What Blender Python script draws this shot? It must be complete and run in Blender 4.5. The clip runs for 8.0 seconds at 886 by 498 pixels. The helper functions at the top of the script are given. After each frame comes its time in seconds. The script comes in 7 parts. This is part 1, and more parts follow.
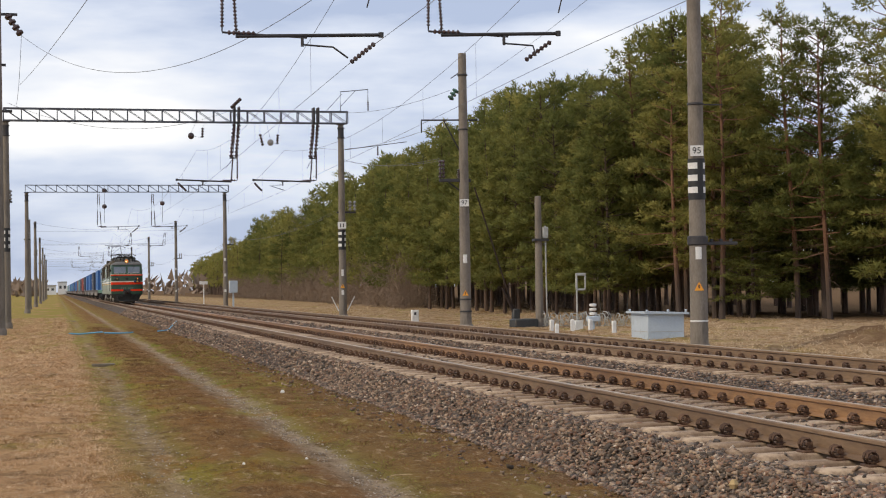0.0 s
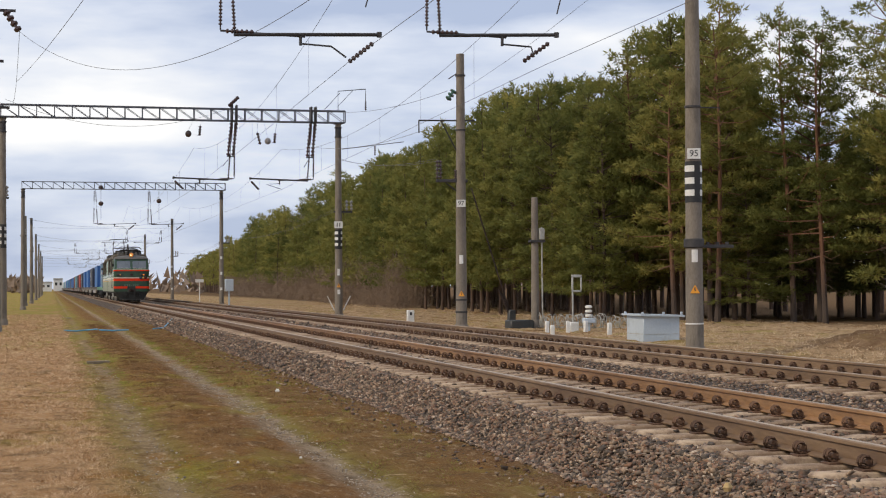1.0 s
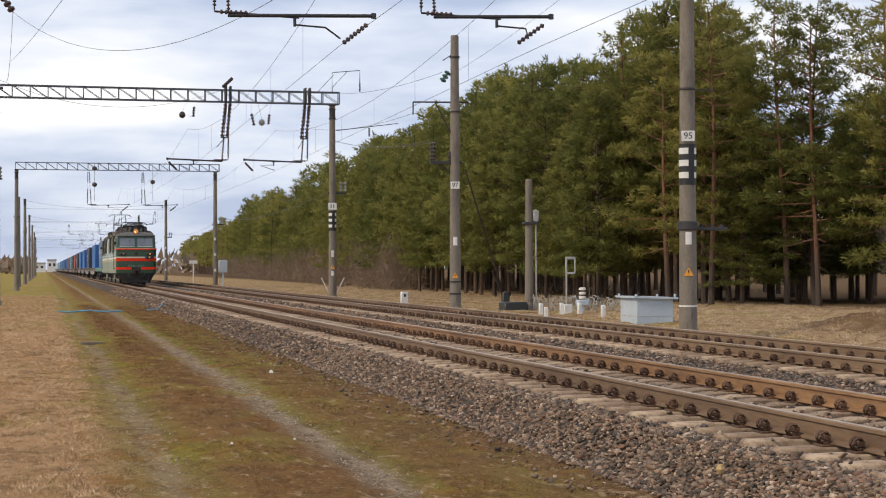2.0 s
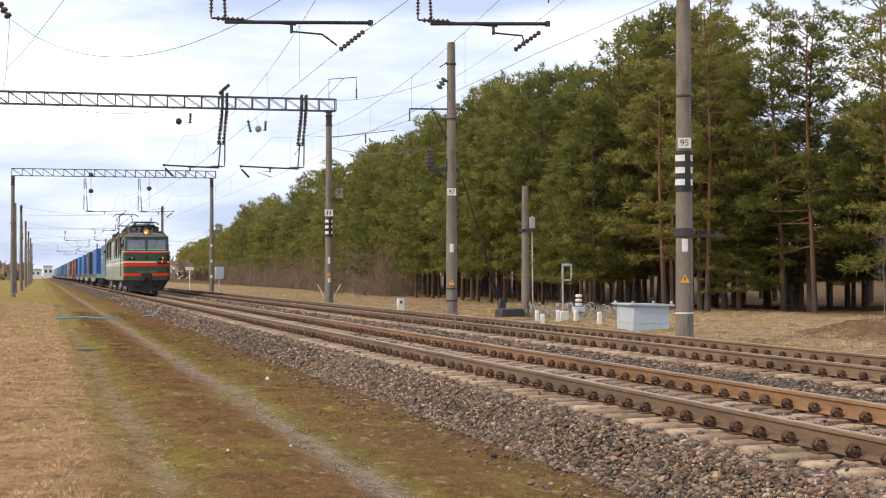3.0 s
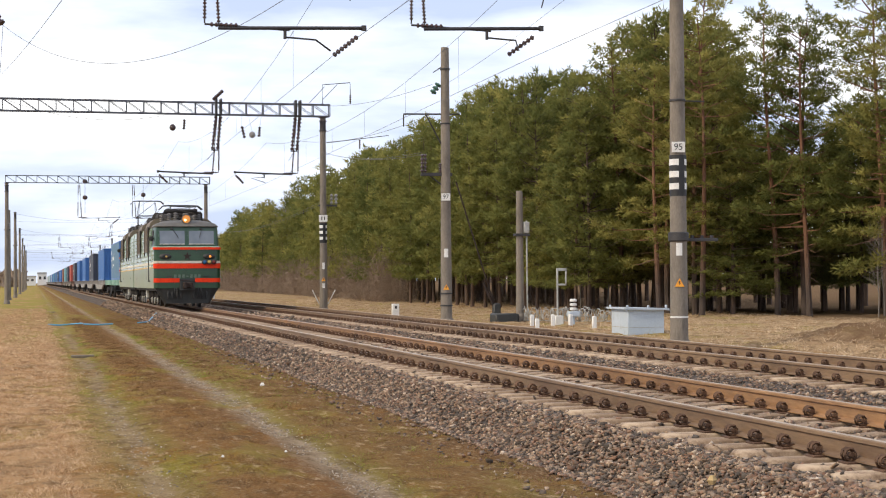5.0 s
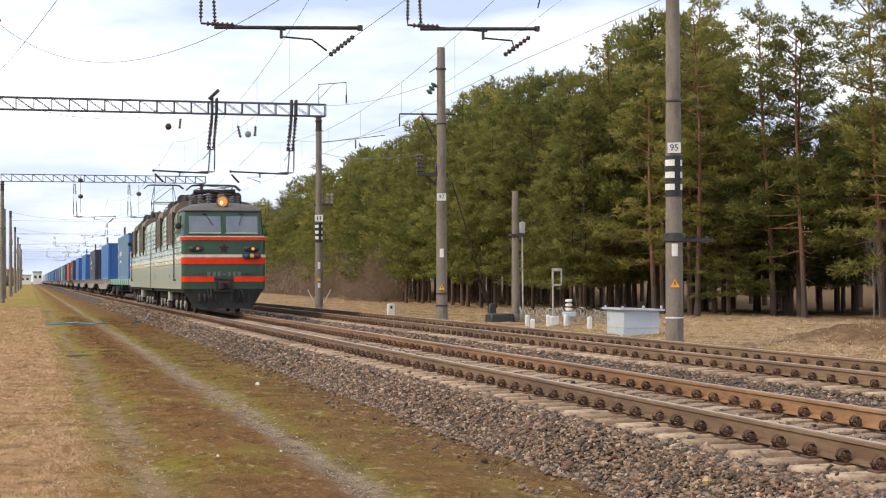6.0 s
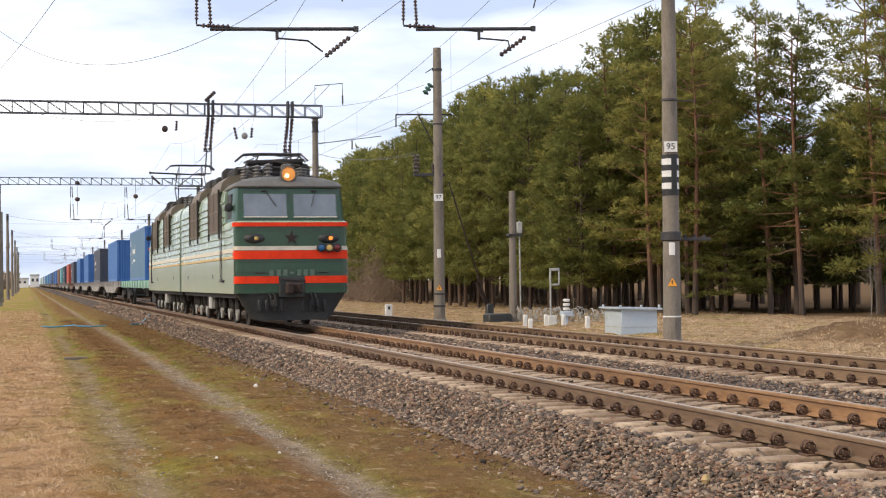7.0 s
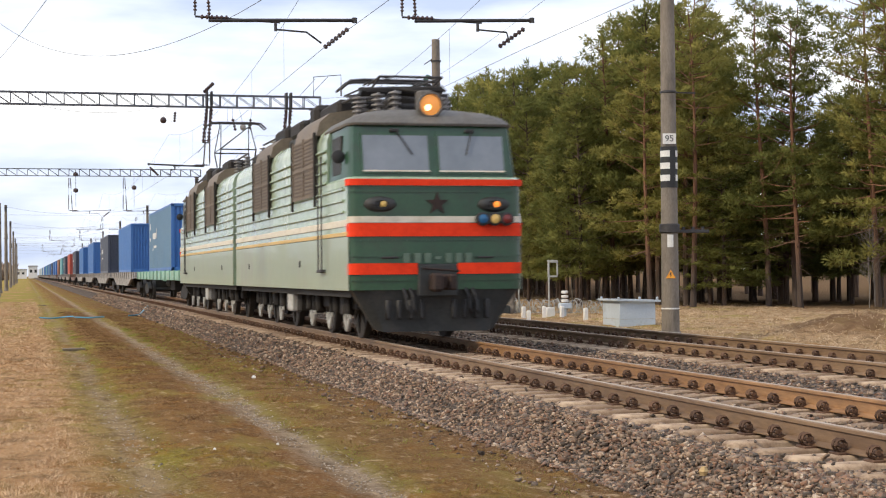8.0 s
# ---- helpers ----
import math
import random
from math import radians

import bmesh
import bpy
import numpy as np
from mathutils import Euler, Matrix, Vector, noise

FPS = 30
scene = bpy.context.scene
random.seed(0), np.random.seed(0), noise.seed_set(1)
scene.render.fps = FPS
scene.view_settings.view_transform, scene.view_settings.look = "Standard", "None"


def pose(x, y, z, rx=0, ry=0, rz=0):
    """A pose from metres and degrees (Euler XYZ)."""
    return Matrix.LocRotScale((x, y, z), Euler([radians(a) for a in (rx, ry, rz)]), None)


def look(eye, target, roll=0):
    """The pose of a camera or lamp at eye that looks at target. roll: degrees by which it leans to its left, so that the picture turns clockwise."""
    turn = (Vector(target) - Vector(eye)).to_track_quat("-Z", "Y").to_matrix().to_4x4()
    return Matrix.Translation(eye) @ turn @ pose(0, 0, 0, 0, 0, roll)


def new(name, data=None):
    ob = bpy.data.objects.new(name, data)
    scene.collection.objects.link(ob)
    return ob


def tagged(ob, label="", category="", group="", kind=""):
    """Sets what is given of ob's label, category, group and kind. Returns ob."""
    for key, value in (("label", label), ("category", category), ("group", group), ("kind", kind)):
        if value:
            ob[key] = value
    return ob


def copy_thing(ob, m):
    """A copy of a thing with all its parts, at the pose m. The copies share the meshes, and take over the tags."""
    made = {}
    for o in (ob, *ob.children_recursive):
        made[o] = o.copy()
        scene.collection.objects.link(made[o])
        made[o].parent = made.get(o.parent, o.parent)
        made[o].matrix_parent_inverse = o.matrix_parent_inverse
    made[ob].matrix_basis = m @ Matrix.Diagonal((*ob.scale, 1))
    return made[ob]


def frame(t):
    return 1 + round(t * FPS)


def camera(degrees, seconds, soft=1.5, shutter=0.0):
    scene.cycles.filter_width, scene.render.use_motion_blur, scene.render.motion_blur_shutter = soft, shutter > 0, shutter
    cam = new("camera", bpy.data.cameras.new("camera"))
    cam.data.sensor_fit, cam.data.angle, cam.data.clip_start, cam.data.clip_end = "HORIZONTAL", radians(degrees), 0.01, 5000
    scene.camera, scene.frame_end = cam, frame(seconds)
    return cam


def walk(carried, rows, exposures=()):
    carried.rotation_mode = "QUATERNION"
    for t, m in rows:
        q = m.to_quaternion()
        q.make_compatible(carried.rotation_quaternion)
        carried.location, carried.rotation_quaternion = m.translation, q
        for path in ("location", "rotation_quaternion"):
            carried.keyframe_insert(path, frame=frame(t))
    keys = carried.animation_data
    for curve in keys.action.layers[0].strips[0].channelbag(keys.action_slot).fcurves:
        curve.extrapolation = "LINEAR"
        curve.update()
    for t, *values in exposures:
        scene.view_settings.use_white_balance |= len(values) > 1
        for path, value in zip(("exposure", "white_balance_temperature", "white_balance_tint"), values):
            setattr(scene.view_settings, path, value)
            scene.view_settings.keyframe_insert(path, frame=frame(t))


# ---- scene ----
cam = camera(30.69, 8.0, soft=1.1, shutter=0.4)
EYE_Z = 1.233
TURNS = [(0.0, -13.494, 1.318, 0.835), (0.5, -13.613, 1.363, 0.464), (1.0, -13.638, 1.33, 0.295),
         (1.5, -13.742, 1.139, 0.202), (2.0, -13.855, 0.683, 0.165), (3.5, -14.071, 1.028, 0.066),
         (4.0, -14.214, 1.041, 0.116), (4.5, -14.119, 1.101, 0.415), (6.0, -14.333, 1.101, 0.2),
         (6.5, -14.376, 1.296, 0.457), (7.0, -14.422, 1.114, 0.584), (7.5, -14.501, 0.972, 0.568),
         (8.0, -14.48, 0.82, 0.503)]
walk(cam, [(t, pose(0, 0, EYE_Z, 90 + p, r, y)) for t, y, p, r in TURNS],
     exposures=[(0.0, -0.3), (1.0, -0.34), (2.0, -0.25), (3.5, 0.14), (8.0, 0.14)])

# ---------------------------------------------------------------- light
SUN_EL, SUN_AZ = 36.0, 256.0          # thin bright cloud; the sun stands to the left of the line


def sky_world():
    w = bpy.data.worlds.new("sky")
    scene.world = w
    w.use_nodes = True
    nt = w.node_tree
    nt.nodes.clear()
    out = nt.nodes.new("ShaderNodeOutputWorld")
    bg = nt.nodes.new("ShaderNodeBackground")
    sky = nt.nodes.new("ShaderNodeTexSky")
    sky.sky_type, sky.sun_disc = "NISHITA", False
    sky.sun_elevation, sky.sun_rotation = radians(SUN_EL), radians(SUN_AZ)
    co = nt.nodes.new("ShaderNodeTexCoord")
    mp = nt.nodes.new("ShaderNodeMapping")
    mp.inputs["Scale"].default_value = (1.0, 1.0, 4.2)
    n1 = nt.nodes.new("ShaderNodeTexNoise")
    n1.inputs["Scale"].default_value = 3.4
    n1.inputs["Detail"].default_value = 7
    n1.inputs["Roughness"].default_value = 0.52
    r1 = nt.nodes.new("ShaderNodeValToRGB")
    e = r1.color_ramp.elements
    e[0].position, e[0].color = 0.42, (0.44, 0.51, 0.68, 1)
    e[1].position, e[1].color = 0.65, (1.0, 0.985, 0.97, 1)
    mid = e.new(0.52)
    mid.color = (0.66, 0.71, 0.83, 1)
    gain = nt.nodes.new("ShaderNodeVectorMath")
    gain.operation = "SCALE"
    gain.inputs["Scale"].default_value = 0.1
    mix = nt.nodes.new("ShaderNodeMix")
    mix.data_type = "RGBA"
    mix.inputs["Factor"].default_value = 0.9
    nt.links.new(co.outputs["Generated"], mp.inputs["Vector"])
    nt.links.new(mp.outputs["Vector"], n1.inputs["Vector"])
    nt.links.new(n1.outputs["Fac"], r1.inputs["Fac"])
    nt.links.new(sky.outputs["Color"], gain.inputs[0])
    nt.links.new(gain.outputs["Vector"], mix.inputs["A"])
    nt.links.new(r1.outputs["Color"], mix.inputs["B"])
    nt.links.new(mix.outputs["Result"], bg.inputs["Color"])
    bg.inputs["Strength"].default_value = 1.4
    nt.links.new(bg.outputs["Background"], out.inputs["Surface"])


sky_world()
sun = new("sun", bpy.data.lights.new("sun", "SUN"))
sun.data.energy, sun.data.angle, sun.data.color = 2.55, radians(10), (1.0, 0.84, 0.61)
_a, _e = radians(SUN_AZ), radians(SUN_EL)
_d = Vector((math.sin(_a) * math.cos(_e), math.cos(_a) * math.cos(_e), math.sin(_e)))
sun.matrix_world = look(_d * 50, (0, 0, 0))


# ---------------------------------------------------------------- materials
def surface(name, c1, c2, fine=30.0, coarse=2.0, rough=0.7, metal=0.0, bump=0.15, dirt=None, dirt_at=0.62,
            rnd=0.0, stretch=(1, 1, 1), coat=0.0, island=False, spec=0.5):
    """A worn surface: two colours broken up at two scales, dirt in soft patches, fine relief."""
    m = bpy.data.materials.new(name)
    m.use_nodes = True
    nt = m.node_tree
    b = nt.nodes["Principled BSDF"]
    co = nt.nodes.new("ShaderNodeTexCoord")
    mp = nt.nodes.new("ShaderNodeMapping")
    mp.inputs["Scale"].default_value = stretch
    nt.links.new(co.outputs["Object"], mp.inputs["Vector"])

    def noise_at(scale, detail=6, ro=0.6):
        n = nt.nodes.new("ShaderNodeTexNoise")
        n.inputs["Scale"].default_value = scale
        n.inputs["Detail"].default_value = detail
        n.inputs["Roughness"].default_value = ro
        nt.links.new(mp.outputs["Vector"], n.inputs["Vector"])
        return n

    nf, nc = noise_at(fine), noise_at(coarse, 4)
    add = nt.nodes.new("ShaderNodeMath")
    add.operation = "MULTIPLY_ADD"
    add.inputs[1].default_value = 0.5
    nt.links.new(nf.outputs["Fac"], add.inputs[0])
    half = nt.nodes.new("ShaderNodeMath")
    half.operation = "MULTIPLY"
    half.inputs[1].default_value = 0.5
    nt.links.new(nc.outputs["Fac"], half.inputs[0])
    nt.links.new(half.outputs[0], add.inputs[2])
    fac = add.outputs[0]
    ramp = nt.nodes.new("ShaderNodeValToRGB")
    e = ramp.color_ramp.elements
    e[0].position, e[0].color = 0.36, (*c1, 1)
    e[1].position, e[1].color = 0.64, (*c2, 1)
    if rnd:
        src = nt.nodes.new("ShaderNodeNewGeometry").outputs["Random Per Island"] if island else \
            nt.nodes.new("ShaderNodeObjectInfo").outputs["Random"]
        mix_r = nt.nodes.new("ShaderNodeMath")
        mix_r.operation = "MULTIPLY_ADD"
        mix_r.inputs[1].default_value = rnd
        off = nt.nodes.new("ShaderNodeMath")
        off.operation = "ADD"
        off.inputs[1].default_value = -rnd / 2
        nt.links.new(fac, off.inputs[0])
        nt.links.new(src, mix_r.inputs[0])
        nt.links.new(off.outputs[0], mix_r.inputs[2])
        fac = mix_r.outputs[0]
    nt.links.new(fac, ramp.inputs["Fac"])
    col = ramp.outputs["Color"]
    if dirt:
        nd = noise_at(coarse * 1.7, 8, 0.7)
        rd = nt.nodes.new("ShaderNodeMapRange")
        rd.inputs["From Min"].default_value = dirt_at - 0.12
        rd.inputs["From Max"].default_value = dirt_at + 0.08
        nt.links.new(nd.outputs["Fac"], rd.inputs["Value"])
        mx = nt.nodes.new("ShaderNodeMix")
        mx.data_type = "RGBA"
        nt.links.new(rd.outputs["Result"], mx.inputs["Factor"])
        nt.links.new(col, mx.inputs["A"])
        mx.inputs["B"].default_value = (*dirt, 1)
        col = mx.outputs["Result"]
    nt.links.new(col, b.inputs["Base Color"])
    rr = nt.nodes.new("ShaderNodeMapRange")
    rr.inputs["To Min"].default_value = max(0.03, rough - 0.12)
    rr.inputs["To Max"].default_value = min(1.0, rough + 0.12)
    nt.links.new(nc.outputs["Fac"], rr.inputs["Value"])
    nt.links.new(rr.outputs["Result"], b.inputs["Roughness"])
    b.inputs["Metallic"].default_value = metal
    b.inputs["Coat Weight"].default_value = coat
    b.inputs["Specular IOR Level"].default_value = spec
    if bump:
        bp = nt.nodes.new("ShaderNodeBump")
        bp.inputs["Strength"].default_value = bump
        bp.inputs["Distance"].default_value = 0.02
        nt.links.new(nf.outputs["Fac"], bp.inputs["Height"])
        nt.links.new(bp.outputs["Normal"], b.inputs["Normal"])
    return m


def glow(name, colour, strength):
    m = bpy.data.materials.new(name)
    m.use_nodes = True
    b = m.node_tree.nodes["Principled BSDF"]
    b.inputs["Base Color"].default_value = (*colour, 1)
    b.inputs["Emission Color"].default_value = (*colour, 1)
    b.inputs["Emission Strength"].default_value = strength
    return m


def leafy(name, c1, c2, c3, single=0.45, patch=0.4, scale=0.8, through_it=0.0):
    """Foliage and dry blades: colour varies from clump to clump; a little light passes through."""
    m = bpy.data.materials.new(name)
    m.use_nodes = True
    nt = m.node_tree
    b = nt.nodes["Principled BSDF"]
    geo = nt.nodes.new("ShaderNodeNewGeometry")
    co = nt.nodes.new("ShaderNodeTexCoord")
    n = nt.nodes.new("ShaderNodeTexNoise")
    n.inputs["Scale"].default_value = scale
    nt.links.new(co.outputs["Object"], n.inputs["Vector"])
    info = nt.nodes.new("ShaderNodeObjectInfo")
    a = nt.nodes.new("ShaderNodeMath")
    a.operation = "MULTIPLY_ADD"
    a.inputs[1].default_value = single
    nt.links.new(geo.outputs["Random Per Island"], a.inputs[0])
    s2 = nt.nodes.new("ShaderNodeMath")
    s2.operation = "MULTIPLY_ADD"
    s2.inputs[1].default_value = 0.35
    nt.links.new(info.outputs["Random"], s2.inputs[0])
    h = nt.nodes.new("ShaderNodeMath")
    h.operation = "MULTIPLY"
    h.inputs[1].default_value = patch
    nt.links.new(n.outputs["Fac"], h.inputs[0])
    nt.links.new(h.outputs[0], s2.inputs[2])
    nt.links.new(s2.outputs[0], a.inputs[2])
    r = nt.nodes.new("ShaderNodeValToRGB")
    e = r.color_ramp.elements
    e[0].position, e[0].color = 0.15, (*c1, 1)
    e[1].position, e[1].color = 0.95, (*c3, 1)
    k = e.new(0.55)
    k.color = (*c2, 1)
    nt.links.new(a.outputs[0], r.inputs["Fac"])
    nt.links.new(r.outputs["Color"], b.inputs["Base Color"])
    b.inputs["Roughness"].default_value = 0.65
    b.inputs["Specular IOR Level"].default_value = 0.1
    if through_it:
        tl = nt.nodes.new("ShaderNodeBsdfTranslucent")
        nt.links.new(r.outputs["Color"], tl.inputs["Color"])
        ms = nt.nodes.new("ShaderNodeMixShader")
        ms.inputs["Fac"].default_value = through_it
        nt.links.new(b.outputs["BSDF"], ms.inputs[1])
        nt.links.new(tl.outputs["BSDF"], ms.inputs[2])
        nt.links.new(ms.outputs["Shader"], nt.nodes["Material Output"].inputs["Surface"])
    return m


M_CONCRETE = surface("pole_concrete", (0.155, 0.13, 0.105), (0.25, 0.215, 0.175), 40, 1.2, 0.85, bump=0.25,
                     dirt=(0.10, 0.085, 0.07), stretch=(1, 1, 0.3))
M_SLEEPER = surface("sleeper_concrete", (0.22, 0.15, 0.095), (0.45, 0.335, 0.23), 30, 3, 0.88, bump=0.3,
                    dirt=(0.16, 0.10, 0.062), dirt_at=0.56, rnd=0.3)
M_RAIL = surface("rusty_rail", (0.19, 0.10, 0.042), (0.37, 0.205, 0.095), 35, 2.0, 0.55, 0.1, 0.12,
                 dirt=(0.15, 0.078, 0.038), stretch=(1, 0.15, 1))
# dusty rail, with the shade on its side mixed into the darker brown
M_DUSTSHADE = surface("dusty_brown_rail", (0.145, 0.088, 0.048), (0.27, 0.175, 0.10), 35, 2.0, 0.6, 0.1, 0.12,
                     dirt=(0.12, 0.07, 0.04), stretch=(1, 0.15, 1))
M_RAILTOP = surface("polished_rail_head", (0.34, 0.255, 0.18), (0.50, 0.40, 0.30), 25, 1.0, 0.42, 0.45, 0.03, stretch=(1, 0.05, 1))
M_FAST = surface("rusty_fastening", (0.07, 0.037, 0.022), (0.15, 0.082, 0.048), 60, 8, 0.7, 0.3, 0.2, rnd=0.3)
M_STEEL = surface("weathered_steel", (0.035, 0.033, 0.034), (0.075, 0.07, 0.07), 30, 3, 0.6, 0.4, 0.1)
M_GIRDER = surface("grey_painted_girder", (0.06, 0.07, 0.09), (0.12, 0.13, 0.16), 20, 2, 0.55, 0.2, 0.08, dirt=(0.09, 0.06, 0.05))
M_WIRE = surface("copper_wire", (0.09, 0.085, 0.09), (0.15, 0.145, 0.15), 10, 1, 0.5, 0.5, 0.0)
M_GLASSINS = surface("green_glass_insulator", (0.04, 0.10, 0.08), (0.08, 0.16, 0.12), 10, 4, 0.2, 0, 0.0)
M_PORC = surface("brown_porcelain", (0.05, 0.03, 0.028), (0.09, 0.055, 0.05), 12, 4, 0.25, 0, 0.0)
M_GREYINS = surface("grey_porcelain", (0.22, 0.21, 0.2), (0.36, 0.34, 0.32), 12, 4, 0.4, 0, 0.0)
M_ROOFINS = surface("grimy_roof_porcelain", (0.11, 0.10, 0.092), (0.21, 0.195, 0.18), 12, 4, 0.4, 0, 0.0)
M_WHITE = surface("white_paint", (0.6, 0.59, 0.56), (0.78, 0.77, 0.74), 40, 5, 0.6, 0, 0.1, dirt=(0.4, 0.37, 0.33), dirt_at=0.7)
M_BLACK = surface("black_paint", (0.012, 0.012, 0.013), (0.03, 0.03, 0.03), 30, 4, 0.6, 0, 0.1)
M_YELLOW = surface("yellow_sign_paint", (0.74, 0.30, 0.025), (0.86, 0.38, 0.04), 30, 4, 0.5, 0, 0.05)
M_CABINET = surface("pale_blue_grey_cabinet", (0.40, 0.46, 0.52), (0.50, 0.56, 0.62), 18, 1.5, 0.5, 0.05, 0.06, dirt=(0.33, 0.35, 0.36), dirt_at=0.68)
M_GREEN = surface("loco_green", (0.013, 0.052, 0.023), (0.022, 0.074, 0.033), 14, 1.3, 0.36, 0, 0.05, dirt=(0.022, 0.042, 0.022), coat=0.25)
M_PALE = surface("loco_pale_green", (0.23, 0.32, 0.215), (0.42, 0.50, 0.37), 6, 0.9, 0.24, 0, 0.22,
                 dirt=(0.20, 0.24, 0.185), dirt_at=0.6, stretch=(1, 1, 0.35), coat=0.1)
M_PANEL = surface("loco_grey_green_panel", (0.24, 0.295, 0.22), (0.31, 0.36, 0.275), 12, 0.8, 0.4, 0, 0.04, dirt=(0.27, 0.28, 0.24), dirt_at=0.62, stretch=(1, 1, 0.3), coat=0.2)
M_RED = surface("loco_red_stripe", (0.66, 0.032, 0.006), (0.82, 0.05, 0.010), 14, 2, 0.5, 0, 0.03, dirt=(0.5, 0.03, 0.012), dirt_at=0.72, spec=0.2)
M_CREAM = surface("loco_cream_stripe", (0.58, 0.53, 0.42), (0.68, 0.63, 0.52), 14, 2, 0.45, 0, 0.03, dirt=(0.45, 0.4, 0.3))
M_OCHRE = surface("loco_ochre_line", (0.5, 0.33, 0.10), (0.62, 0.42, 0.14), 14, 2, 0.45, 0, 0.03)
M_ROOF = surface("loco_grey_roof", (0.085, 0.08, 0.072), (0.15, 0.14, 0.125), 14, 1.5, 0.55, 0.1, 0.1, dirt=(0.09, 0.075, 0.06))
M_LOUVRE = surface("brown_louvre", (0.12, 0.095, 0.07), (0.21, 0.165, 0.12), 24, 2, 0.65, 0.2, 0.1)
M_SLAT = surface("dark_brown_slats", (0.075, 0.055, 0.040), (0.14, 0.105, 0.075), 24, 2, 0.65, 0.2, 0.1)
M_UNDER = surface("grimy_black_running_gear", (0.012, 0.010, 0.009), (0.03, 0.026, 0.023), 20, 3, 0.75, 0.2, 0.25, dirt=(0.05, 0.043, 0.037), dirt_at=0.68)
M_PLOW = surface("dark_grey_plough", (0.022, 0.025, 0.025), (0.045, 0.048, 0.047), 18, 2, 0.55, 0.2, 0.1, dirt=(0.055, 0.05, 0.045))
M_TYRE = surface("steel_tyre", (0.02, 0.017, 0.015), (0.055, 0.048, 0.042), 18, 3, 0.65, 0.3, 0.05)
# blue-grey base colour stands in for the sky mirrored in the panes
M_PANE = surface("windscreen_glass", (0.12, 0.145, 0.175), (0.18, 0.205, 0.24), 2, 0.7, 0.14, 0, 0.0, coat=0.6)
M_RAISED = surface("worn_raised_lettering", (0.07, 0.12, 0.085), (0.12, 0.17, 0.125), 20, 3, 0.5, 0, 0.05)
M_GREYBOX = surface("light_grey_box", (0.33, 0.33, 0.31), (0.45, 0.45, 0.42), 20, 2, 0.6, 0, 0.1, dirt=(0.2, 0.17, 0.14))
M_COUPLER = surface("rusty_coupler", (0.022, 0.016, 0.014), (0.06, 0.036, 0.028), 24, 3, 0.7, 0.4, 0.2)
M_LAMP = glow("warm_headlamp", (0.64, 0.25, 0.055), 0.6)
M_LAMPCORE = glow("headlamp_core", (1.0, 0.66, 0.32), 3.0)
M_AMBER = glow("amber_lamp", (0.9, 0.28, 0.04), 0.8)
M_BLUELENS = surface("blue_lens", (0.02, 0.10, 0.22), (0.03, 0.14, 0.30), 10, 2, 0.15)
M_REDLENS = surface("dull_red_lens", (0.12, 0.015, 0.015), (0.18, 0.03, 0.025), 10, 2, 0.2)
M_YLENS = surface("yellow_lens", (0.55, 0.36, 0.10), (0.65, 0.45, 0.14), 10, 2, 0.2)
M_STRING = surface("blue_plastic_tape", (0.08, 0.32, 0.52), (0.16, 0.45, 0.66), 20, 3, 0.45, 0, 0.1)
M_WAGON_GREEN = surface("wagon_mint_green", (0.20, 0.39, 0.31), (0.29, 0.48, 0.39), 14, 1.5, 0.5, 0, 0.06, dirt=(0.22, 0.26, 0.2))
M_WAGON_GREY = surface("wagon_dirty_grey", (0.24, 0.225, 0.21), (0.42, 0.40, 0.38), 9, 1.2, 0.65, 0, 0.1, dirt=(0.12, 0.10, 0.085), dirt_at=0.55)
M_WAGON_BROWN = surface("wagon_rust_brown", (0.13, 0.07, 0.05), (0.2, 0.11, 0.08), 12, 1.5, 0.65, 0, 0.1, dirt=(0.07, 0.05, 0.04))
M_STONE = surface("ballast_stone", (0.042, 0.029, 0.019), (0.355, 0.255, 0.175), 20, 9, 0.85, 0, 0.4, rnd=0.85, island=True)


def mixed_stone(m):
    """Crushed stone of several sorts: dark, grey, rust-red, buff and a few pale ones."""
    for n in m.node_tree.nodes:
        if n.bl_idname == "ShaderNodeValToRGB":
            e = n.color_ramp.elements
            e[0].position, e[0].color = 0.08, (0.055, 0.042, 0.032, 1)
            e[1].position, e[1].color = 0.97, (0.52, 0.43, 0.34, 1)
            for p, c in ((0.28, (0.105, 0.080, 0.060)), (0.40, (0.155, 0.080, 0.048)), (0.50, (0.18, 0.145, 0.112)), (0.60, (0.25, 0.130, 0.078)),
                         (0.72, (0.225, 0.175, 0.13)), (0.86, (0.34, 0.228, 0.145))):
                e.new(p).color = (*c, 1)


mixed_stone(M_STONE)
M_GRIT = surface("pale_grit", (0.19, 0.15, 0.115), (0.45, 0.375, 0.30), 20, 9, 0.9, 0, 0.2, rnd=0.6, island=True)
M_BARK = surface("pine_bark", (0.05, 0.032, 0.024), (0.12, 0.075, 0.05), 9, 1.5, 0.9, 0, 0.6, rnd=0.2, stretch=(1, 1, 0.25))
M_BARKRED = surface("orange_pine_bark", (0.11, 0.05, 0.026), (0.22, 0.105, 0.055), 7, 1.0, 0.85, 0, 0.4, rnd=0.3, stretch=(1, 1, 0.3))


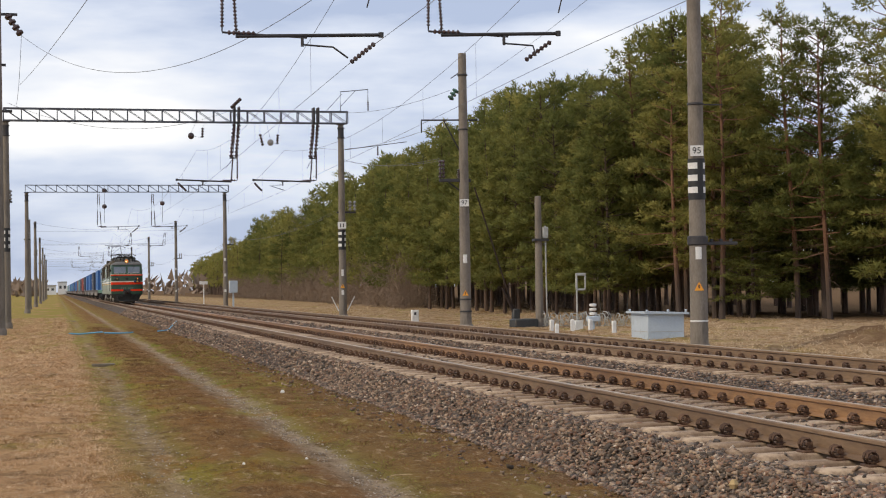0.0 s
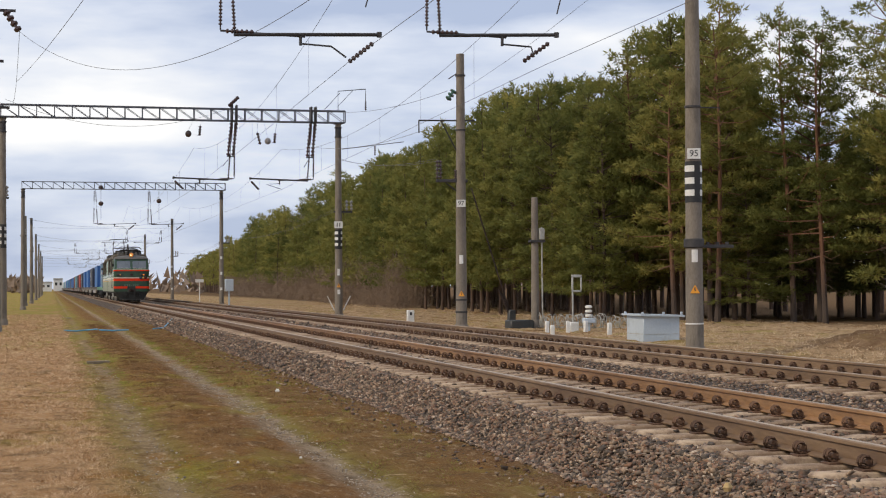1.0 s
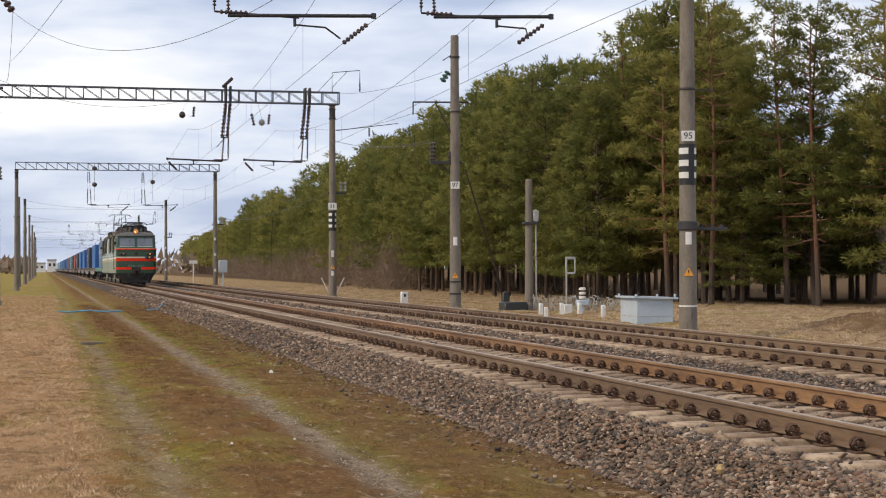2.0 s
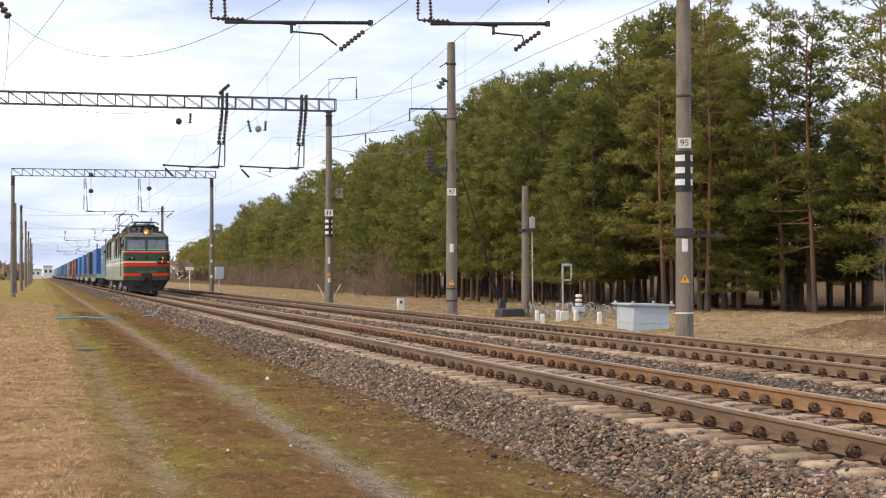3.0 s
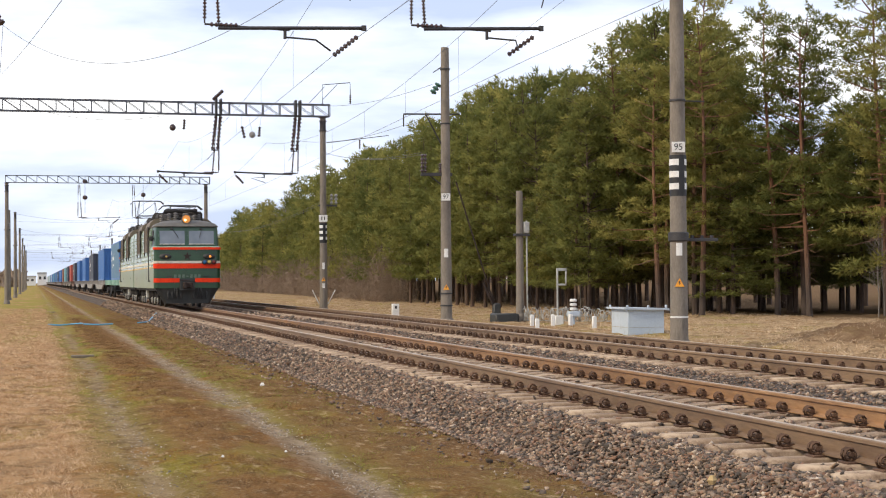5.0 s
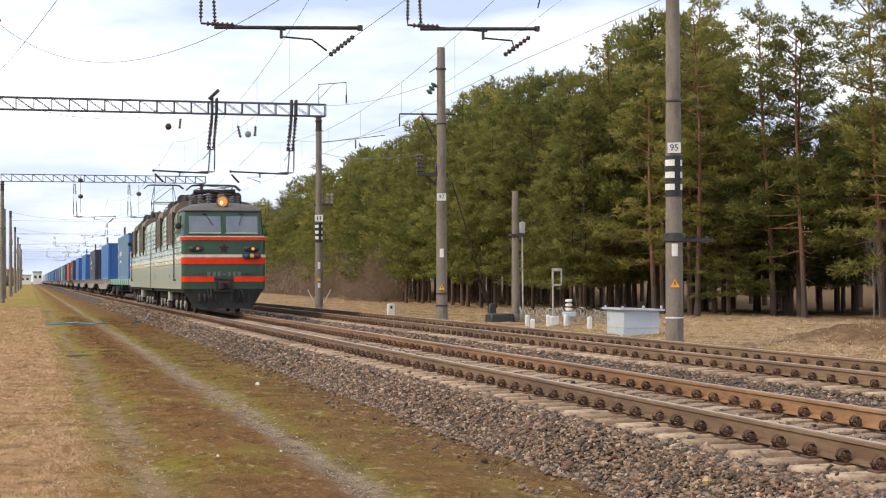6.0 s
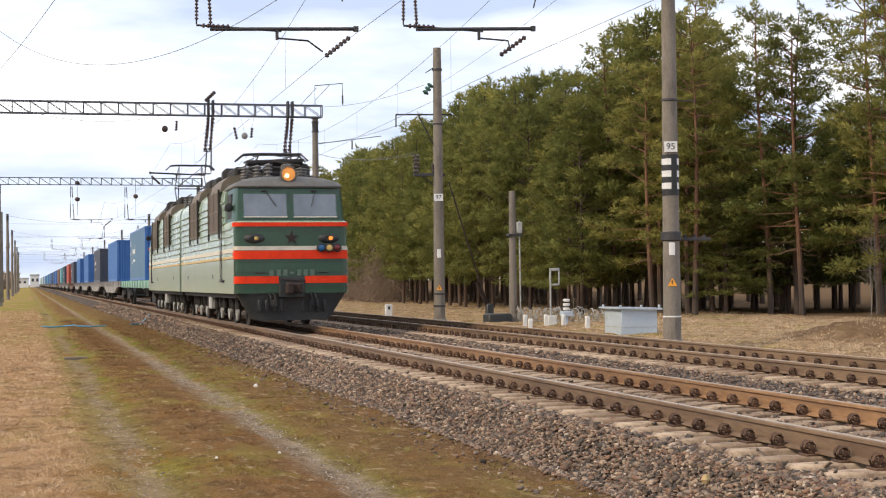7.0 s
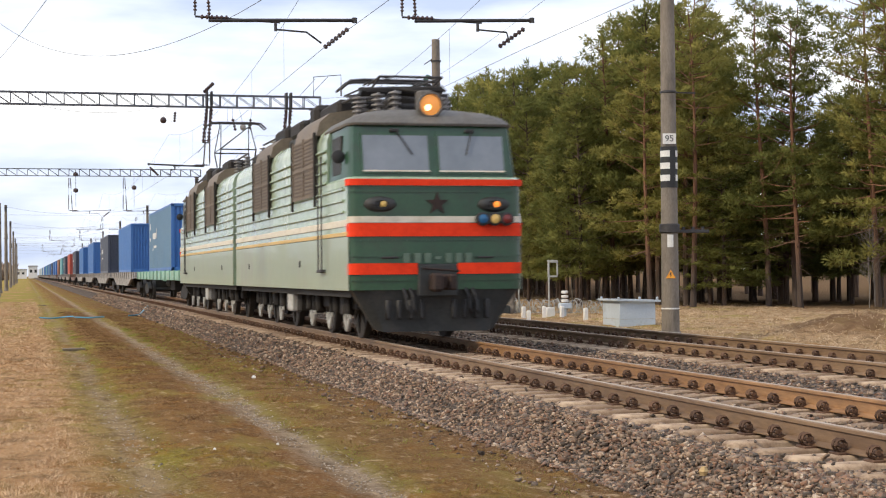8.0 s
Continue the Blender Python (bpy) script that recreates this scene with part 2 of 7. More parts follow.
def shaded_below(m, colour, z0, z1):
    """Old pines: shade under the crowns put into the lower bark colour, thin orange bark above."""
    nt = m.node_tree
    b = nt.nodes["Principled BSDF"]
    src = b.inputs["Base Color"].links[0].from_socket
    sep = nt.nodes.new("ShaderNodeSeparateXYZ")
    nt.links.new(nt.nodes.new("ShaderNodeTexCoord").outputs["Object"], sep.inputs[0])
    r = nt.nodes.new("ShaderNodeMapRange")
    r.inputs["From Min"].default_value, r.inputs["From Max"].default_value = z0, z1
    nt.links.new(sep.outputs[2], r.inputs["Value"])
    mx = nt.nodes.new("ShaderNodeMix")
    mx.data_type = "RGBA"
    nt.links.new(r.outputs["Result"], mx.inputs["Factor"])
    mx.inputs["A"].default_value = (*colour, 1)
    nt.links.new(src, mx.inputs["B"])
    nt.links.new(mx.outputs["Result"], b.inputs["Base Color"])


# dark lower trunk colour paints the shade inside the stand
shaded_below(M_BARKRED, (0.065, 0.045, 0.034), 1.2, 4.2)
M_BIRCH = surface("pale_birch_bark", (0.13, 0.11, 0.095), (0.27, 0.24, 0.21), 9, 3, 0.8, 0, 0.2, dirt=(0.08, 0.07, 0.06))
M_NEEDLE = leafy("pine_needles", (0.080, 0.100, 0.032), (0.205, 0.215, 0.062), (0.43, 0.37, 0.105), 0.07, 0.75, 0.9, through_it=0.5)
M_STRAW = leafy("dry_straw_grass", (0.15, 0.082, 0.040), (0.46, 0.285, 0.15), (0.78, 0.58, 0.37), 0.32, 0.75, 2.6)
M_HEATH = leafy("brown_heath", (0.085, 0.044, 0.024), (0.22, 0.122, 0.05), (0.38, 0.24, 0.10), 0.32, 0.7, 2.6)
M_MOSS = leafy("green_moss_grass", (0.13, 0.165, 0.024), (0.25, 0.27, 0.042), (0.40, 0.36, 0.07))
M_VERGE = leafy("verge_straw", (0.20, 0.12, 0.07), (0.40, 0.275, 0.165), (0.60, 0.45, 0.29), 0.3, 0.75, 0.5)
M_TWIG = leafy("bare_brown_twigs", (0.13, 0.092, 0.064), (0.22, 0.16, 0.115), (0.33, 0.25, 0.185))


def ground_material():
    """Trackside earth in strips along the line: straw, wheel ruts, heath, then straw again beyond the tracks."""
    m = bpy.data.materials.new("trackside_ground")
    m.use_nodes = True
    nt = m.node_tree
    b = nt.nodes["Principled BSDF"]
    b.inputs["Roughness"].default_value = 0.95
    b.inputs["Specular IOR Level"].default_value = 0.0
    co = nt.nodes.new("ShaderNodeTexCoord")
    sep = nt.nodes.new("ShaderNodeSeparateXYZ")
    nt.links.new(co.outputs["Object"], sep.inputs[0])

    def noise_at(scale, detail=6, stretch=(1, 1, 1)):
        mp = nt.nodes.new("ShaderNodeMapping")
        mp.inputs["Scale"].default_value = stretch
        nt.links.new(co.outputs["Object"], mp.inputs["Vector"])
        n = nt.nodes.new("ShaderNodeTexNoise")
        n.inputs["Scale"].default_value = scale
        n.inputs["Detail"].default_value = detail
        n.inputs["Roughness"].default_value = 0.65
        nt.links.new(mp.outputs["Vector"], n.inputs["Vector"])
        return n.outputs["Fac"]

    def math2(op, a, bb, c=None):
        n = nt.nodes.new("ShaderNodeMath")
        n.operation = op
        for i, v in enumerate((a, bb, c)):
            if v is None:
                continue
            if isinstance(v, (int, float)):
                n.inputs[i].default_value = v
            else:
                nt.links.new(v, n.inputs[i])
        return n.outputs[0]

    wob = math2("MULTIPLY_ADD", noise_at(1.1, 5, (1, 0.35, 1)), 0.5, -0.25)
    wob2 = math2("MULTIPLY_ADD", noise_at(7, 5), 0.35, -0.175)
    x = math2("ADD", math2("ADD", sep.outputs[0], wob), wob2)
    f = math2("DIVIDE", math2("ADD", x, 4.0), 24.0)
    ramp = nt.nodes.new("ShaderNodeValToRGB")
    stops = [(-4, (0.45, 0.285, 0.13)), (-1.5, (0.47, 0.285, 0.15)), (0.3, (0.46, 0.275, 0.14)), (0.66, (0.345, 0.225, 0.095)),
             (0.9, (0.285, 0.20, 0.078)), (1.12, (0.34, 0.245, 0.15)), (1.36, (0.235, 0.17, 0.05)), (1.62, (0.25, 0.138, 0.054)),
             (2.58, (0.22, 0.115, 0.050)), (2.80, (0.29, 0.205, 0.135)), (3.02, (0.365, 0.28, 0.20)), (3.16, (0.225, 0.175, 0.05)),
             (3.5, (0.225, 0.132, 0.05)), (4.6, (0.185, 0.104, 0.05)), (5.2, (0.130, 0.084, 0.052)), (13.4, (0.169, 0.108, 0.067)),
             (14.6, (0.36, 0.235, 0.13)), (20, (0.42, 0.29, 0.17))]
    el = ramp.color_ramp.elements
    for i, (px, c) in enumerate(stops):
        q = (px + 4) / 24
        k = el[0] if i == 0 else (el[len(el) - 1] if i == len(stops) - 1 else el.new(q))
        k.position, k.color = q, (*c, 1)
    nt.links.new(f, ramp.inputs["Fac"])
    col = ramp.outputs["Color"]

    def over(col, fac, lo, hi, colour, amount):
        r = nt.nodes.new("ShaderNodeMapRange")
        r.inputs["From Min"].default_value, r.inputs["From Max"].default_value = lo, hi
        r.inputs["To Max"].default_value = amount
        nt.links.new(fac, r.inputs["Value"])
        mx = nt.nodes.new("ShaderNodeMix")
        mx.data_type = "RGBA"
        nt.links.new(r.outputs["Result"], mx.inputs["Factor"])
        nt.links.new(col, mx.inputs["A"])
        mx.inputs["B"].default_value = (*colour, 1)
        return mx.outputs["Result"]

    col = over(col, noise_at(0.55, 6, (1, 0.6, 1)), 0.54, 0.66, (0.29, 0.25, 0.035), 0.6)     # moss
    col = over(col, noise_at(0.9, 6, (1.3, 0.7, 1)), 0.54, 0.64, (0.27, 0.125, 0.03), 0.65)       # rusty moss
    col = over(col, noise_at(1.6, 8, (1, 0.6, 1)), 0.52, 0.64, (0.10, 0.058, 0.034), 0.5)            # dead brown patches
    col = over(col, noise_at(2.4, 8), 0.54, 0.70, (0.07, 0.05, 0.032), 0.6)                     # bare damp earth
    col = over(col, noise_at(5.5, 8, (1, 0.45, 1)), 0.51, 0.65, (0.12, 0.068, 0.03), 0.65)           # worn hollows
    col = over(col, noise_at(7.5, 8, (1, 0.4, 1)), 0.56, 0.68, (0.58, 0.43, 0.27), 0.6)              # bleached stalks
    col = over(col, noise_at(26, 8), 0.50, 0.72, (0.42, 0.33, 0.22), 0.55)                      # dead stalks
    col = over(col, noise_at(48, 8), 0.54, 0.66, (0.05, 0.036, 0.022), 0.6)
    # greener turf farther along the line
    away = math2("MULTIPLY", math2("SUBTRACT", sep.outputs[1], 18.0), 0.0028)
    near_side = nt.nodes.new("ShaderNodeMapRange")
    near_side.inputs["From Min"].default_value, near_side.inputs["From Max"].default_value = 2.5, 0.0
    nt.links.new(x, near_side.inputs["Value"])
    capped = math2("MULTIPLY", math2("MINIMUM", away, 0.2), near_side.outputs["Result"])
    col = over(col, math2("ADD", noise_at(0.5, 6, (1, 0.25, 1)), capped), 0.56, 0.72, (0.27, 0.23, 0.065), 0.85)
    # woodland floor beyond the edge of the trees
    wood = math2("ADD", sep.outputs[0], math2("MULTIPLY_ADD", noise_at(0.3), 5.0, -2.5))
    col = over(col, wood, 26.5, 31.0, (0.125, 0.08, 0.05), 0.85)
    # heathery mound on the far verge
    dx = math2("MULTIPLY", math2("SUBTRACT", sep.outputs[0], 20.6), 0.33)
    dy = math2("MULTIPLY", math2("SUBTRACT", sep.outputs[1], 36.5), 0.26)
    near = math2("SUBTRACT", 1.0, math2("ADD", math2("MULTIPLY", dx, dx), math2("MULTIPLY", dy, dy)))
    col = over(col, math2("ADD", near, math2("MULTIPLY_ADD", noise_at(2.2), 1.6, -0.8)), 0.1, 0.8, (0.15, 0.088, 0.05), 0.8)
    nt.links.new(col, b.inputs["Base Color"])
    bp = nt.nodes.new("ShaderNodeBump")
    bp.inputs["Strength"].default_value = 0.8
    bp.inputs["Distance"].default_value = 0.04
    nt.links.new(math2("ADD", noise_at(22, 8), noise_at(70, 4)), bp.inputs["Height"])
    nt.links.new(bp.outputs["Normal"], b.inputs["Normal"])
    return m


def ballast_material():
    m = bpy.data.materials.new("ballast_bed")
    m.use_nodes = True
    nt = m.node_tree
    b = nt.nodes["Principled BSDF"]
    b.inputs["Roughness"].default_value = 0.9
    co = nt.nodes.new("ShaderNodeTexCoord")
    v = nt.nodes.new("ShaderNodeTexVoronoi")
    v.inputs["Scale"].default_value = 17
    nt.links.new(co.outputs["Object"], v.inputs["Vector"])
    sp = nt.nodes.new("ShaderNodeSeparateColor")
    nt.links.new(v.outputs["Color"], sp.inputs[0])
    r = nt.nodes.new("ShaderNodeValToRGB")
    e = r.color_ramp.elements
    # bed colours kept dark: they paint the shade in gaps between loose stones
    e[0].position, e[0].color = 0.0, (0.03, 0.022, 0.017, 1)
    e[1].position, e[1].color = 1.0, (0.14, 0.10, 0.072, 1)
    k = e.new(0.55)
    k.color = (0.06, 0.043, 0.031, 1)
    nt.links.new(sp.outputs[0], r.inputs["Fac"])
    n = nt.nodes.new("ShaderNodeTexNoise")
    n.inputs["Scale"].default_value = 0.9
    n.inputs["Detail"].default_value = 6
    nt.links.new(co.outputs["Object"], n.inputs["Vector"])
    mr = nt.nodes.new("ShaderNodeMapRange")
    mr.inputs["From Min"].default_value, mr.inputs["From Max"].default_value = 0.42, 0.7
    mr.inputs["To Max"].default_value = 0.5
    nt.links.new(n.outputs["Fac"], mr.inputs["Value"])
    mx = nt.nodes.new("ShaderNodeMix")
    mx.data_type = "RGBA"
    nt.links.new(mr.outputs["Result"], mx.inputs["Factor"])
    nt.links.new(r.outputs["Color"], mx.inputs["A"])
    mx.inputs["B"].default_value = (0.12, 0.075, 0.05, 1)
    nt.links.new(mx.outputs["Result"], b.inputs["Base Color"])
    bp = nt.nodes.new("ShaderNodeBump")
    bp.inputs["Strength"].default_value = 1.0
    bp.inputs["Distance"].default_value = 0.05
    bp.invert = True
    nt.links.new(v.outputs["Distance"], bp.inputs["Height"])
    nt.links.new(bp.outputs["Normal"], b.inputs["Normal"])
    return m


M_GROUND, M_BALLAST = ground_material(), ballast_material()


# ---------------------------------------------------------------- mesh building
class Shape:
    """Gathers the faces of one mesh."""

    def __init__(self):
        self.v, self.f = [], []

    def add(self, verts, faces):
        n = len(self.v)
        self.v += [tuple(p) for p in verts]
        self.f += [tuple(i + n for i in q) for q in faces]
        return self

    def box(self, x0, x1, y0, y1, z0, z1, bev=0.0):
        c = ((x0 + x1) / 2, (y0 + y1) / 2, (z0 + z1) / 2)
        h = (abs(x1 - x0) / 2, abs(y1 - y0) / 2, abs(z1 - z0) / 2)
        b = min(bev, 0.45 * min(h))
        S = (-1, 1)
        if b <= 0:
            vs = [(c[0] + i * h[0], c[1] + j * h[1], c[2] + k * h[2]) for i in S for j in S for k in S]
            return self.add(vs, [(0, 1, 3, 2), (4, 6, 7, 5), (0, 4, 5, 1), (2, 3, 7, 6), (0, 2, 6, 4), (1, 5, 7, 3)])
        vs, idx = [], {}
        for i in S:
            for j in S:
                for k in S:
                    for a in range(3):
                        o = [h[q] - (0 if q == a else b) for q in range(3)]
                        idx[i, j, k, a] = len(vs)
                        vs.append((c[0] + i * o[0], c[1] + j * o[1], c[2] + k * o[2]))
        fs = []
        for a in range(3):
            for s in S:
                ring = [(-1, -1), (1, -1), (1, 1), (-1, 1)]
                q = []
                for u, w in ring:
                    key = [u, w]
                    key.insert(a, s)
                    q.append(idx[(*key, a)])
                fs.append(tuple(q))
        for a in range(3):
            o = [q for q in range(3) if q != a]
            for s in S:
                for t in S:
                    q = []
                    for e, face in ((-1, o[0]), (1, o[0]), (1, o[1]), (-1, o[1])):
                        key = [0, 0, 0]
                        key[a], key[o[0]], key[o[1]] = e, s, t
                        q.append(idx[(*key, face)])
                    fs.append(tuple(q))
        for i in S:
            for j in S:
                for k in S:
                    fs.append(tuple(idx[i, j, k, a] for a in range(3)))
        return self.add(vs, fs)

    def rod(self, p, q, r0, r1=None, n=8):
        r1 = r0 if r1 is None else r1
        p, q = Vector(p), Vector(q)
        d = (q - p).normalized()
        u = d.orthogonal().normalized()
        w = d.cross(u)
        vs = []
        for c, r in ((p, r0), (q, r1)):
            vs += [c + (u * math.cos(2 * math.pi * i / n) + w * math.sin(2 * math.pi * i / n)) * r for i in range(n)]
        fs = [(i, (i + 1) % n, n + (i + 1) % n, n + i) for i in range(n)]
        fs += [tuple(range(n))[::-1], tuple(range(n, 2 * n))]
        return self.add(vs, fs)

    def tube(self, pts, r, n=6):
        pts = [Vector(p) for p in pts]
        vs = []
        for i, c in enumerate(pts):
            d = (pts[min(i + 1, len(pts) - 1)] - pts[max(i - 1, 0)]).normalized()
            ref = Vector((0, 0, 1)) if abs(d.z) < 0.9 else Vector((1, 0, 0))
            u = d.cross(ref).normalized()
            w = d.cross(u)
            vs += [c + (u * math.cos(2 * math.pi * k / n) + w * math.sin(2 * math.pi * k / n)) * r for k in range(n)]
        fs = []
        for i in range(len(pts) - 1):
            fs += [(i * n + k, i * n + (k + 1) % n, (i + 1) * n + (k + 1) % n, (i + 1) * n + k) for k in range(n)]
        fs += [tuple(range(n))[::-1], tuple(range((len(pts) - 1) * n, len(pts) * n))]
        return self.add(vs, fs)

    def lathe(self, p, d, profile, n=12):
        """profile: (distance along d, radius)."""
        p, d = Vector(p), Vector(d).normalized()
        u = d.orthogonal().normalized()
        w = d.cross(u)
        vs = []
        for s, r in profile:
            vs += [p + d * s + (u * math.cos(2 * math.pi * k / n) + w * math.sin(2 * math.pi * k / n)) * max(r, 0.001) for k in range(n)]
        m = len(profile)
        fs = []
        for i in range(m - 1):
            fs += [(i * n + k, i * n + (k + 1) % n, (i + 1) * n + (k + 1) % n, (i + 1) * n + k) for k in range(n)]
        fs += [tuple(range(n))[::-1], tuple(range((m - 1) * n, m * n))]
        return self.add(vs, fs)

    def prism(self, poly, axis, a0, a1):
        """A polygon in the two other axes, drawn out along axis from a0 to a1."""
        k = "xyz".index(axis)
        vs = []
        for a in (a0, a1):
            for p in poly:
                q = list(p)
                q.insert(k, a)
                vs.append(tuple(q))
        n = len(poly)
        fs = [(i, (i + 1) % n, n + (i + 1) % n, n + i) for i in range(n)]
        fs += [tuple(range(n))[::-1], tuple(range(n, 2 * n))]
        return self.add(vs, fs)

    def loft(self, rings):
        n = len(rings[0])
        vs = [p for r in rings for p in r]
        fs = []
        for i in range(len(rings) - 1):
            fs += [(i * n + k, i * n + (k + 1) % n, (i + 1) * n + (k + 1) % n, (i + 1) * n + k) for k in range(n)]
        fs += [tuple(range(n))[::-1], tuple(range((len(rings) - 1) * n, len(rings) * n))]
        return self.add(vs, fs)

    def mesh(self, name, material, angle=40, mend=True):
        me = bpy.data.meshes.new(name)
        me.from_pydata([tuple(p) for p in self.v], [], self.f)
        if mend:
            bm = bmesh.new()
            bm.from_mesh(me)
            bmesh.ops.recalc_face_normals(bm, faces=bm.faces)
            bm.to_mesh(me)
            bm.free()
        me.shade_smooth()
        me.set_sharp_from_angle(angle=radians(angle))
        me.materials.append(material)
        return me


def part(name, shape, material, parent, label="", angle=40):
    ob = new(name, shape.mesh(name, material, angle))
    ob.parent = parent
    return tagged(ob, label)


def again(ob, m, parent=None):
    """The same piece once more, on the same mesh."""
    o = new(ob.name.split(".")[0], ob.data)
    o.parent = parent or ob.parent
    o.matrix_basis = m
    return o


def thing(name, label, category, group="", m=None):
    ob = new(name)
    ob.empty_display_size = 0.2
    if m is not None:
        ob.matrix_basis = m
    return tagged(ob, label, category, group)


def raw_mesh(name, verts, faces, material):
    """A large mesh from arrays: verts (n, 3), faces (m, 3)."""
    me = bpy.data.meshes.new(name)
    me.vertices.add(len(verts))
    me.vertices.foreach_set("co", np.ascontiguousarray(verts, dtype=np.float32).ravel())
    m = len(faces)
    me.loops.add(m * 3)
    me.loops.foreach_set("vertex_index", np.ascontiguousarray(faces, dtype=np.int32).ravel())
    me.polygons.add(m)
    me.polygons.foreach_set("loop_start", np.arange(0, m * 3, 3, dtype=np.int32))
    me.update(calc_edges=True)
    me.validate()
    me.materials.append(material)
    return me


rng = np.random.default_rng(7)

# ---------------------------------------------------------------- the line: plan
T1, T2 = 6.955, 11.56           # track centres
GAUGE = 1.59                    # between rail-head centres
PITCH = (0.5435, 0.568)          # sleepers of the two tracks
FIRST = (9.11, 9.36)             # where the first one lies
GROUND_L, GROUND_R = -0.62, -0.52
POLE_X, LEFT_X = 14.9, -2.4
GANTRIES = [36.0, 85.0, 146.0, 207.0, 268.0, 329.0, 390.0, 451.0]


def ground_z(x, y):
    """Height of the earth: flat by the near track, a ditch-free verge beyond, rising softly to the wood."""
    x, y = np.asarray(x, float), np.asarray(y, float)
    z = np.where(x < 9, GROUND_L, GROUND_R + 0.22 * np.clip((x - 15) / 12, 0, 1))
    mound = 0.5 * np.exp(-((x - 20.4) / 2.0) ** 2 - ((y - 36.5) / 2.6) ** 2)
    far = np.clip((np.hypot(x, y) - 15) / 80, 0, 1)
    wav = 0.035 * np.sin(x * 1.3 + 0.6 * np.sin(y * 0.23)) * np.sin(y * 0.41 + x * 0.2)
    rut = -0.05 * np.exp(-((x - 2.95) / 0.28) ** 2) - 0.035 * np.exp(-((x - 1.1) / 0.28) ** 2) + 0.03 * np.exp(-((x - 2.0) / 0.4) ** 2)
    return z + mound + wav * (1 - 0.5 * far) + rut


def build_ground():
    xs = np.concatenate([[-3000, -1200, -500, -200, -90, -45, -25], np.arange(-14, 5.0, 0.16), np.arange(5.2, 14, 0.8),
                         np.arange(14.2, 34, 0.35), [38, 45, 60, 90, 160, 300, 600, 1500, 3000]])
    ys = np.concatenate([[-1500, -300, -80, -30, -10], np.arange(0, 45, 0.3), np.arange(45, 110, 0.9),
                         [115, 125, 140, 160, 190, 230, 280, 350, 450, 600, 900, 1500, 2500, 3800]])
    X, Y = np.meshgrid(xs, ys, indexing="ij")
    Z = ground_z(X, Y) + np.where((X > -15) & (X < 34) & (Y > 0) & (Y < 110), rng.normal(0, 1, X.shape) * np.where(X < 0.8, 0.014, np.where(X > 14, 0.03, 0.011)), 0)
    n, k = X.shape
    v = np.stack([X, Y, Z], -1).reshape(-1, 3)
    i = (np.arange(n - 1)[:, None] * k + np.arange(k - 1)[None]).ravel()
    f = np.concatenate([np.stack([i, i + k, i + k + 1], 1), np.stack([i, i + k + 1, i + 1], 1)])
    me = raw_mesh("ground", v, f, M_GROUND)
    me.shade_smooth()
    tagged(new("ground", me), "trackside earth with dry grass, moss and wheel ruts", "ground", kind="structure")


def build_ballast():
    prof = [(4.75, -0.75), (4.93, -0.63), (5.40, -0.27), (5.62, -0.24), (T1, -0.245), (8.4, -0.245), (9.25, -0.33), (10.1, -0.245),
            (T2, -0.245), (13.0, -0.24), (13.3, -0.29), (14.0, -0.56), (14.2, -0.75)]
    ys = np.concatenate([[-300, -60], np.arange(0, 60, 0.35), np.arange(60, 200, 4), [300, 600, 1200, 2500, 3700]])
    rows = []
    for y in ys:
        rows.append([(x + (rng.normal(0, 0.012) if i in (1, 2, 10, 11) else 0), y, z + rng.normal(0, 0.003)) for i, (x, z) in enumerate(prof)])
    v = np.array(rows).reshape(-1, 3)
    n, k = len(ys), len(prof)
    i = (np.arange(n - 1)[:, None] * k + np.arange(k - 1)[None]).ravel()
    f = np.concatenate([np.stack([i, i + 1, i + k + 1], 1), np.stack([i, i + k + 1, i + k], 1)])
    me = raw_mesh("ballast_bed", v, f, M_BALLAST)
    me.shade_smooth()
    tagged(new("ballast_bed", me), "grey-brown crushed stone ballast under two tracks", "ballast", kind="structure")
    return prof


def rail_profile(x):
    """Rail in section: head, web and foot, 0.18 m high."""
    h = [(-0.075, -0.18), (0.075, -0.18), (0.075, -0.168), (0.012, -0.145), (0.010, -0.045), (0.036, -0.034), (0.036, -0.008),
         (0.028, 0.0), (-0.028, 0.0), (-0.036, -0.008), (-0.036, -0.034), (-0.010, -0.045), (-0.012, -0.145), (-0.075, -0.168)]
    return [(x + a, b) for a, b in h]


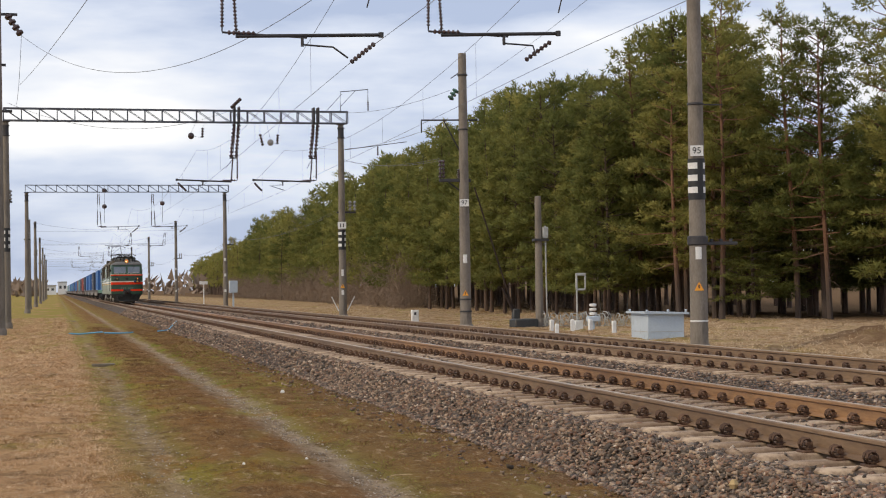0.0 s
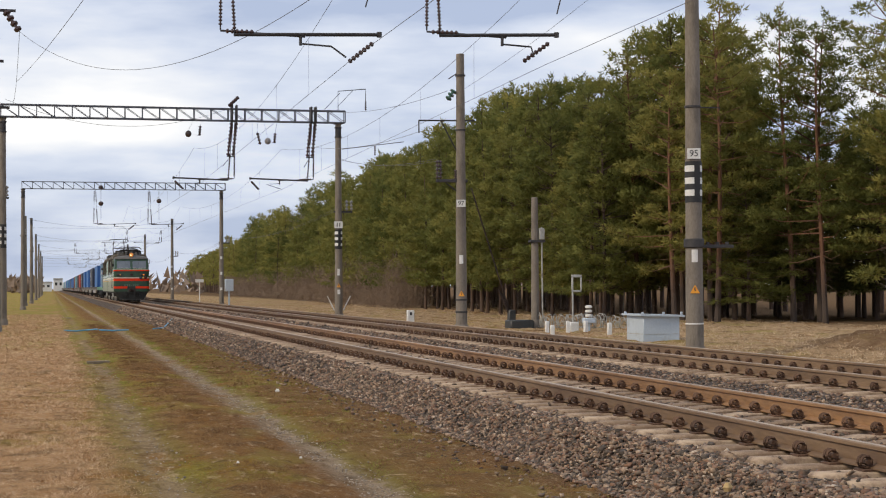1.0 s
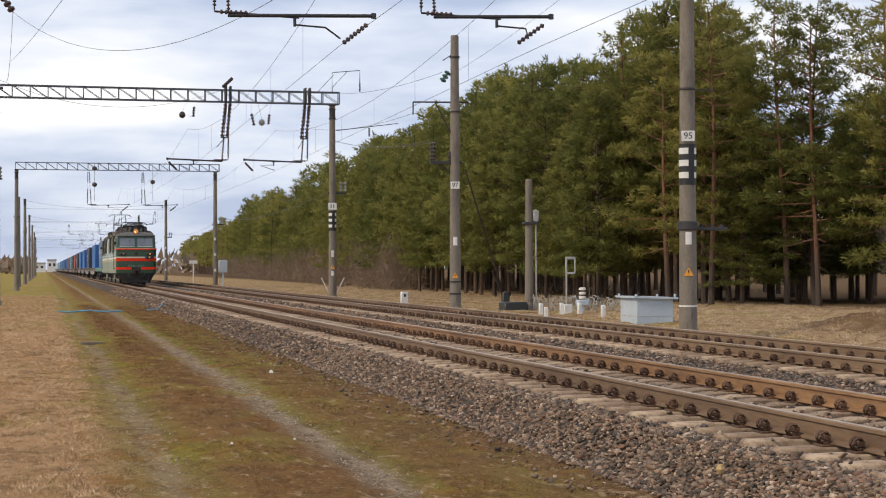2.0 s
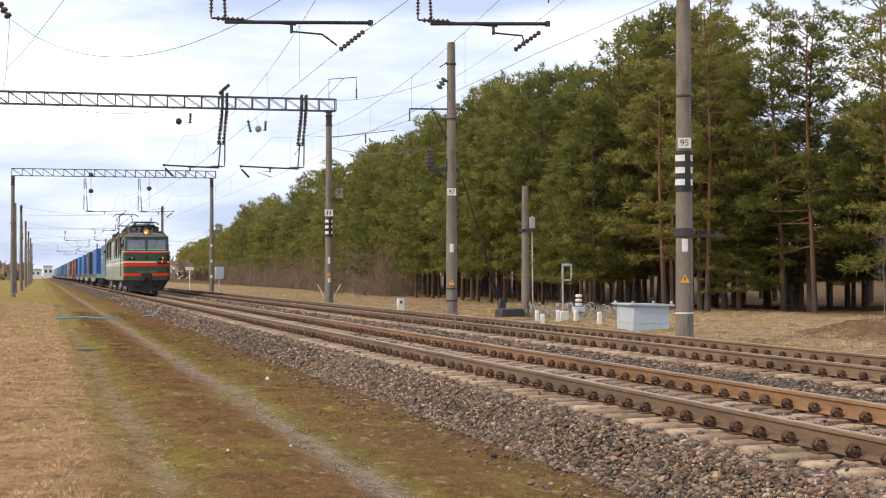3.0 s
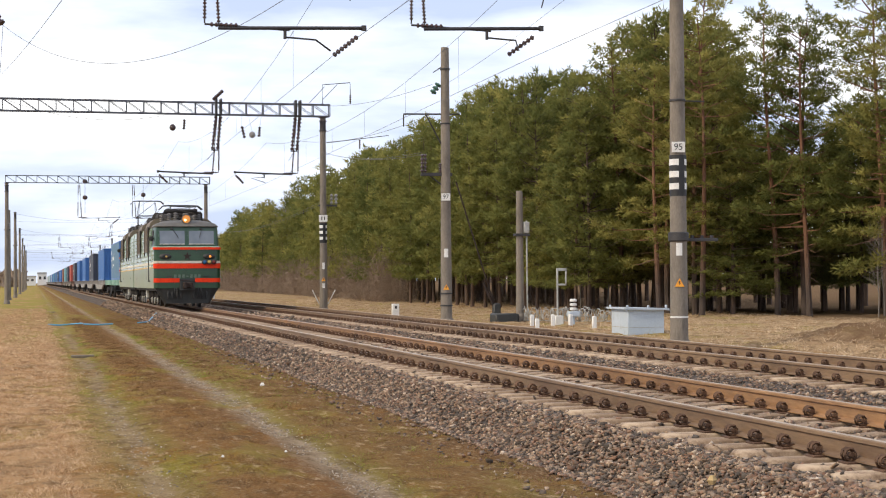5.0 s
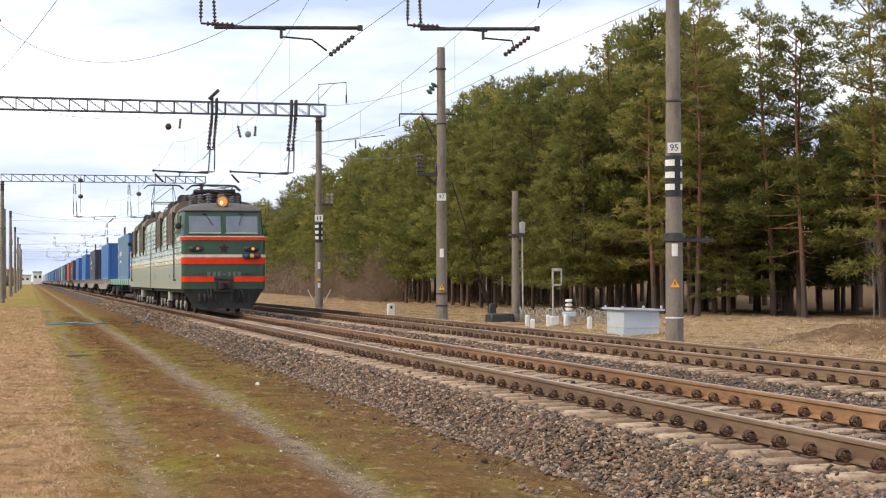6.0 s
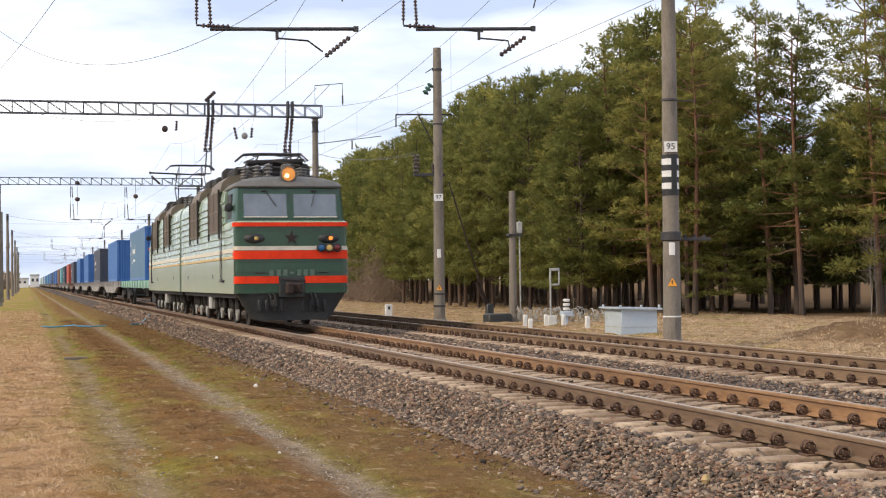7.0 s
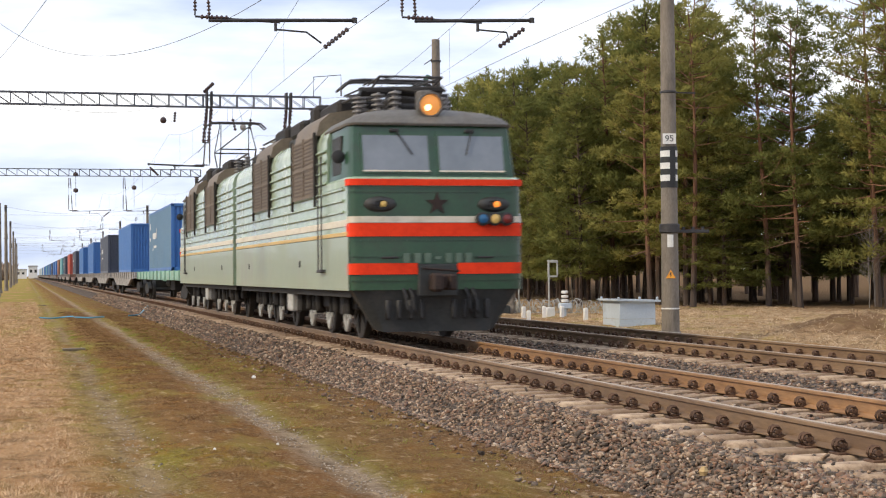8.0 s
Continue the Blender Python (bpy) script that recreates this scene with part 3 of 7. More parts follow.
def build_tracks():
    for k, tc in enumerate((T1, T2)):
        track = tagged(thing("railway_track", "rusty steel rails on pale concrete sleepers in ballast", "railway track", "parallel tracks"),
                       kind="structure")
        for s in (-1, 1):
            sh = Shape()
            sh.prism([(a, b) for a, b in rail_profile(tc + s * GAUGE / 2)], "y", -250, 3600)
            r = part("rail", sh, M_RAIL if k == 0 and s > 0 else M_DUSTSHADE, track, "rusty rail with a worn bright head", angle=25)
            top = Shape()
            x = tc + s * GAUGE / 2
            top.prism([(x - 0.026, -0.004), (x + 0.026, -0.004), (x + 0.024, 0.003), (x - 0.024, 0.003)], "y", -250, 3600)
            part("running_surface", top, M_RAILTOP, r, "polished running surface")
        sl = Shape()
        # a concrete sleeper, 2.7 m long: deeper and wider under the rails
        rings = []
        for x, w, z in ((-1.35, 0.10, -0.22), (-1.32, 0.115, -0.200), (-0.5, 0.115, -0.192), (-0.35, 0.11, -0.208),
                        (0.35, 0.11, -0.208), (0.5, 0.115, -0.192), (1.32, 0.115, -0.200), (1.35, 0.10, -0.22)):
            rings.append([(x, -w - 0.02, -0.38), (x, w + 0.02, -0.38), (x, w, z - 0.015), (x, w - 0.018, z), (x, -w + 0.018, z), (x, -w, z - 0.015)])
        sl.loft(rings)
        me = sl.mesh("sleeper", M_SLEEPER)
        fa = Shape()
        # clip and bolt with a coiled spring washer on a base plate
        fa.box(-0.065, 0.055, -0.08, 0.08, -0.205, -0.178, 0.006)
        fa.box(-0.08, 0.0, -0.04, 0.04, -0.178, -0.155, 0.006)
        for yy in (-0.025, 0.025):
            ring = [(0.005 + 0.047 * math.cos(t), yy, -0.128 + 0.047 * math.sin(t)) for t in np.linspace(0, 6.283, 10)]
            fa.tube(ring, 0.013, 4)
        fa.rod((0.0, 0.05, -0.128), (0.0, -0.05, -0.128), 0.02, n=6)
        fme = fa.mesh("fastening", M_FAST)
        y0, pitch = FIRST[k], PITCH[k]
        near_n = 110
        for i in range(near_n):
            s = new("sleeper", me)
            s.parent = track
            s.matrix_basis = pose(tc + rng.normal(0, 0.012), y0 + i * pitch + rng.normal(0, 0.012), rng.normal(0, 0.004), 0, 0, rng.normal(0, 0.35))
            if i < 80:
                for sx in (-1, 1):
                    for e in (-1, 1):
                        fo = new("fastening", fme)
                        fo.parent = s
                        fo.matrix_basis = pose(sx * GAUGE / 2 + e * 0.115, 0, 0, 0, 0, 180 if e < 0 else 0)
        # the rest, one by one too small to pick out
        bx = Shape()
        for i in range(-25, 0):
            y = y0 + i * pitch
            bx.box(tc - 1.35, tc + 1.35, y - 0.13, y + 0.13, -0.36, -0.205)
        for i in range(near_n, 520):
            y = y0 + i * pitch
            bx.box(tc - 1.35, tc + 1.35, y - 0.13, y + 0.13, -0.36, -0.205)
        tagged(part("sleepers", bx, M_SLEEPER, track), kind="stuff")
        fx = Shape()
        for i in range(80, 420):
            y = y0 + i * pitch
            for sx in (-1, 1):
                for e in (-1, 1):
                    x = tc + sx * GAUGE / 2 + e * 0.1
                    fx.box(x - 0.04, x + 0.04, y - 0.05, y + 0.05, -0.205, -0.09)
        tagged(part("fastenings", fx, M_FAST, track), kind="stuff")


def block():
    v = np.array([(x, y, z) for x in (-1, 1) for y in (-1, 1) for z in (-1, 1)], float) * 0.72
    f = np.array([(0, 1, 3), (0, 3, 2), (4, 6, 7), (4, 7, 5), (0, 4, 5), (0, 5, 1), (2, 3, 7), (2, 7, 6), (0, 2, 6), (0, 6, 4), (1, 5, 7), (1, 7, 3)])
    return v, f


def scatter_stones(name, label, pts, sizes, material, squash=0.55):
    """Angular stones, each an uneven block turned at random."""
    v, f = block()
    n = len(pts)
    P = v[None] * rng.uniform(0.45, 1.45, (n, len(v), 1))
    P = P * rng.uniform(0.5, 1.4, (n, 1, 3))
    a, b = rng.uniform(0, 6.283, n), rng.normal(0, 0.5, n)
    ca, sa, cb, sb = np.cos(a), np.sin(a), np.cos(b), np.sin(b)
    P[:, :, 2] *= squash
    y, z = P[:, :, 1].copy(), P[:, :, 2].copy()
    P[:, :, 1], P[:, :, 2] = y * cb[:, None] - z * sb[:, None], y * sb[:, None] + z * cb[:, None]
    x, y = P[:, :, 0].copy(), P[:, :, 1].copy()
    P[:, :, 0], P[:, :, 1] = x * ca[:, None] - y * sa[:, None], x * sa[:, None] + y * ca[:, None]
    P = P * sizes[:, None, None] + pts[:, None]
    F = f[None] + (np.arange(n) * len(v))[:, None, None]
    me = raw_mesh(name, P.reshape(-1, 3), F.reshape(-1, 3), material)
    return tagged(new(name, me), label, "gravel", kind="stuff")


def build_stones(prof):
    px, pz = np.array([p[0] for p in prof]), np.array([p[1] for p in prof])

    def zone(n, x0, x1, y0, y1, bias):
        x = rng.uniform(x0, x1, n)
        y = y0 + (y1 - y0) * rng.uniform(0, 1, n) ** bias
        return x, y
    X, Y = [], []
    for n, x0, x1, y0, y1, bias in ((26000, 4.8, 5.85, 9.5, 31, 1.5), (8000, 4.85, 5.8, 28, 60, 1.4), (24000, 5.6, 8.35, 10, 38, 1.5),
                                    (16000, 8.2, 10.4, 14, 55, 1.4), (9000, 10.3, 12.9, 20, 48, 1.3), (500, 4.2, 4.85, 8.5, 45, 1.5), (5000, 4.85, 5.85, 55, 130, 1.3), (3500, 8.2, 10.3, 52, 110, 1.3)):
        x, y = zone(n, x0, x1, y0, y1, bias)
        X.append(x)
        Y.append(y)
    X, Y = np.concatenate(X), np.concatenate(Y)
    keep = np.ones(len(X), bool)
    lift = np.zeros(len(X))
    for tc, y0, pitch in zip((T1, T2), FIRST, PITCH):
        for s in (-1, 1):
            keep &= np.abs(X - tc - s * GAUGE / 2) > 0.10
        near = np.abs(X - tc) < 1.38
        on = np.abs((Y - y0) / pitch - np.round((Y - y0) / pitch)) * pitch < 0.125
        stray = rng.uniform(0, 1, len(X)) < np.where(np.abs(X - tc) < 0.7, 0.06, 0.015)      # stones left lying on the sleepers
        keep &= ~(near & on) | stray
        lift += np.where(near & on, 0.04, np.where(np.abs(X - tc) < 0.72, 0.008, np.where(near, -0.018, 0.0)))
    X, Y, lift = X[keep], Y[keep], lift[keep]
    Z = np.interp(X, px, pz) + lift
    Z = np.maximum(Z, ground_z(X, Y) + 0.005)
    size = rng.uniform(0.014, 0.031, len(X)) * rng.choice([0.8, 1.0, 1.25], len(X), p=[0.35, 0.45, 0.2]) * np.where(Y > 30, 1.25, 1.0) * np.where(Y > 60, 1.7, 1.0)
    Z = Z + size * rng.uniform(0.0, 0.6, len(X))
    scatter_stones("ballast_stones", "crushed grey and reddish ballast stones", np.stack([X, Y, Z], 1), size, M_STONE)
    # grit in the wheel ruts
    n = 5000
    c = np.where(rng.uniform(0, 1, n) < 0.72, 2.95, 1.1)
    x = c + rng.normal(0, 0.12, n)
    y = 9 + 34 * rng.uniform(0, 1, n) ** 1.6
    scatter_stones("rut_gravel", "fine pale gravel in the wheel ruts", np.stack([x, y, ground_z(x, y) + 0.004], 1),
                   rng.uniform(0.004, 0.012, n), M_GRIT, 0.5)


def blades(name, label, x, y, height, width, material, lean=0.6, base=None):
    """Single tapering blades, two triangles each."""
    n = len(x)
    z = ground_z(x, y) - 0.01 if base is None else base
    a = rng.uniform(0, 6.283, n)
    l = rng.normal(0, lean, n)
    b = rng.uniform(0, 6.283, n)
    P = np.zeros((n, 3, 3))
    dx, dy = np.cos(a) * width / 2, np.sin(a) * width / 2
    mx, my = np.cos(b) * l * height, np.sin(b) * l * height
    P[:, 0] = np.stack([x - dx, y - dy, z], 1)
    P[:, 1] = np.stack([x + dx, y + dy, z], 1)
    P[:, 2] = np.stack([x + mx, y + my, z + height * rng.uniform(0.6, 1.0, n)], 1)
    F = np.arange(n * 3).reshape(-1, 3)
    me = raw_mesh(name, P.reshape(-1, 3), F.reshape(-1, 3), material)
    return tagged(new(name, me), label, "grass", kind="stuff")


def build_grass():
    def tufts(n, per, spread):
        """Offsets that gather blades into tufts."""
        return np.repeat(np.arange(n), per), rng.normal(0, spread, (n * per, 2))

    def thick(x, y):
        """Where the turf stands thicker: 0 to 1 in patches of about a metre."""
        return 0.5 + 0.25 * np.sin(4.1 * x + 1.3 * np.sin(2.3 * y)) + 0.25 * np.sin(3.1 * y + 1.7 * np.sin(2.9 * x + 0.8))

    # straw on the near side
    n, per = 19000, 9
    k, o = tufts(n, per, 0.055)
    cy = 8 + 110 * rng.uniform(0, 1, n) ** 1.9
    cx = rng.uniform(-0.8 - 0.03 * cy, 0.62 + rng.normal(0, 0.12, n))
    dist = np.maximum(cy, 9)
    x, y = cx[k] + o[:, 0], cy[k] + o[:, 1]
    sc = np.clip(dist[k] / 22, 0.7, 2.0)
    blades("dry_grass", "matted straw-coloured dry grass", x, y, rng.uniform(0.02, 0.062, len(x)) * np.sqrt(sc) * (0.4 + thick(cx, cy)[k]), 0.012 * sc, M_STRAW, 1.5)
    # heath between and beside the ruts
    n, per = 11000, 9
    k, o = tufts(n, per, 0.06)
    cx = np.where(rng.uniform(0, 1, n) < 0.45, rng.normal(2.05, 0.28, n), rng.uniform(3.35, 4.75, n))
    cy = 8.5 + 75 * rng.uniform(0, 1, n) ** 1.8
    x, y = cx[k] + o[:, 0], cy[k] + o[:, 1]
    sc = np.clip(cy[k] / 22, 0.7, 2.0)
    blades("heath", "low brown heath and dead stalks", x, y, rng.uniform(0.015, 0.045, len(x)) * np.sqrt(sc) * (0.4 + 1.1 * thick(cx, cy)[k]), 0.010 * sc, M_HEATH, 1.6)
    # moss green fringes
    n, per = 4500, 9
    k, o = tufts(n, per, 0.06)
    c = rng.choice([0.8, 1.45, 3.27, 3.5, 4.2], n, p=[0.15, 0.3, 0.33, 0.12, 0.1])
    cx = c + rng.normal(0, 0.12, n)
    cy = 8.5 + 48 * rng.uniform(0, 1, n) ** 1.6
    bare = thick(cx * 0.5 + 3, cy * 0.6) < 0.5
    cx[bare] = rng.uniform(3.4, 4.9, bare.sum())
    x, y = cx[k] + o[:, 0], cy[k] + o[:, 1]
    sc = np.clip(cy[k] / 22, 0.7, 2.0)
    blades("moss_grass", "yellow-green moss and young grass", x, y, rng.uniform(0.012, 0.035, len(x)) * np.sqrt(sc), 0.006 * sc, M_MOSS, 1.2)
    # verge beyond the tracks
    n, per = 9000, 6
    k, o = tufts(n, per, 0.1)
    cx = rng.uniform(14.1, 30, n)
    cy = 30 + 110 * rng.uniform(0, 1, n) ** 1.3
    x, y = cx[k] + o[:, 0], cy[k] + o[:, 1]
    blades("verge_grass", "pale dry grass on the verge before the wood", x, y, rng.uniform(0.03, 0.11, len(x)), 0.03, M_VERGE, 1.6)


build_ground()
BALLAST = build_ballast()
build_tracks()
build_stones(BALLAST)
build_grass()


# ---------------------------------------------------------------- overhead line
def insulator_string(sh, p, q, discs=6, r=0.07, n=10):
    p, q = Vector(p), Vector(q)
    L = (q - p).length
    prof = [(0, 0.012)]
    for i in range(discs):
        s = L * (i + 0.2) / discs
        core = max(0.02, 0.42 * r)
        prof += [(s, core), (s + L / discs * 0.2, r), (s + L / discs * 0.5, r * 0.95), (s + L / discs * 0.62, core)]
    prof.append((L, 0.012))
    sh.lathe(p, q - p, prof, n)


def concrete_pole(x, y, top=10.0, label="round tapered concrete catenary pole", base=None, r0=0.22, r1=0.15, cat="pole", name="catenary_pole"):
    z0 = float(ground_z(x, y)) - 0.1 if base is None else base
    p = thing(name, label, cat, "line poles", pose(x, y, 0))
    sh = Shape()
    sh.lathe((0, 0, z0), (0, 0, 1), [(0, r0), (0.5, r0 - 0.005), (top - z0 - 0.02, r1), (top - z0, r1 - 0.02)], 20)
    part("shaft", sh, M_CONCRETE, p)
    ft = Shape()
    ft.lathe((0, 0, z0), (0, 0, 1), [(0, r0 + 0.06), (0.35, r0 + 0.05), (0.42, r0 + 0.01)], 20)
    part("footing", ft, M_CONCRETE, p)
    return p


def face_arc(sh, r, z0, z1, a0, a1, n=8, off=0.006):
    """A curved plate on a pole, from angle a0 to a1 (degrees; -90 faces back along the line)."""
    vs, fs = [], []
    for i in range(n + 1):
        a = radians(a0 + (a1 - a0) * i / n)
        for rr in (r, r + off):
            for z in (z0, z1):
                vs.append((math.cos(a) * rr, math.sin(a) * rr, z))
    for i in range(n):
        k = i * 4
        fs += [(k + 2, k + 6, k + 7, k + 3), (k, k + 1, k + 5, k + 4), (k + 1, k + 3, k + 7, k + 5), (k, k + 4, k + 6, k + 2)]
    fs += [(0, 2, 3, 1), (n * 4, n * 4 + 1, n * 4 + 3, n * 4 + 2)]
    sh.add(vs, fs)


def number_plate(p, digits, z, r, ang, size=0.26):
    """A white plate with a painted pole number, or plain bars where it cannot be read."""
    sh = Shape()
    a = radians(ang)
    u = Vector((-math.sin(a), math.cos(a), 0))
    d = Vector((math.cos(a), math.sin(a), 0))
    c = d * (r + 0.012) + Vector((0, 0, z))
    m = Matrix.Translation(c) @ Matrix((u, Vector((0, 0, 1)), d)).transposed().to_4x4()
    sh.box(-size * 0.62, size * 0.62, -size * 0.5, size * 0.5, -0.01, 0.004, 0.003)
    pl = part("number_plate", sh, M_WHITE, p, "white plate with a dark number")
    pl.matrix_basis = m
    if digits:
        cu = bpy.data.curves.new("number", "FONT")
        cu.body, cu.size, cu.align_x, cu.align_y, cu.extrude = digits, size * 0.86, "CENTER", "CENTER", 0.002
        tmp = bpy.data.objects.new("number", cu)
        me = bpy.data.meshes.new_from_object(tmp)
        bpy.data.objects.remove(tmp)
        me.materials.clear()
        me.materials.append(M_BLACK)
        o = new("number", me)
        o.parent = pl
        o.matrix_basis = pose(0, 0, 0.008)
    else:
        for s in (-0.2, 0.2):
            b = Shape().box(size * s - 0.025, size * s + 0.025, -size * 0.28, size * 0.28, 0.004, 0.008)
            part("digit", b, M_BLACK, pl)


def warning_sign(p, z, r, ang):
    a = radians(ang)
    u = Vector((-math.sin(a), math.cos(a), 0))
    d = Vector((math.cos(a), math.sin(a), 0))
    m = Matrix.Translation(d * (r + 0.008) + Vector((0, 0, z))) @ Matrix((u, Vector((0, 0, 1)), d)).transposed().to_4x4()
    sh = Shape().prism([(-0.115, -0.08), (0.115, -0.08), (0.0, 0.125)], "z", -0.004, 0.004)
    w = part("warning_triangle", sh, M_YELLOW, p, "yellow triangular warning sign")
    w.matrix_basis = m
    bar = Shape().prism([(-0.016, 0.06), (0.02, 0.055), (0.0, 0.0), (0.024, 0.008), (-0.008, -0.055), (0.0, -0.004), (-0.024, -0.008)], "z", 0.005, 0.008)
    part("symbol", bar, M_BLACK, w)


def striped_band(p, z0, z1, r, mark=3, ang=-110):
    sh = Shape()
    face_arc(sh, r, z0, z1, ang - 95, ang + 95, 16, 0.004)
    b = part("black_band", sh, M_BLACK, p, "black painted band with white bars")
    h = (z1 - z0) / (mark * 2 + 1) * 1.05
    for i in range(mark):
        z = z0 + (z1 - z0) * (i * 2 + 1.1) / (mark * 2 + 0.8)
        for a0, a1 in ((ang - 85, ang + 4), (ang + 48, ang + 90)):
            w = Shape()
            face_arc(w, r + 0.005, z, z + h, a0, a1, 8, 0.004)
            part("white_bar", w, M_WHITE, b)


def girder(y, x0, x1, z0=10.0, z1=10.62, bays=26, label="grey lattice steel gantry beam across the tracks", taper=True):
    g = thing("gantry_beam", label, "gantry beam", "gantries", pose(0, y, 0))
    ch, br = Shape(), Shape()
    t = 0.03 if y < 100 else 0.022
    for yy in (-0.22, 0.22):
        for z in (z0, z1):
            ch.box(x0, x1, yy - t, yy + t, z - t, z + t)
        st = (x1 - x0) / bays
        for i in range(bays + 1):
            x = x0 + i * st
            br.box(x - 0.025, x + 0.025, yy - 0.02, yy + 0.02, z0, z1)
            if i < bays:
                a, b = (x, z1), (x + st, z0)
                br.rod((a[0], yy, a[1]), (b[0], yy, b[1]), 0.022, n=4)
    for i in range(bays + 1):
        x = x0 + i * (x1 - x0) / bays
        for z in (z0, z1):
            br.box(x - 0.02, x + 0.02, -0.2, 0.2, z - 0.02, z + 0.02)
    part("chord", ch, M_GIRDER, g)
    part("bracing", br, M_GIRDER, g)
    return g


def suspension(y, hang_x, arm_to, contact_x, far=False, top=10.0, lift=0.0):
    """Hanging rods with insulators, a horizontal arm and the steady arm that holds the contact wire."""
    s = thing("registration_arm", "dark steel arm hung from paired insulator strings", "catenary arm", "catenary arms", pose(0, y, lift))
    d = 1 if arm_to > hang_x else -1
    beam_z, fat = top, (0.045 if y < 50 else 0.055)
    g = 1.0 if y < 140 else 0.55
    rods = Shape()
    for k, dx in enumerate((0.0, 0.32 * d)):
        top = (hang_x + dx * 0.35 + 0.04, 0, beam_z)
        low = (hang_x + dx, 0, 6.98 - 0.08 * k)
        rods.rod(top, low, 0.018 * g, n=6)
    part("hanger", rods, M_STEEL, s)
    for k, dx in enumerate((0.0, 0.32 * d)):
        top, low = Vector((hang_x + dx * 0.35 + 0.04, 0, beam_z)), Vector((hang_x + dx, 0, 6.98 - 0.08 * k))
        for a, b in ((0.06, 0.36), (0.55, 0.97)):
            sh = Shape()
            insulator_string(sh, top.lerp(low, a), top.lerp(low, b), 10 if b < 0.5 else 16, fat)
            part("insulator", sh, M_PORC, s, "dark ribbed insulator string")
    arm = Shape()
    arm.rod((hang_x + 0.3 * d, 0, 6.88), (arm_to, 0, 6.98), 0.042 * g, n=8)
    arm.rod((hang_x, 0, 6.96), (hang_x + 1.9 * d, 0, 6.88), 0.024 * g, n=8)
    arm.rod((hang_x + 1.8 * d, 0, 6.9), (hang_x + 1.8 * d, 0, 6.68), 0.035, n=6)
    arm.tube([(hang_x + 1.8 * d, 0, 6.72), (hang_x + 2.5 * d, 0, 6.68), (contact_x, 0, 6.44)], 0.022 * g)
    arm.rod((arm_to, 0, 7.04), (arm_to, 0, 6.92), 0.06, n=6)
    part("arm", arm, M_STEEL, s)
    sh = Shape()
    insulator_string(sh, (hang_x + 0.1 * d, 0, 6.955), (hang_x + 0.75 * d, 0, 6.95), 6, 0.055)
    part("insulator", sh, M_PORC, s)
    if not far:
        sh = Shape()
        insulator_string(sh, (arm_to - 0.08 * d, 0.3, 6.84), (arm_to - 0.55 * d, 0.9, 6.46), 7, 0.06)
        part("strain_insulator", sh, M_PORC, s)
    return s


def wire(name, pts, r, label, sag=None, steps=24, cat="wire"):
    sh = Shape()
    if sag is not None:
        a, b = Vector(pts[0]), Vector(pts[1])
        pts = [a.lerp(b, i / steps) - Vector((0, 0, 4 * sag * (i / steps) * (1 - i / steps))) for i in range(steps + 1)]
    sh.tube(pts, r * 0.7, 5)
    return tagged(new(name, sh.mesh(name, M_WIRE, mend=False)), label, cat)


def catenaries():
    stops = [-30.0] + GANTRIES + [512.0, 573.0, 640.0]
    for tc in (T1, T2):
        drops = []
        c = thing("catenary", "copper contact wire hung by droppers from a sagging messenger wire", "overhead line", "overhead lines")
        cw, mw = Shape(), Shape()
        zig = 0.3
        cpts, mpts = [], []
        for i in range(len(stops) - 1):
            a, b = stops[i], stops[i + 1]
            xa, xb = tc + zig * (-1) ** i, tc - zig * (-1) ** i
            k = 14
            for j in range(k):
                t = j / k
                x, y = xa + (xb - xa) * t, a + (b - a) * t
                zm = 8.55 - 4 * 1.25 * t * (1 - t)
                cpts.append((x, y, 6.42))
                mpts.append((x, y, zm))
                if j and j % 2 == 0 and y < 330:
                    drops.append((x, y, zm))
        cw.tube(cpts, 0.0065, 5)
        mw.tube(mpts, 0.0065, 5)
        part("contact_wire", cw, M_WIRE, c)
        part("messenger_wire", mw, M_WIRE, c)
        for x, y, zm in drops:
            part("dropper", Shape().rod((x, y, 6.42), (x, y, zm), 0.004, n=4), M_WIRE, c)


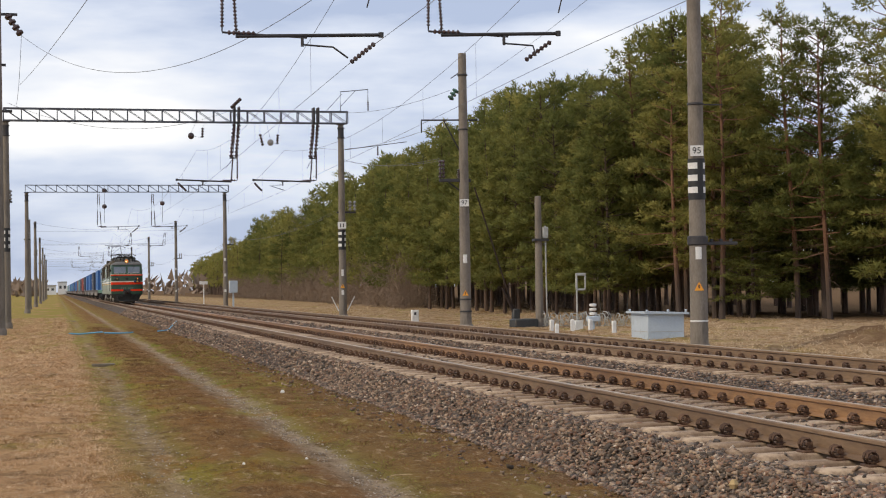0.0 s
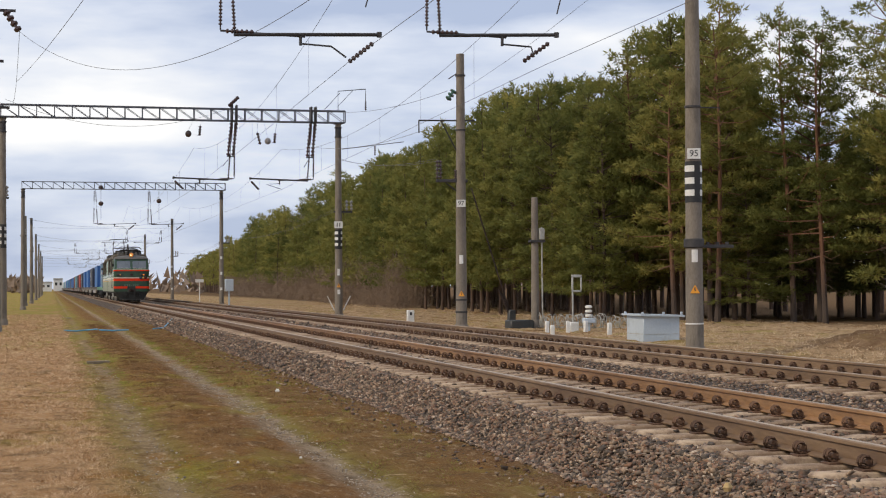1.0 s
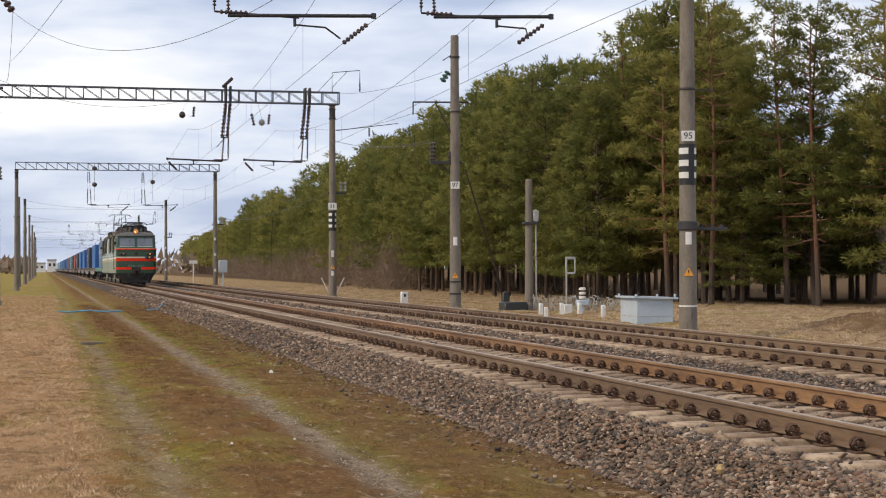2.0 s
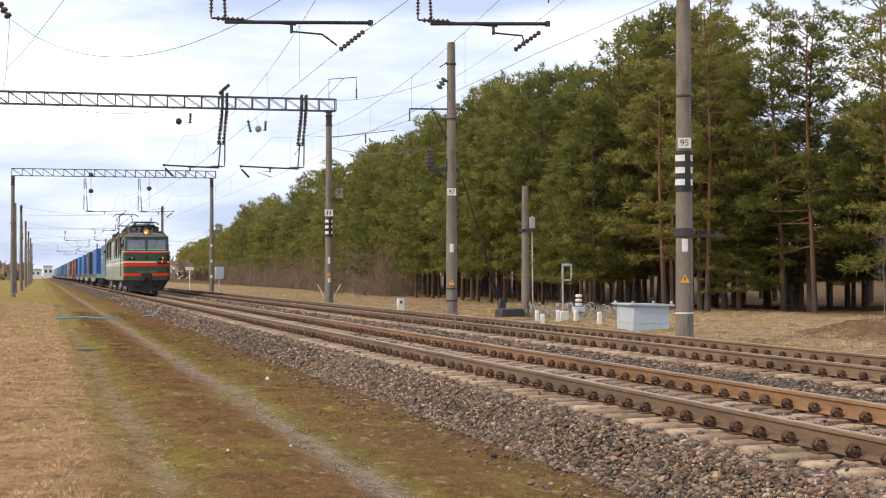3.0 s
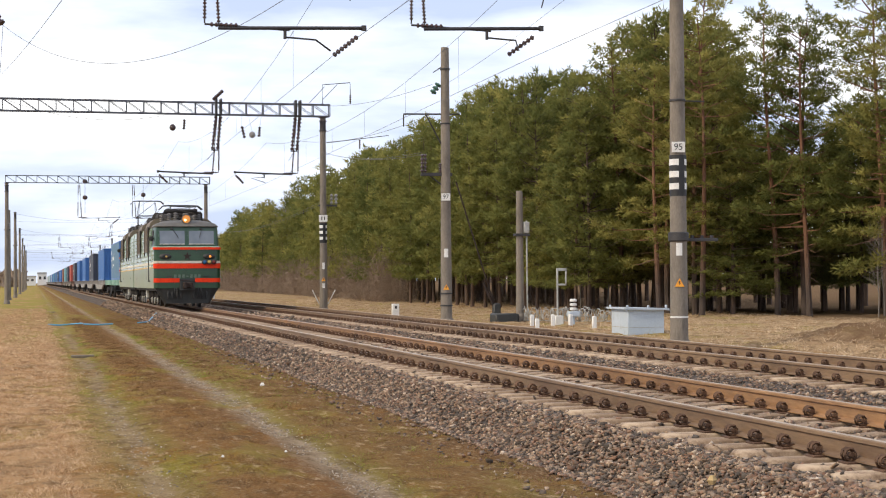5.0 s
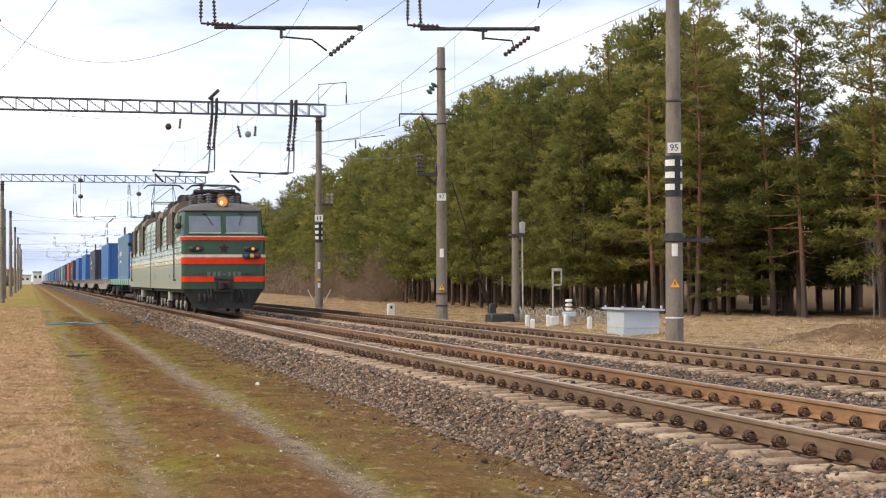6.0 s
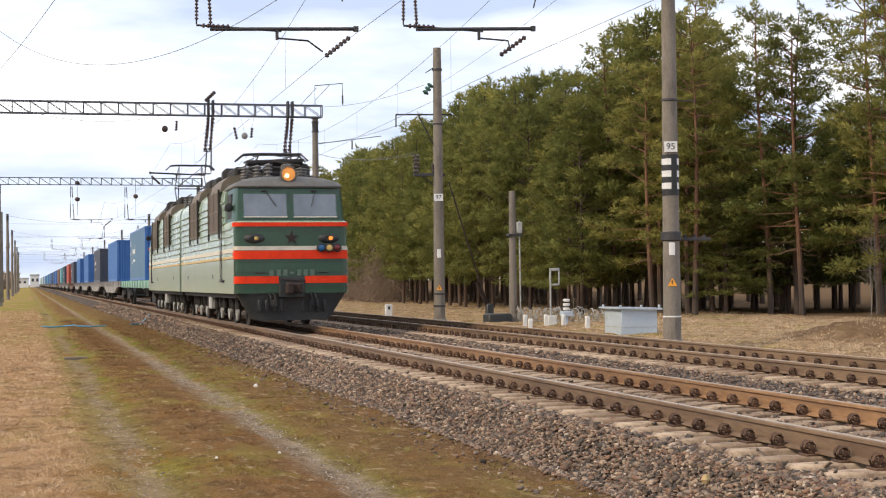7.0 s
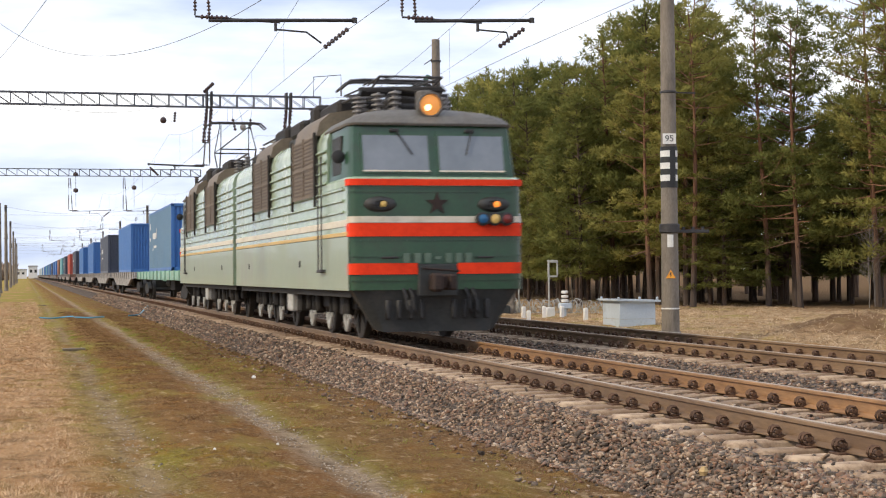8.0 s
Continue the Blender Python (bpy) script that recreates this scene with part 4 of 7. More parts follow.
def build_gantries():
    for i, y in enumerate(GANTRIES):
        far = i > 2
        if i < 3:
            girder(y, LEFT_X - 0.1, POLE_X + 0.35, bays=20)
        else:
            for z in (9.6, 8.6, 7.0):
                wire("cross_span", [(LEFT_X, y, z + 0.2), (POLE_X, y, z + 0.2)], 0.018, "steel rope spanning the tracks between two poles",
                     sag=0.9 if z > 9 else 0.05, steps=10, cat="rope")
        for x in (LEFT_X, POLE_X):
            lab = "round tapered concrete catenary pole with number plate and striped band" if x > 0 and i < 2 else "round tapered concrete catenary pole"
            p = concrete_pole(x, y, 10.0, lab)
            cap = Shape()
            cap.lathe((0, 0, 9.2), (0, 0, 1), [(0, 0.2), (0.06, 0.2), (0.07, 0.16), (0.5, 0.16), (0.51, 0.2), (0.57, 0.2)], 12)
            cap.box(-0.2, 0.2, -0.26, 0.26, 9.93, 9.97)
            part("clamp", cap, M_STEEL, p)
            if i > 0:
                br = Shape()
                dz = 5.2 if x > 0 else 5.8
                br.box(-0.25, 0.75 if x > 0 else 0.3, -0.05, 0.05, dz, dz + 0.1)
                part("bracket", br, M_STEEL, p)
                for q in (0.45, 0.7):
                    ins = Shape()
                    insulator_string(ins, (q if x > 0 else q - 0.5, 0, dz + 0.1), (q if x > 0 else q - 0.5, 0, dz + 0.68), 3, 0.095)
                    part("pin_insulator", ins, M_GREYINS, p)
            if x > 0:
                if i == 0:
                    number_plate(p, "95", 4.36, 0.20, -108, 0.25)
                    striped_band(p, 3.2, 4.18, 0.197)
                    bl = Shape()
                    face_arc(bl, 0.204, 1.78, 2.08, -128, -88, 6, 0.008)
                    part("blank_plate", bl, M_WHITE, p, "blank white square plate")
                    warning_sign(p, 1.12, 0.207, -108)
                    r = Shape()
                    face_arc(r, 0.214, 0.30, 0.335, -200, 20, 14, 0.006)
                    part("ring", r, M_WHITE, p)
                    col = Shape()
                    col.lathe((0, 0, 2.12), (0, 0, 1), [(0, 0.225), (0.02, 0.245), (0.2, 0.245), (0.22, 0.225)], 18)
                    col.box(0.2, 1.0, -0.06, 0.06, 2.12, 2.2, 0.01)
                    for q in (0.35, 0.6, 0.85):
                        col.rod((q, 0, 2.2), (q, 0, 2.27), 0.045, n=8)
                    part("bracket", col, M_STEEL, p, "dark clamp with a short side bracket")
                    u = Shape()
                    u.lathe((0, 0, 5.46), (0, 0, 1), [(0, 0.185), (0.01, 0.2), (0.05, 0.2), (0.06, 0.185)], 16)
                    u.box(0.15, 0.7, -0.015, 0.015, 5.47, 5.5)
                    part("upper_clamp", u, M_STEEL, p)
                elif i == 1:
                    number_plate(p, "", 4.55, 0.19, -100, 0.36)
                    striped_band(p, 3.25, 4.3, 0.195)
                    bl = Shape()
                    face_arc(bl, 0.20, 1.85, 2.2, -118, -80, 6, 0.008)
                    part("blank_plate", bl, M_WHITE, p)
                    bl = Shape()
                    face_arc(bl, 0.207, 0.85, 1.1, -118, -80, 6, 0.008)
                    part("blank_plate", bl, M_WHITE, p)
                    warning_sign(p, 1.3, 0.206, -100)
                    for s in (-1, 1):
                        st = Shape()
                        st.rod((s * 0.24, 0, 0.0), (s * 0.62, -0.05, 0.75), 0.03, n=6)
                        part("stay", st, M_WHITE, p)
                else:
                    for z in (1.0, 2.4, 3.8):
                        bl = Shape()
                        face_arc(bl, 0.205, z, z + 0.25, -125, -75, 6, 0.008)
                        part("plate", bl, M_WHITE, p)
            elif i == 1:
                striped_band(p, 3.3, 4.5, 0.195)
        # arms hang alternately on either side of the tracks
        if i % 2 == 0:
            suspension(y, 3.66, 7.27, 6.5, far=far, top=8.6 if far else 10.0)
            suspension(y, 8.38, 11.5, 10.95, far=far, top=8.6 if far else 10.0, lift=0.13 if i == 0 else 0.0)
        else:
            suspension(y, 9.35, 6.2, 7.3, far=far, top=8.6 if far else 10.0)
            suspension(y, 13.55, 10.2, 11.8, far=far, top=8.6 if far else 10.0)
        if i == 2:
            for x, balls in ((4.28, (10.15, 8.73)), (9.35, (9.0,))):
                s = thing("messenger_hanger", "thin rod with dark insulator balls under a far gantry beam", "insulator", "messenger hangers", pose(x, y, 0))
                part("rod", Shape().rod((0, 0, 10.65), (0, 0, 7.3), 0.016, n=6), M_STEEL, s)
                for z in balls:
                    b = Shape().lathe((0, 0, z - 0.2), (0, 0, 1), [(0, 0.05), (0.06, 0.18), (0.2, 0.23), (0.34, 0.18), (0.4, 0.05)], 10)
                    part("insulator", b, M_PORC, s)
        if i < 2:
            for x in ((9.35, 13.55) if i % 2 else (6.95, 11.5)):
                s = thing("messenger_hanger", "paired dark insulator strings under a clamp on the gantry beam", "insulator", "messenger hangers", pose(x, y, 0))
                cl = Shape()
                cl.box(-0.17, 0.17, -0.27, 0.27, 9.95, 10.02, 0.01)
                for q in (-0.12, 0.12):
                    cl.box(q - 0.05, q + 0.05, -0.28, 0.28, 9.97, 10.82, 0.01)
                part("clamp", cl, M_STEEL, s)
                d = -0.32 if i % 2 else 0.25
                for q in (-0.13, 0.13):
                    sh = Shape()
                    insulator_string(sh, (q, 0, 9.95), (q + d * 0.6, 0, 8.15), 9, 0.105)
                    part("insulator", sh, M_PORC, s, "dark ribbed insulator string")
                rd = Shape()
                tx = (T1 if x < 10 else T2) - x
                rd.box(-0.2 + d * 0.6, 0.2 + d * 0.6, -0.03, 0.03, 8.1, 8.16)
                rd.rod((d * 0.6, 0, 8.12), (tx * 0.25, 0, 7.6), 0.016, n=6)
                part("rod", rd, M_STEEL, s)
                if i == 1 and x < 10:
                    st = Shape()
                    insulator_string(st, (-0.3, -0.2, 10.75), (0.12, -1.0, 11.15), 5, 0.1)
                    part("strain_insulator", st, M_PORC, s)


def build_far_poles():
    for y in (178, 238, 300, 360, 430):
        concrete_pole(LEFT_X - 0.3, y, 9.0)


def build_pole97():
    p = concrete_pole(POLE_X, 58.5, 9.95, "round concrete pole with a bracket arm, insulators and number plate")
    number_plate(p, "97", 4.33, 0.19, -103, 0.27)
    bl = Shape()
    face_arc(bl, 0.2, 2.08, 2.4, -125, -82, 6, 0.008)
    part("blank_plate", bl, M_WHITE, p)
    warning_sign(p, 0.95, 0.207, -104)
    for z in (0.25, 0.7, 7.05, 9.1):
        r = Shape()
        face_arc(r, 0.21 if z < 2 else 0.17, z, z + 0.06, -180, 179, 20, 0.02)
        part("ring", r, M_STEEL, p)
    a = Shape()
    a.rod((-1.6, 0, 7.42), (0.55, 0, 7.45), 0.03, n=6)
    a.rod((-1.6, 0, 7.42), (-1.6, 0, 6.95), 0.025, n=6)
    a.rod((-0.75, 0, 7.42), (-0.1, 0, 6.2), 0.025, n=6)
    part("bracket_arm", a, M_STEEL, p)
    part("top_stay", Shape().rod((0, 0, 9.3), (-0.45, 0, 9.0), 0.02, n=6), M_STEEL, p)
    b = Shape()
    b.box(-0.95, 0.25, -0.07, 0.07, 5.12, 5.24, 0.01)
    b.rod((-0.6, 0, 5.12), (-0.1, 0, 4.75), 0.025, n=6)
    part("cross_arm", b, M_STEEL, p)
    for x in (-0.9, -0.78, -0.2):
        ins = Shape()
        insulator_string(ins, (x, 0, 5.24), (x, 0, 5.95 if x < -0.5 else 5.6), 5, 0.07)
        part("insulator", ins, M_PORC, p)
    g = Shape()
    insulator_string(g, (-0.5, 0, 8.2), (-0.22, 0.05, 8.6), 3, 0.13)
    part("glass_insulator", g, M_GLASSINS, p, "green glass insulator")


def build_tall_pole():
    p = concrete_pole(-2.35, 72.0, 14.5, "tall concrete pole with cross-arms and insulators", r0=0.25, r1=0.16)
    for x0, x1, z in ((-1.0, 0.85, 13.2), (-0.2, 0.6, 9.0), (-0.2, 0.35, 11.0)):
        a = Shape().box(x0, x1, -0.05, 0.05, z, z + 0.11)
        part("cross_arm", a, M_STEEL, p)
    ins = Shape()
    insulator_string(ins, (0.4, -0.1, 13.25), (1.02, -0.5, 12.28), 4, 0.17)
    part("insulator", ins, M_PORC, p)
    wire("span_wire", [(-1.33, 71.5, 12.28), (8.2, 34.0, 9.7)], 0.013, "sagging line wire across the tracks", sag=2.6, steps=30)
    wire("span_wire", [(-1.75, 88, 12.2), (1.45, 30.0, 7.8)], 0.013, "line wire across the tracks", sag=0.2)
    wire("span_wire", [(-2.3, 85, 10.9), (9.3, 84.6, 10.7)], 0.014, "slack jumper wire under a gantry beam", sag=1.2)
    wire("jumper_wire", [(-1.33, 71.5, 12.28), (-1.9, 85, 10.8)], 0.014, "slack jumper wire between pole and gantry", sag=0.8)


def build_feeders():
    for x, z in ((15.6, 5.75), (15.35, 5.75)):
        prev = None
        for y in (85.0, 146.0, 207.0, 268.0, 329.0):
            if prev:
                wire("feeder_wire", [(x, prev, z), (x, y, z)], 0.010, "thin line wire along the poles", sag=0.7, steps=14)
            prev = y
    for x, z in ((13.98, 6.0), (14.15, 5.95)):
        wire("feeder_wire", [(x, 58.5, z), (x + 0.8, 85.0, 8.1)], 0.010, "thin line wire along the poles", sag=0.3, steps=14)
    wire("feeder_wire", [(14.4, 58.5, 8.25), (14.6, 36.0, 9.9)], 0.008, "line wire between poles", sag=0.25)
    wire("feeder_wire", [(14.4, 58.5, 8.55), (14.5, 85.0, 10.6)], 0.012, "line wire between poles", sag=0.3)
    wire("feeder_wire", [(13.3, 58.5, 7.0), (13.5, 85.0, 8.7)], 0.012, "line wire between poles", sag=0.3)
    b = thing("roof_bracket", "thin steel bracket standing on the gantry end", "bracket", "", pose(POLE_X, 85, 0))
    sh = Shape()
    sh.tube([(0, 0, 10.6), (0, 0, 11.7), (1.5, 0, 11.85), (1.5, 0, 11.2)], 0.025)
    sh.rod((-0.8, 0, 10.62), (0.1, 0, 11.6), 0.015, n=5)
    sh.rod((0, 0, 10.9), (0.8, 0, 11.75), 0.015, n=5)
    sh.rod((0.2, 0, 8.6), (3.6, 0, 9.05), 0.02, n=5)
    part("frame", sh, M_STEEL, b)
    ins = Shape()
    insulator_string(ins, (1.5, 0, 11.2), (1.5, 0, 10.7), 5, 0.06)
    insulator_string(ins, (2.0, 0, 8.8), (2.0, 0, 8.3), 5, 0.06)
    part("insulator", ins, M_PORC, b)


def build_span_weights():
    """Balls and small insulators that hang under the second gantry beam on slack wires."""
    y = 85.2
    for x, z, dx, side in ((6.98, 9.3, 0.25, 0.62), (11.15, 8.98, -0.2, 0.4), (10.6, 9.14, 0.1, -0.1)):
        w = thing("span_weight", "small dark ball and ribbed insulator hung on slack wires", "weight", "span weights", pose(x, y, 0))
        if z > 8.98 and side < 0:
            sh = Shape()
            insulator_string(sh, (0, 0, z + 0.3), (0.15, 0, z - 0.35), 4, 0.09)
            part("insulator", sh, M_PORC, w)
            part("hanger", Shape().rod((0, 0, 10.0), (0, 0, z + 0.3), 0.008, n=4), M_WIRE, w)
            continue
        b = Shape()
        b.lathe((0, 0, z - 0.17), (0, 0, 1), [(0, 0.05), (0.04, 0.12), (0.12, 0.165), (0.22, 0.165), (0.30, 0.12), (0.34, 0.05)], 12)
        part("ball", b, M_PORC if x < 8 else M_GREYINS, w)
        sh = Shape()
        insulator_string(sh, (side, 0, z + 0.45), (side - 0.04, 0, z - 0.1), 4, 0.09)
        part("insulator", sh, M_PORC, w)
        h = Shape()
        h.rod((dx, 0, 10.0), (0, 0, z + 0.15), 0.008, n=4)
        h.rod((side + 0.1, 0, 10.0), (side, 0, z + 0.45), 0.008, n=4)
        h.rod((0.1, 0, z), (side - 0.04, 0, z - 0.1), 0.008, n=4)
        part("hanger", h, M_WIRE, w)


build_gantries()
build_span_weights()
catenaries()
build_far_poles()
build_pole97()
build_tall_pole()
build_feeders()


# ---------------------------------------------------------------- the train (it runs towards -y; local y = 0 is the cab's face)
def side_section(hw_low=1.55):
    """Body in section: upright sides, rounded roof edge, low arched roof."""
    half = [(hw_low, 0.93), (hw_low, 3.66), (1.49, 3.86), (1.34, 4.0), (0.9, 4.1), (0.4, 4.15)]
    return half + [(-x, z) for x, z in half[::-1]]


def bogie_axle(parent, y, r=0.625, half=0.8):
    w = Shape()
    w.rod((-half - 0.18, 0, 0), (half + 0.18, 0, 0), 0.09, n=10)
    ax = part("wheelset", w, M_UNDER, parent)
    ax.matrix_basis = pose(0, y, r)
    for s in (-1, 1):
        t = Shape()
        t.lathe((s * half - 0.07, 0, 0), (1, 0, 0), [(0, r - 0.06), (0.0, r), (0.13, r), (0.14, r - 0.07)] if s > 0 else
                [(0, r - 0.07), (0.01, r), (0.14, r), (0.14, r - 0.06)], 24)
        part("tyre", t, M_TYRE, ax)
        d = Shape()
        for k in range(6):
            a = math.pi * k / 3
            d.rod((s * (half + 0.055), 0, 0), (s * (half + 0.055), math.cos(a) * (r - 0.1), math.sin(a) * (r - 0.1)), 0.05, n=6)
        part("spokes", d, M_UNDER, ax)
    return ax


def loco_section(loco, y0, flip):
    """One of the two coupled bodies, 15.5 m long; flip: its cab looks the other way."""
    L = 15.45

    def Y(y):
        return y0 + (L - y if flip else y)

    def P(name, sh, mat, label="", parent=loco, angle=35):
        return part(name, sh, mat, parent, label, angle)

    def ybox(sh, x0, x1, ya, yb, z0, z1, bev=0.0):
        a, b = sorted((Y(ya), Y(yb)))
        return sh.box(x0, x1, a, b, z0, z1, bev)

    body = Shape()
    sec = side_section()
    body.prism(sec, "y", Y(2.15), Y(L))
    P("body", body, M_PALE, "pale green ribbed body side")
    for s in (-1, 1):
        lower = Shape()
        ybox(lower, s * 1.545, s * 1.567, 0.14, L - 0.02, 0.92, 1.86, 0.006)
        P("lower_panel", lower, M_PANEL, "plain grey-green lower panel")
    # ribs, bands and lines along the side
    for z in (2.3, 2.5, 2.7, 2.9, 3.1, 3.3, 3.5):
        for s in (-1, 1):
            ribs = Shape()
            ybox(ribs, s * 1.545, s * 1.592, 2.2 if z > 2.75 else 0.5, L - 0.05, z - 0.022, z + 0.022, 0.008)
            P("rib", ribs, M_PALE, "raised horizontal rib")
    for s in (-1, 1):
        band, line = Shape(), Shape()
        ybox(band, s * 1.545, s * 1.575, 0.14, L - 0.03, 2.04, 2.16, 0.006)
        ybox(line, s * 1.545, s * 1.576, 0.14, L - 0.03, 1.875, 1.945, 0.005)
        P("side_band", band, M_CREAM, "cream band")
        P("side_line", line, M_OCHRE, "ochre line")
    # cab: lower nose with rounded corners
    nose = Shape()
    pl = [(-1.55, 2.2), (-1.55, 0.2), (-1.52, 0.09), (-1.44, 0.02), (-1.3, 0.0), (1.3, 0.0), (1.44, 0.02), (1.52, 0.09), (1.55, 0.2), (1.55, 2.2)]
    nose.loft([[(x, Y(y), z) for x, y in pl] for z in (0.93, 2.74)])
    P("cab_nose", nose, M_GREEN if not flip else M_GREEN, "dark green cab front")
    for s in (-1, 1):
        side = Shape()
        ybox(side, s * 1.549, s * 1.556, 0.2, 2.2, 1.87, 2.78)
        P("cab_side", side, M_PALE)
    ledge = Shape()
    rings = []
    for z, y, w in ((2.74, -0.02, 1.57), (2.86, -0.02, 1.57), (2.90, 0.05, 1.53)):
        rings.append([(-w, Y(2.2), z), (-w, Y(0.2), z), (-w + 0.1, Y(y + 0.04), z), (-w + 0.25, Y(y), z), (w - 0.25, Y(y), z), (w - 0.1, Y(y + 0.04), z),
                      (w, Y(0.2), z), (w, Y(2.2), z)])
    ledge.loft(rings)
    P("ledge", ledge, M_PALE)
    up = Shape()
    rings = []
    for z, y, w in ((2.88, 0.14, 1.525), (3.84, 0.36, 1.465)):
        rings.append([(-w, Y(2.2), z), (-w, Y(y + 0.2), z), (-w + 0.07, Y(y + 0.05), z), (-w + 0.22, Y(y), z), (w - 0.22, Y(y), z),
                      (w - 0.07, Y(y + 0.05), z), (w, Y(y + 0.2), z), (w, Y(2.2), z)])
    up.loft(rings)
    P("cab_upper", up, M_GREEN, "dark green window band")
    roof = Shape()
    rings = []
    for z, y, w in ((3.82, 0.29, 1.50), (3.86, 0.28, 1.51), (3.98, 0.38, 1.40), (4.09, 0.6, 1.1), (4.16, 0.92, 0.7), (4.18, 1.2, 0.4)):
        rings.append([(-w, Y(2.6), z), (-w, Y(y + 0.25), z), (-w + 0.08, Y(y + 0.08), z), (-w + 0.25, Y(y), z), (w - 0.25, Y(y), z),
                      (w - 0.08, Y(y + 0.08), z), (w, Y(y + 0.25), z), (w, Y(2.6), z)])
    roof.loft(rings)
    P("cab_roof", roof, M_ROOF, "grey rounded cab roof", angle=50)

    # windscreens lie on the sloping face
    def slope(z):
        return 0.14 + (z - 2.88) * (0.22 / 0.96)

    for a, b in ((-1.32, -0.05), (0.05, 1.32)):
        fr = Shape()
        z0, z1 = 2.96, 3.69
        fr.loft([[(x, Y(slope(z) - o), z) for x, z in ((a, z0), (b, z0), (b, z1), (a, z1))] for o in (-0.02, 0.02)])
        wsc = P("windscreen", fr, M_GREEN)
        gl = Shape()
        gl.loft([[(x, Y(slope(z) - o), z) for x, z in ((a + 0.05, z0 + 0.05), (b - 0.05, z0 + 0.05), (b - 0.05, z1 - 0.05), (a + 0.05, z1 - 0.05))]
                 for o in (0.0, 0.026)])
        part("pane", gl, M_PANE, wsc, "glass with pale sky reflection in its colour")
        sill = Shape()
        sill.loft([[(x, Y(slope(z) - o), z) for x, z in ((a + 0.04, z0 + 0.035), (b - 0.04, z0 + 0.035), (b - 0.04, z0 + 0.06), (a + 0.04, z0 + 0.06))]
                   for o in (0.0, 0.034)])
        part("seal", sill, M_CREAM, wsc)
        wp = Shape()
        mx = (a + b) / 2
        zt = z1 + 0.03
        wp.rod((mx + 0.02, Y(slope(zt) - 0.06), zt), (mx + (0.3 if a < 0 else -0.1), Y(slope(3.3) - 0.05), 3.3), 0.012, n=5)
        wp.box(mx - 0.09, mx + 0.07, *sorted((Y(slope(zt) - 0.07), Y(slope(zt)))), zt - 0.02, zt + 0.04, 0.01)
        part("wiper", wp, M_BLACK, wsc)
    for s in (-1, 1):
        sw = Shape()
        sw.box(*sorted((s * 1.44, s * 1.525)), *sorted((Y(0.95), Y(1.75))), 2.98, 3.68, 0.03)
        q = P("side_window", sw, M_BLACK, "dark cab side window")
        mi = Shape()
        mi.lathe((s * 1.62, Y(0.72), 3.28), (0, -1 if not flip else 1, 0.0), [(0, 0.05), (0.03, 0.12), (0.06, 0.12), (0.08, 0.08)], 16) if s < 0 else None
        mi.rod((s * 1.45, Y(0.7), 3.28), (s * 1.62, Y(0.7), 3.28), 0.015, n=6)
        part("mirror", mi, M_BLACK, q)
        lad = Shape()
        for o in (0.0, 0.36):
            lad.rod((s * 1.63, Y(2.35 + o), 1.3), (s * 1.63, Y(2.35 + o), 3.4), 0.014, n=6)
        lad.box(*sorted((s * 1.55, s * 1.66)), *sorted((Y(2.3), Y(2.75))), 1.24, 1.3, 0.01)
        P("handrail", lad, M_STEEL)

    # front stripes
    def wrap(z0, z1, x0=-1.555, x1=1.555, out=0.022):
        sh = Shape()
        pts = [p for p in pl[1:-1] if x0 - 0.01 <= p[0] <= x1 + 0.01]
        if x0 > -1.3:
            pts = [(x0, 0.0)] + pts
        if x1 < 1.3:
            pts = pts + [(x1, 0.0)]
        outer = [(x * (1 + out / 1.55), y - (out if y < 0.15 else 0)) for x, y in pts]
        inner = [(x * 0.99, y + 0.02) for x, y in pts][::-1]
        sh.loft([[(x, Y(y), z) for x, y in outer + inner] for z in (z0, z1)])
        return sh

    P("upper_stripe", wrap(2.745, 2.855, out=0.045), M_RED, "bright red stripe")
    P("cream_stripe", wrap(2.10, 2.21), M_CREAM, "cream stripe")
    P("middle_stripe", wrap(1.86, 2.09, out=0.03), M_RED, "bright red stripe")
    for a, b in ((-1.555, -0.36), (0.36, 1.555)):
        P("lower_stripe", wrap(1.2, 1.395, a, b), M_RED, "bright red stripe")
    rib = Shape()
    for z in (2.64, 1.80, 1.52, 1.10):
        w = wrap(z - 0.012, z + 0.012, out=0.014)
        rib.add(w.v, w.f)
    P("front_ribs", rib, M_GREEN)

    # lamps, star, raised characters as plain bars
    for s in (-1, 1):
        pod = Shape()
        pod.lathe((s * 1.02, Y(0.05), 2.42), (0, -1 if not flip else 1, 0), [(0, 0.27), (0.08, 0.26), (0.13, 0.19), (0.14, 0.12), (0.09, 0.1)], 20)
        pod.v = [(s * 1.02 + (x - s * 1.02) * 1.1, y, 2.42 + (z - 2.42) * 0.52) for x, y, z in pod.v]
        b = P("marker_lamp", pod, M_PLOW, "oval lamp housing")
        for k, (dx, lit) in enumerate(((0.05, True), (-0.12, False))):
            ln = Shape()
            ln.lathe((s * 1.02 + dx, Y(-0.05), 2.42), (0, -1 if not flip else 1, 0), [(0, 0.06), (0.03, 0.055), (0.05, 0.02)], 14)
            part("lens", ln, (M_AMBER if (lit and s > 0 and not flip) else M_YLENS) if lit else M_BLACK, b)
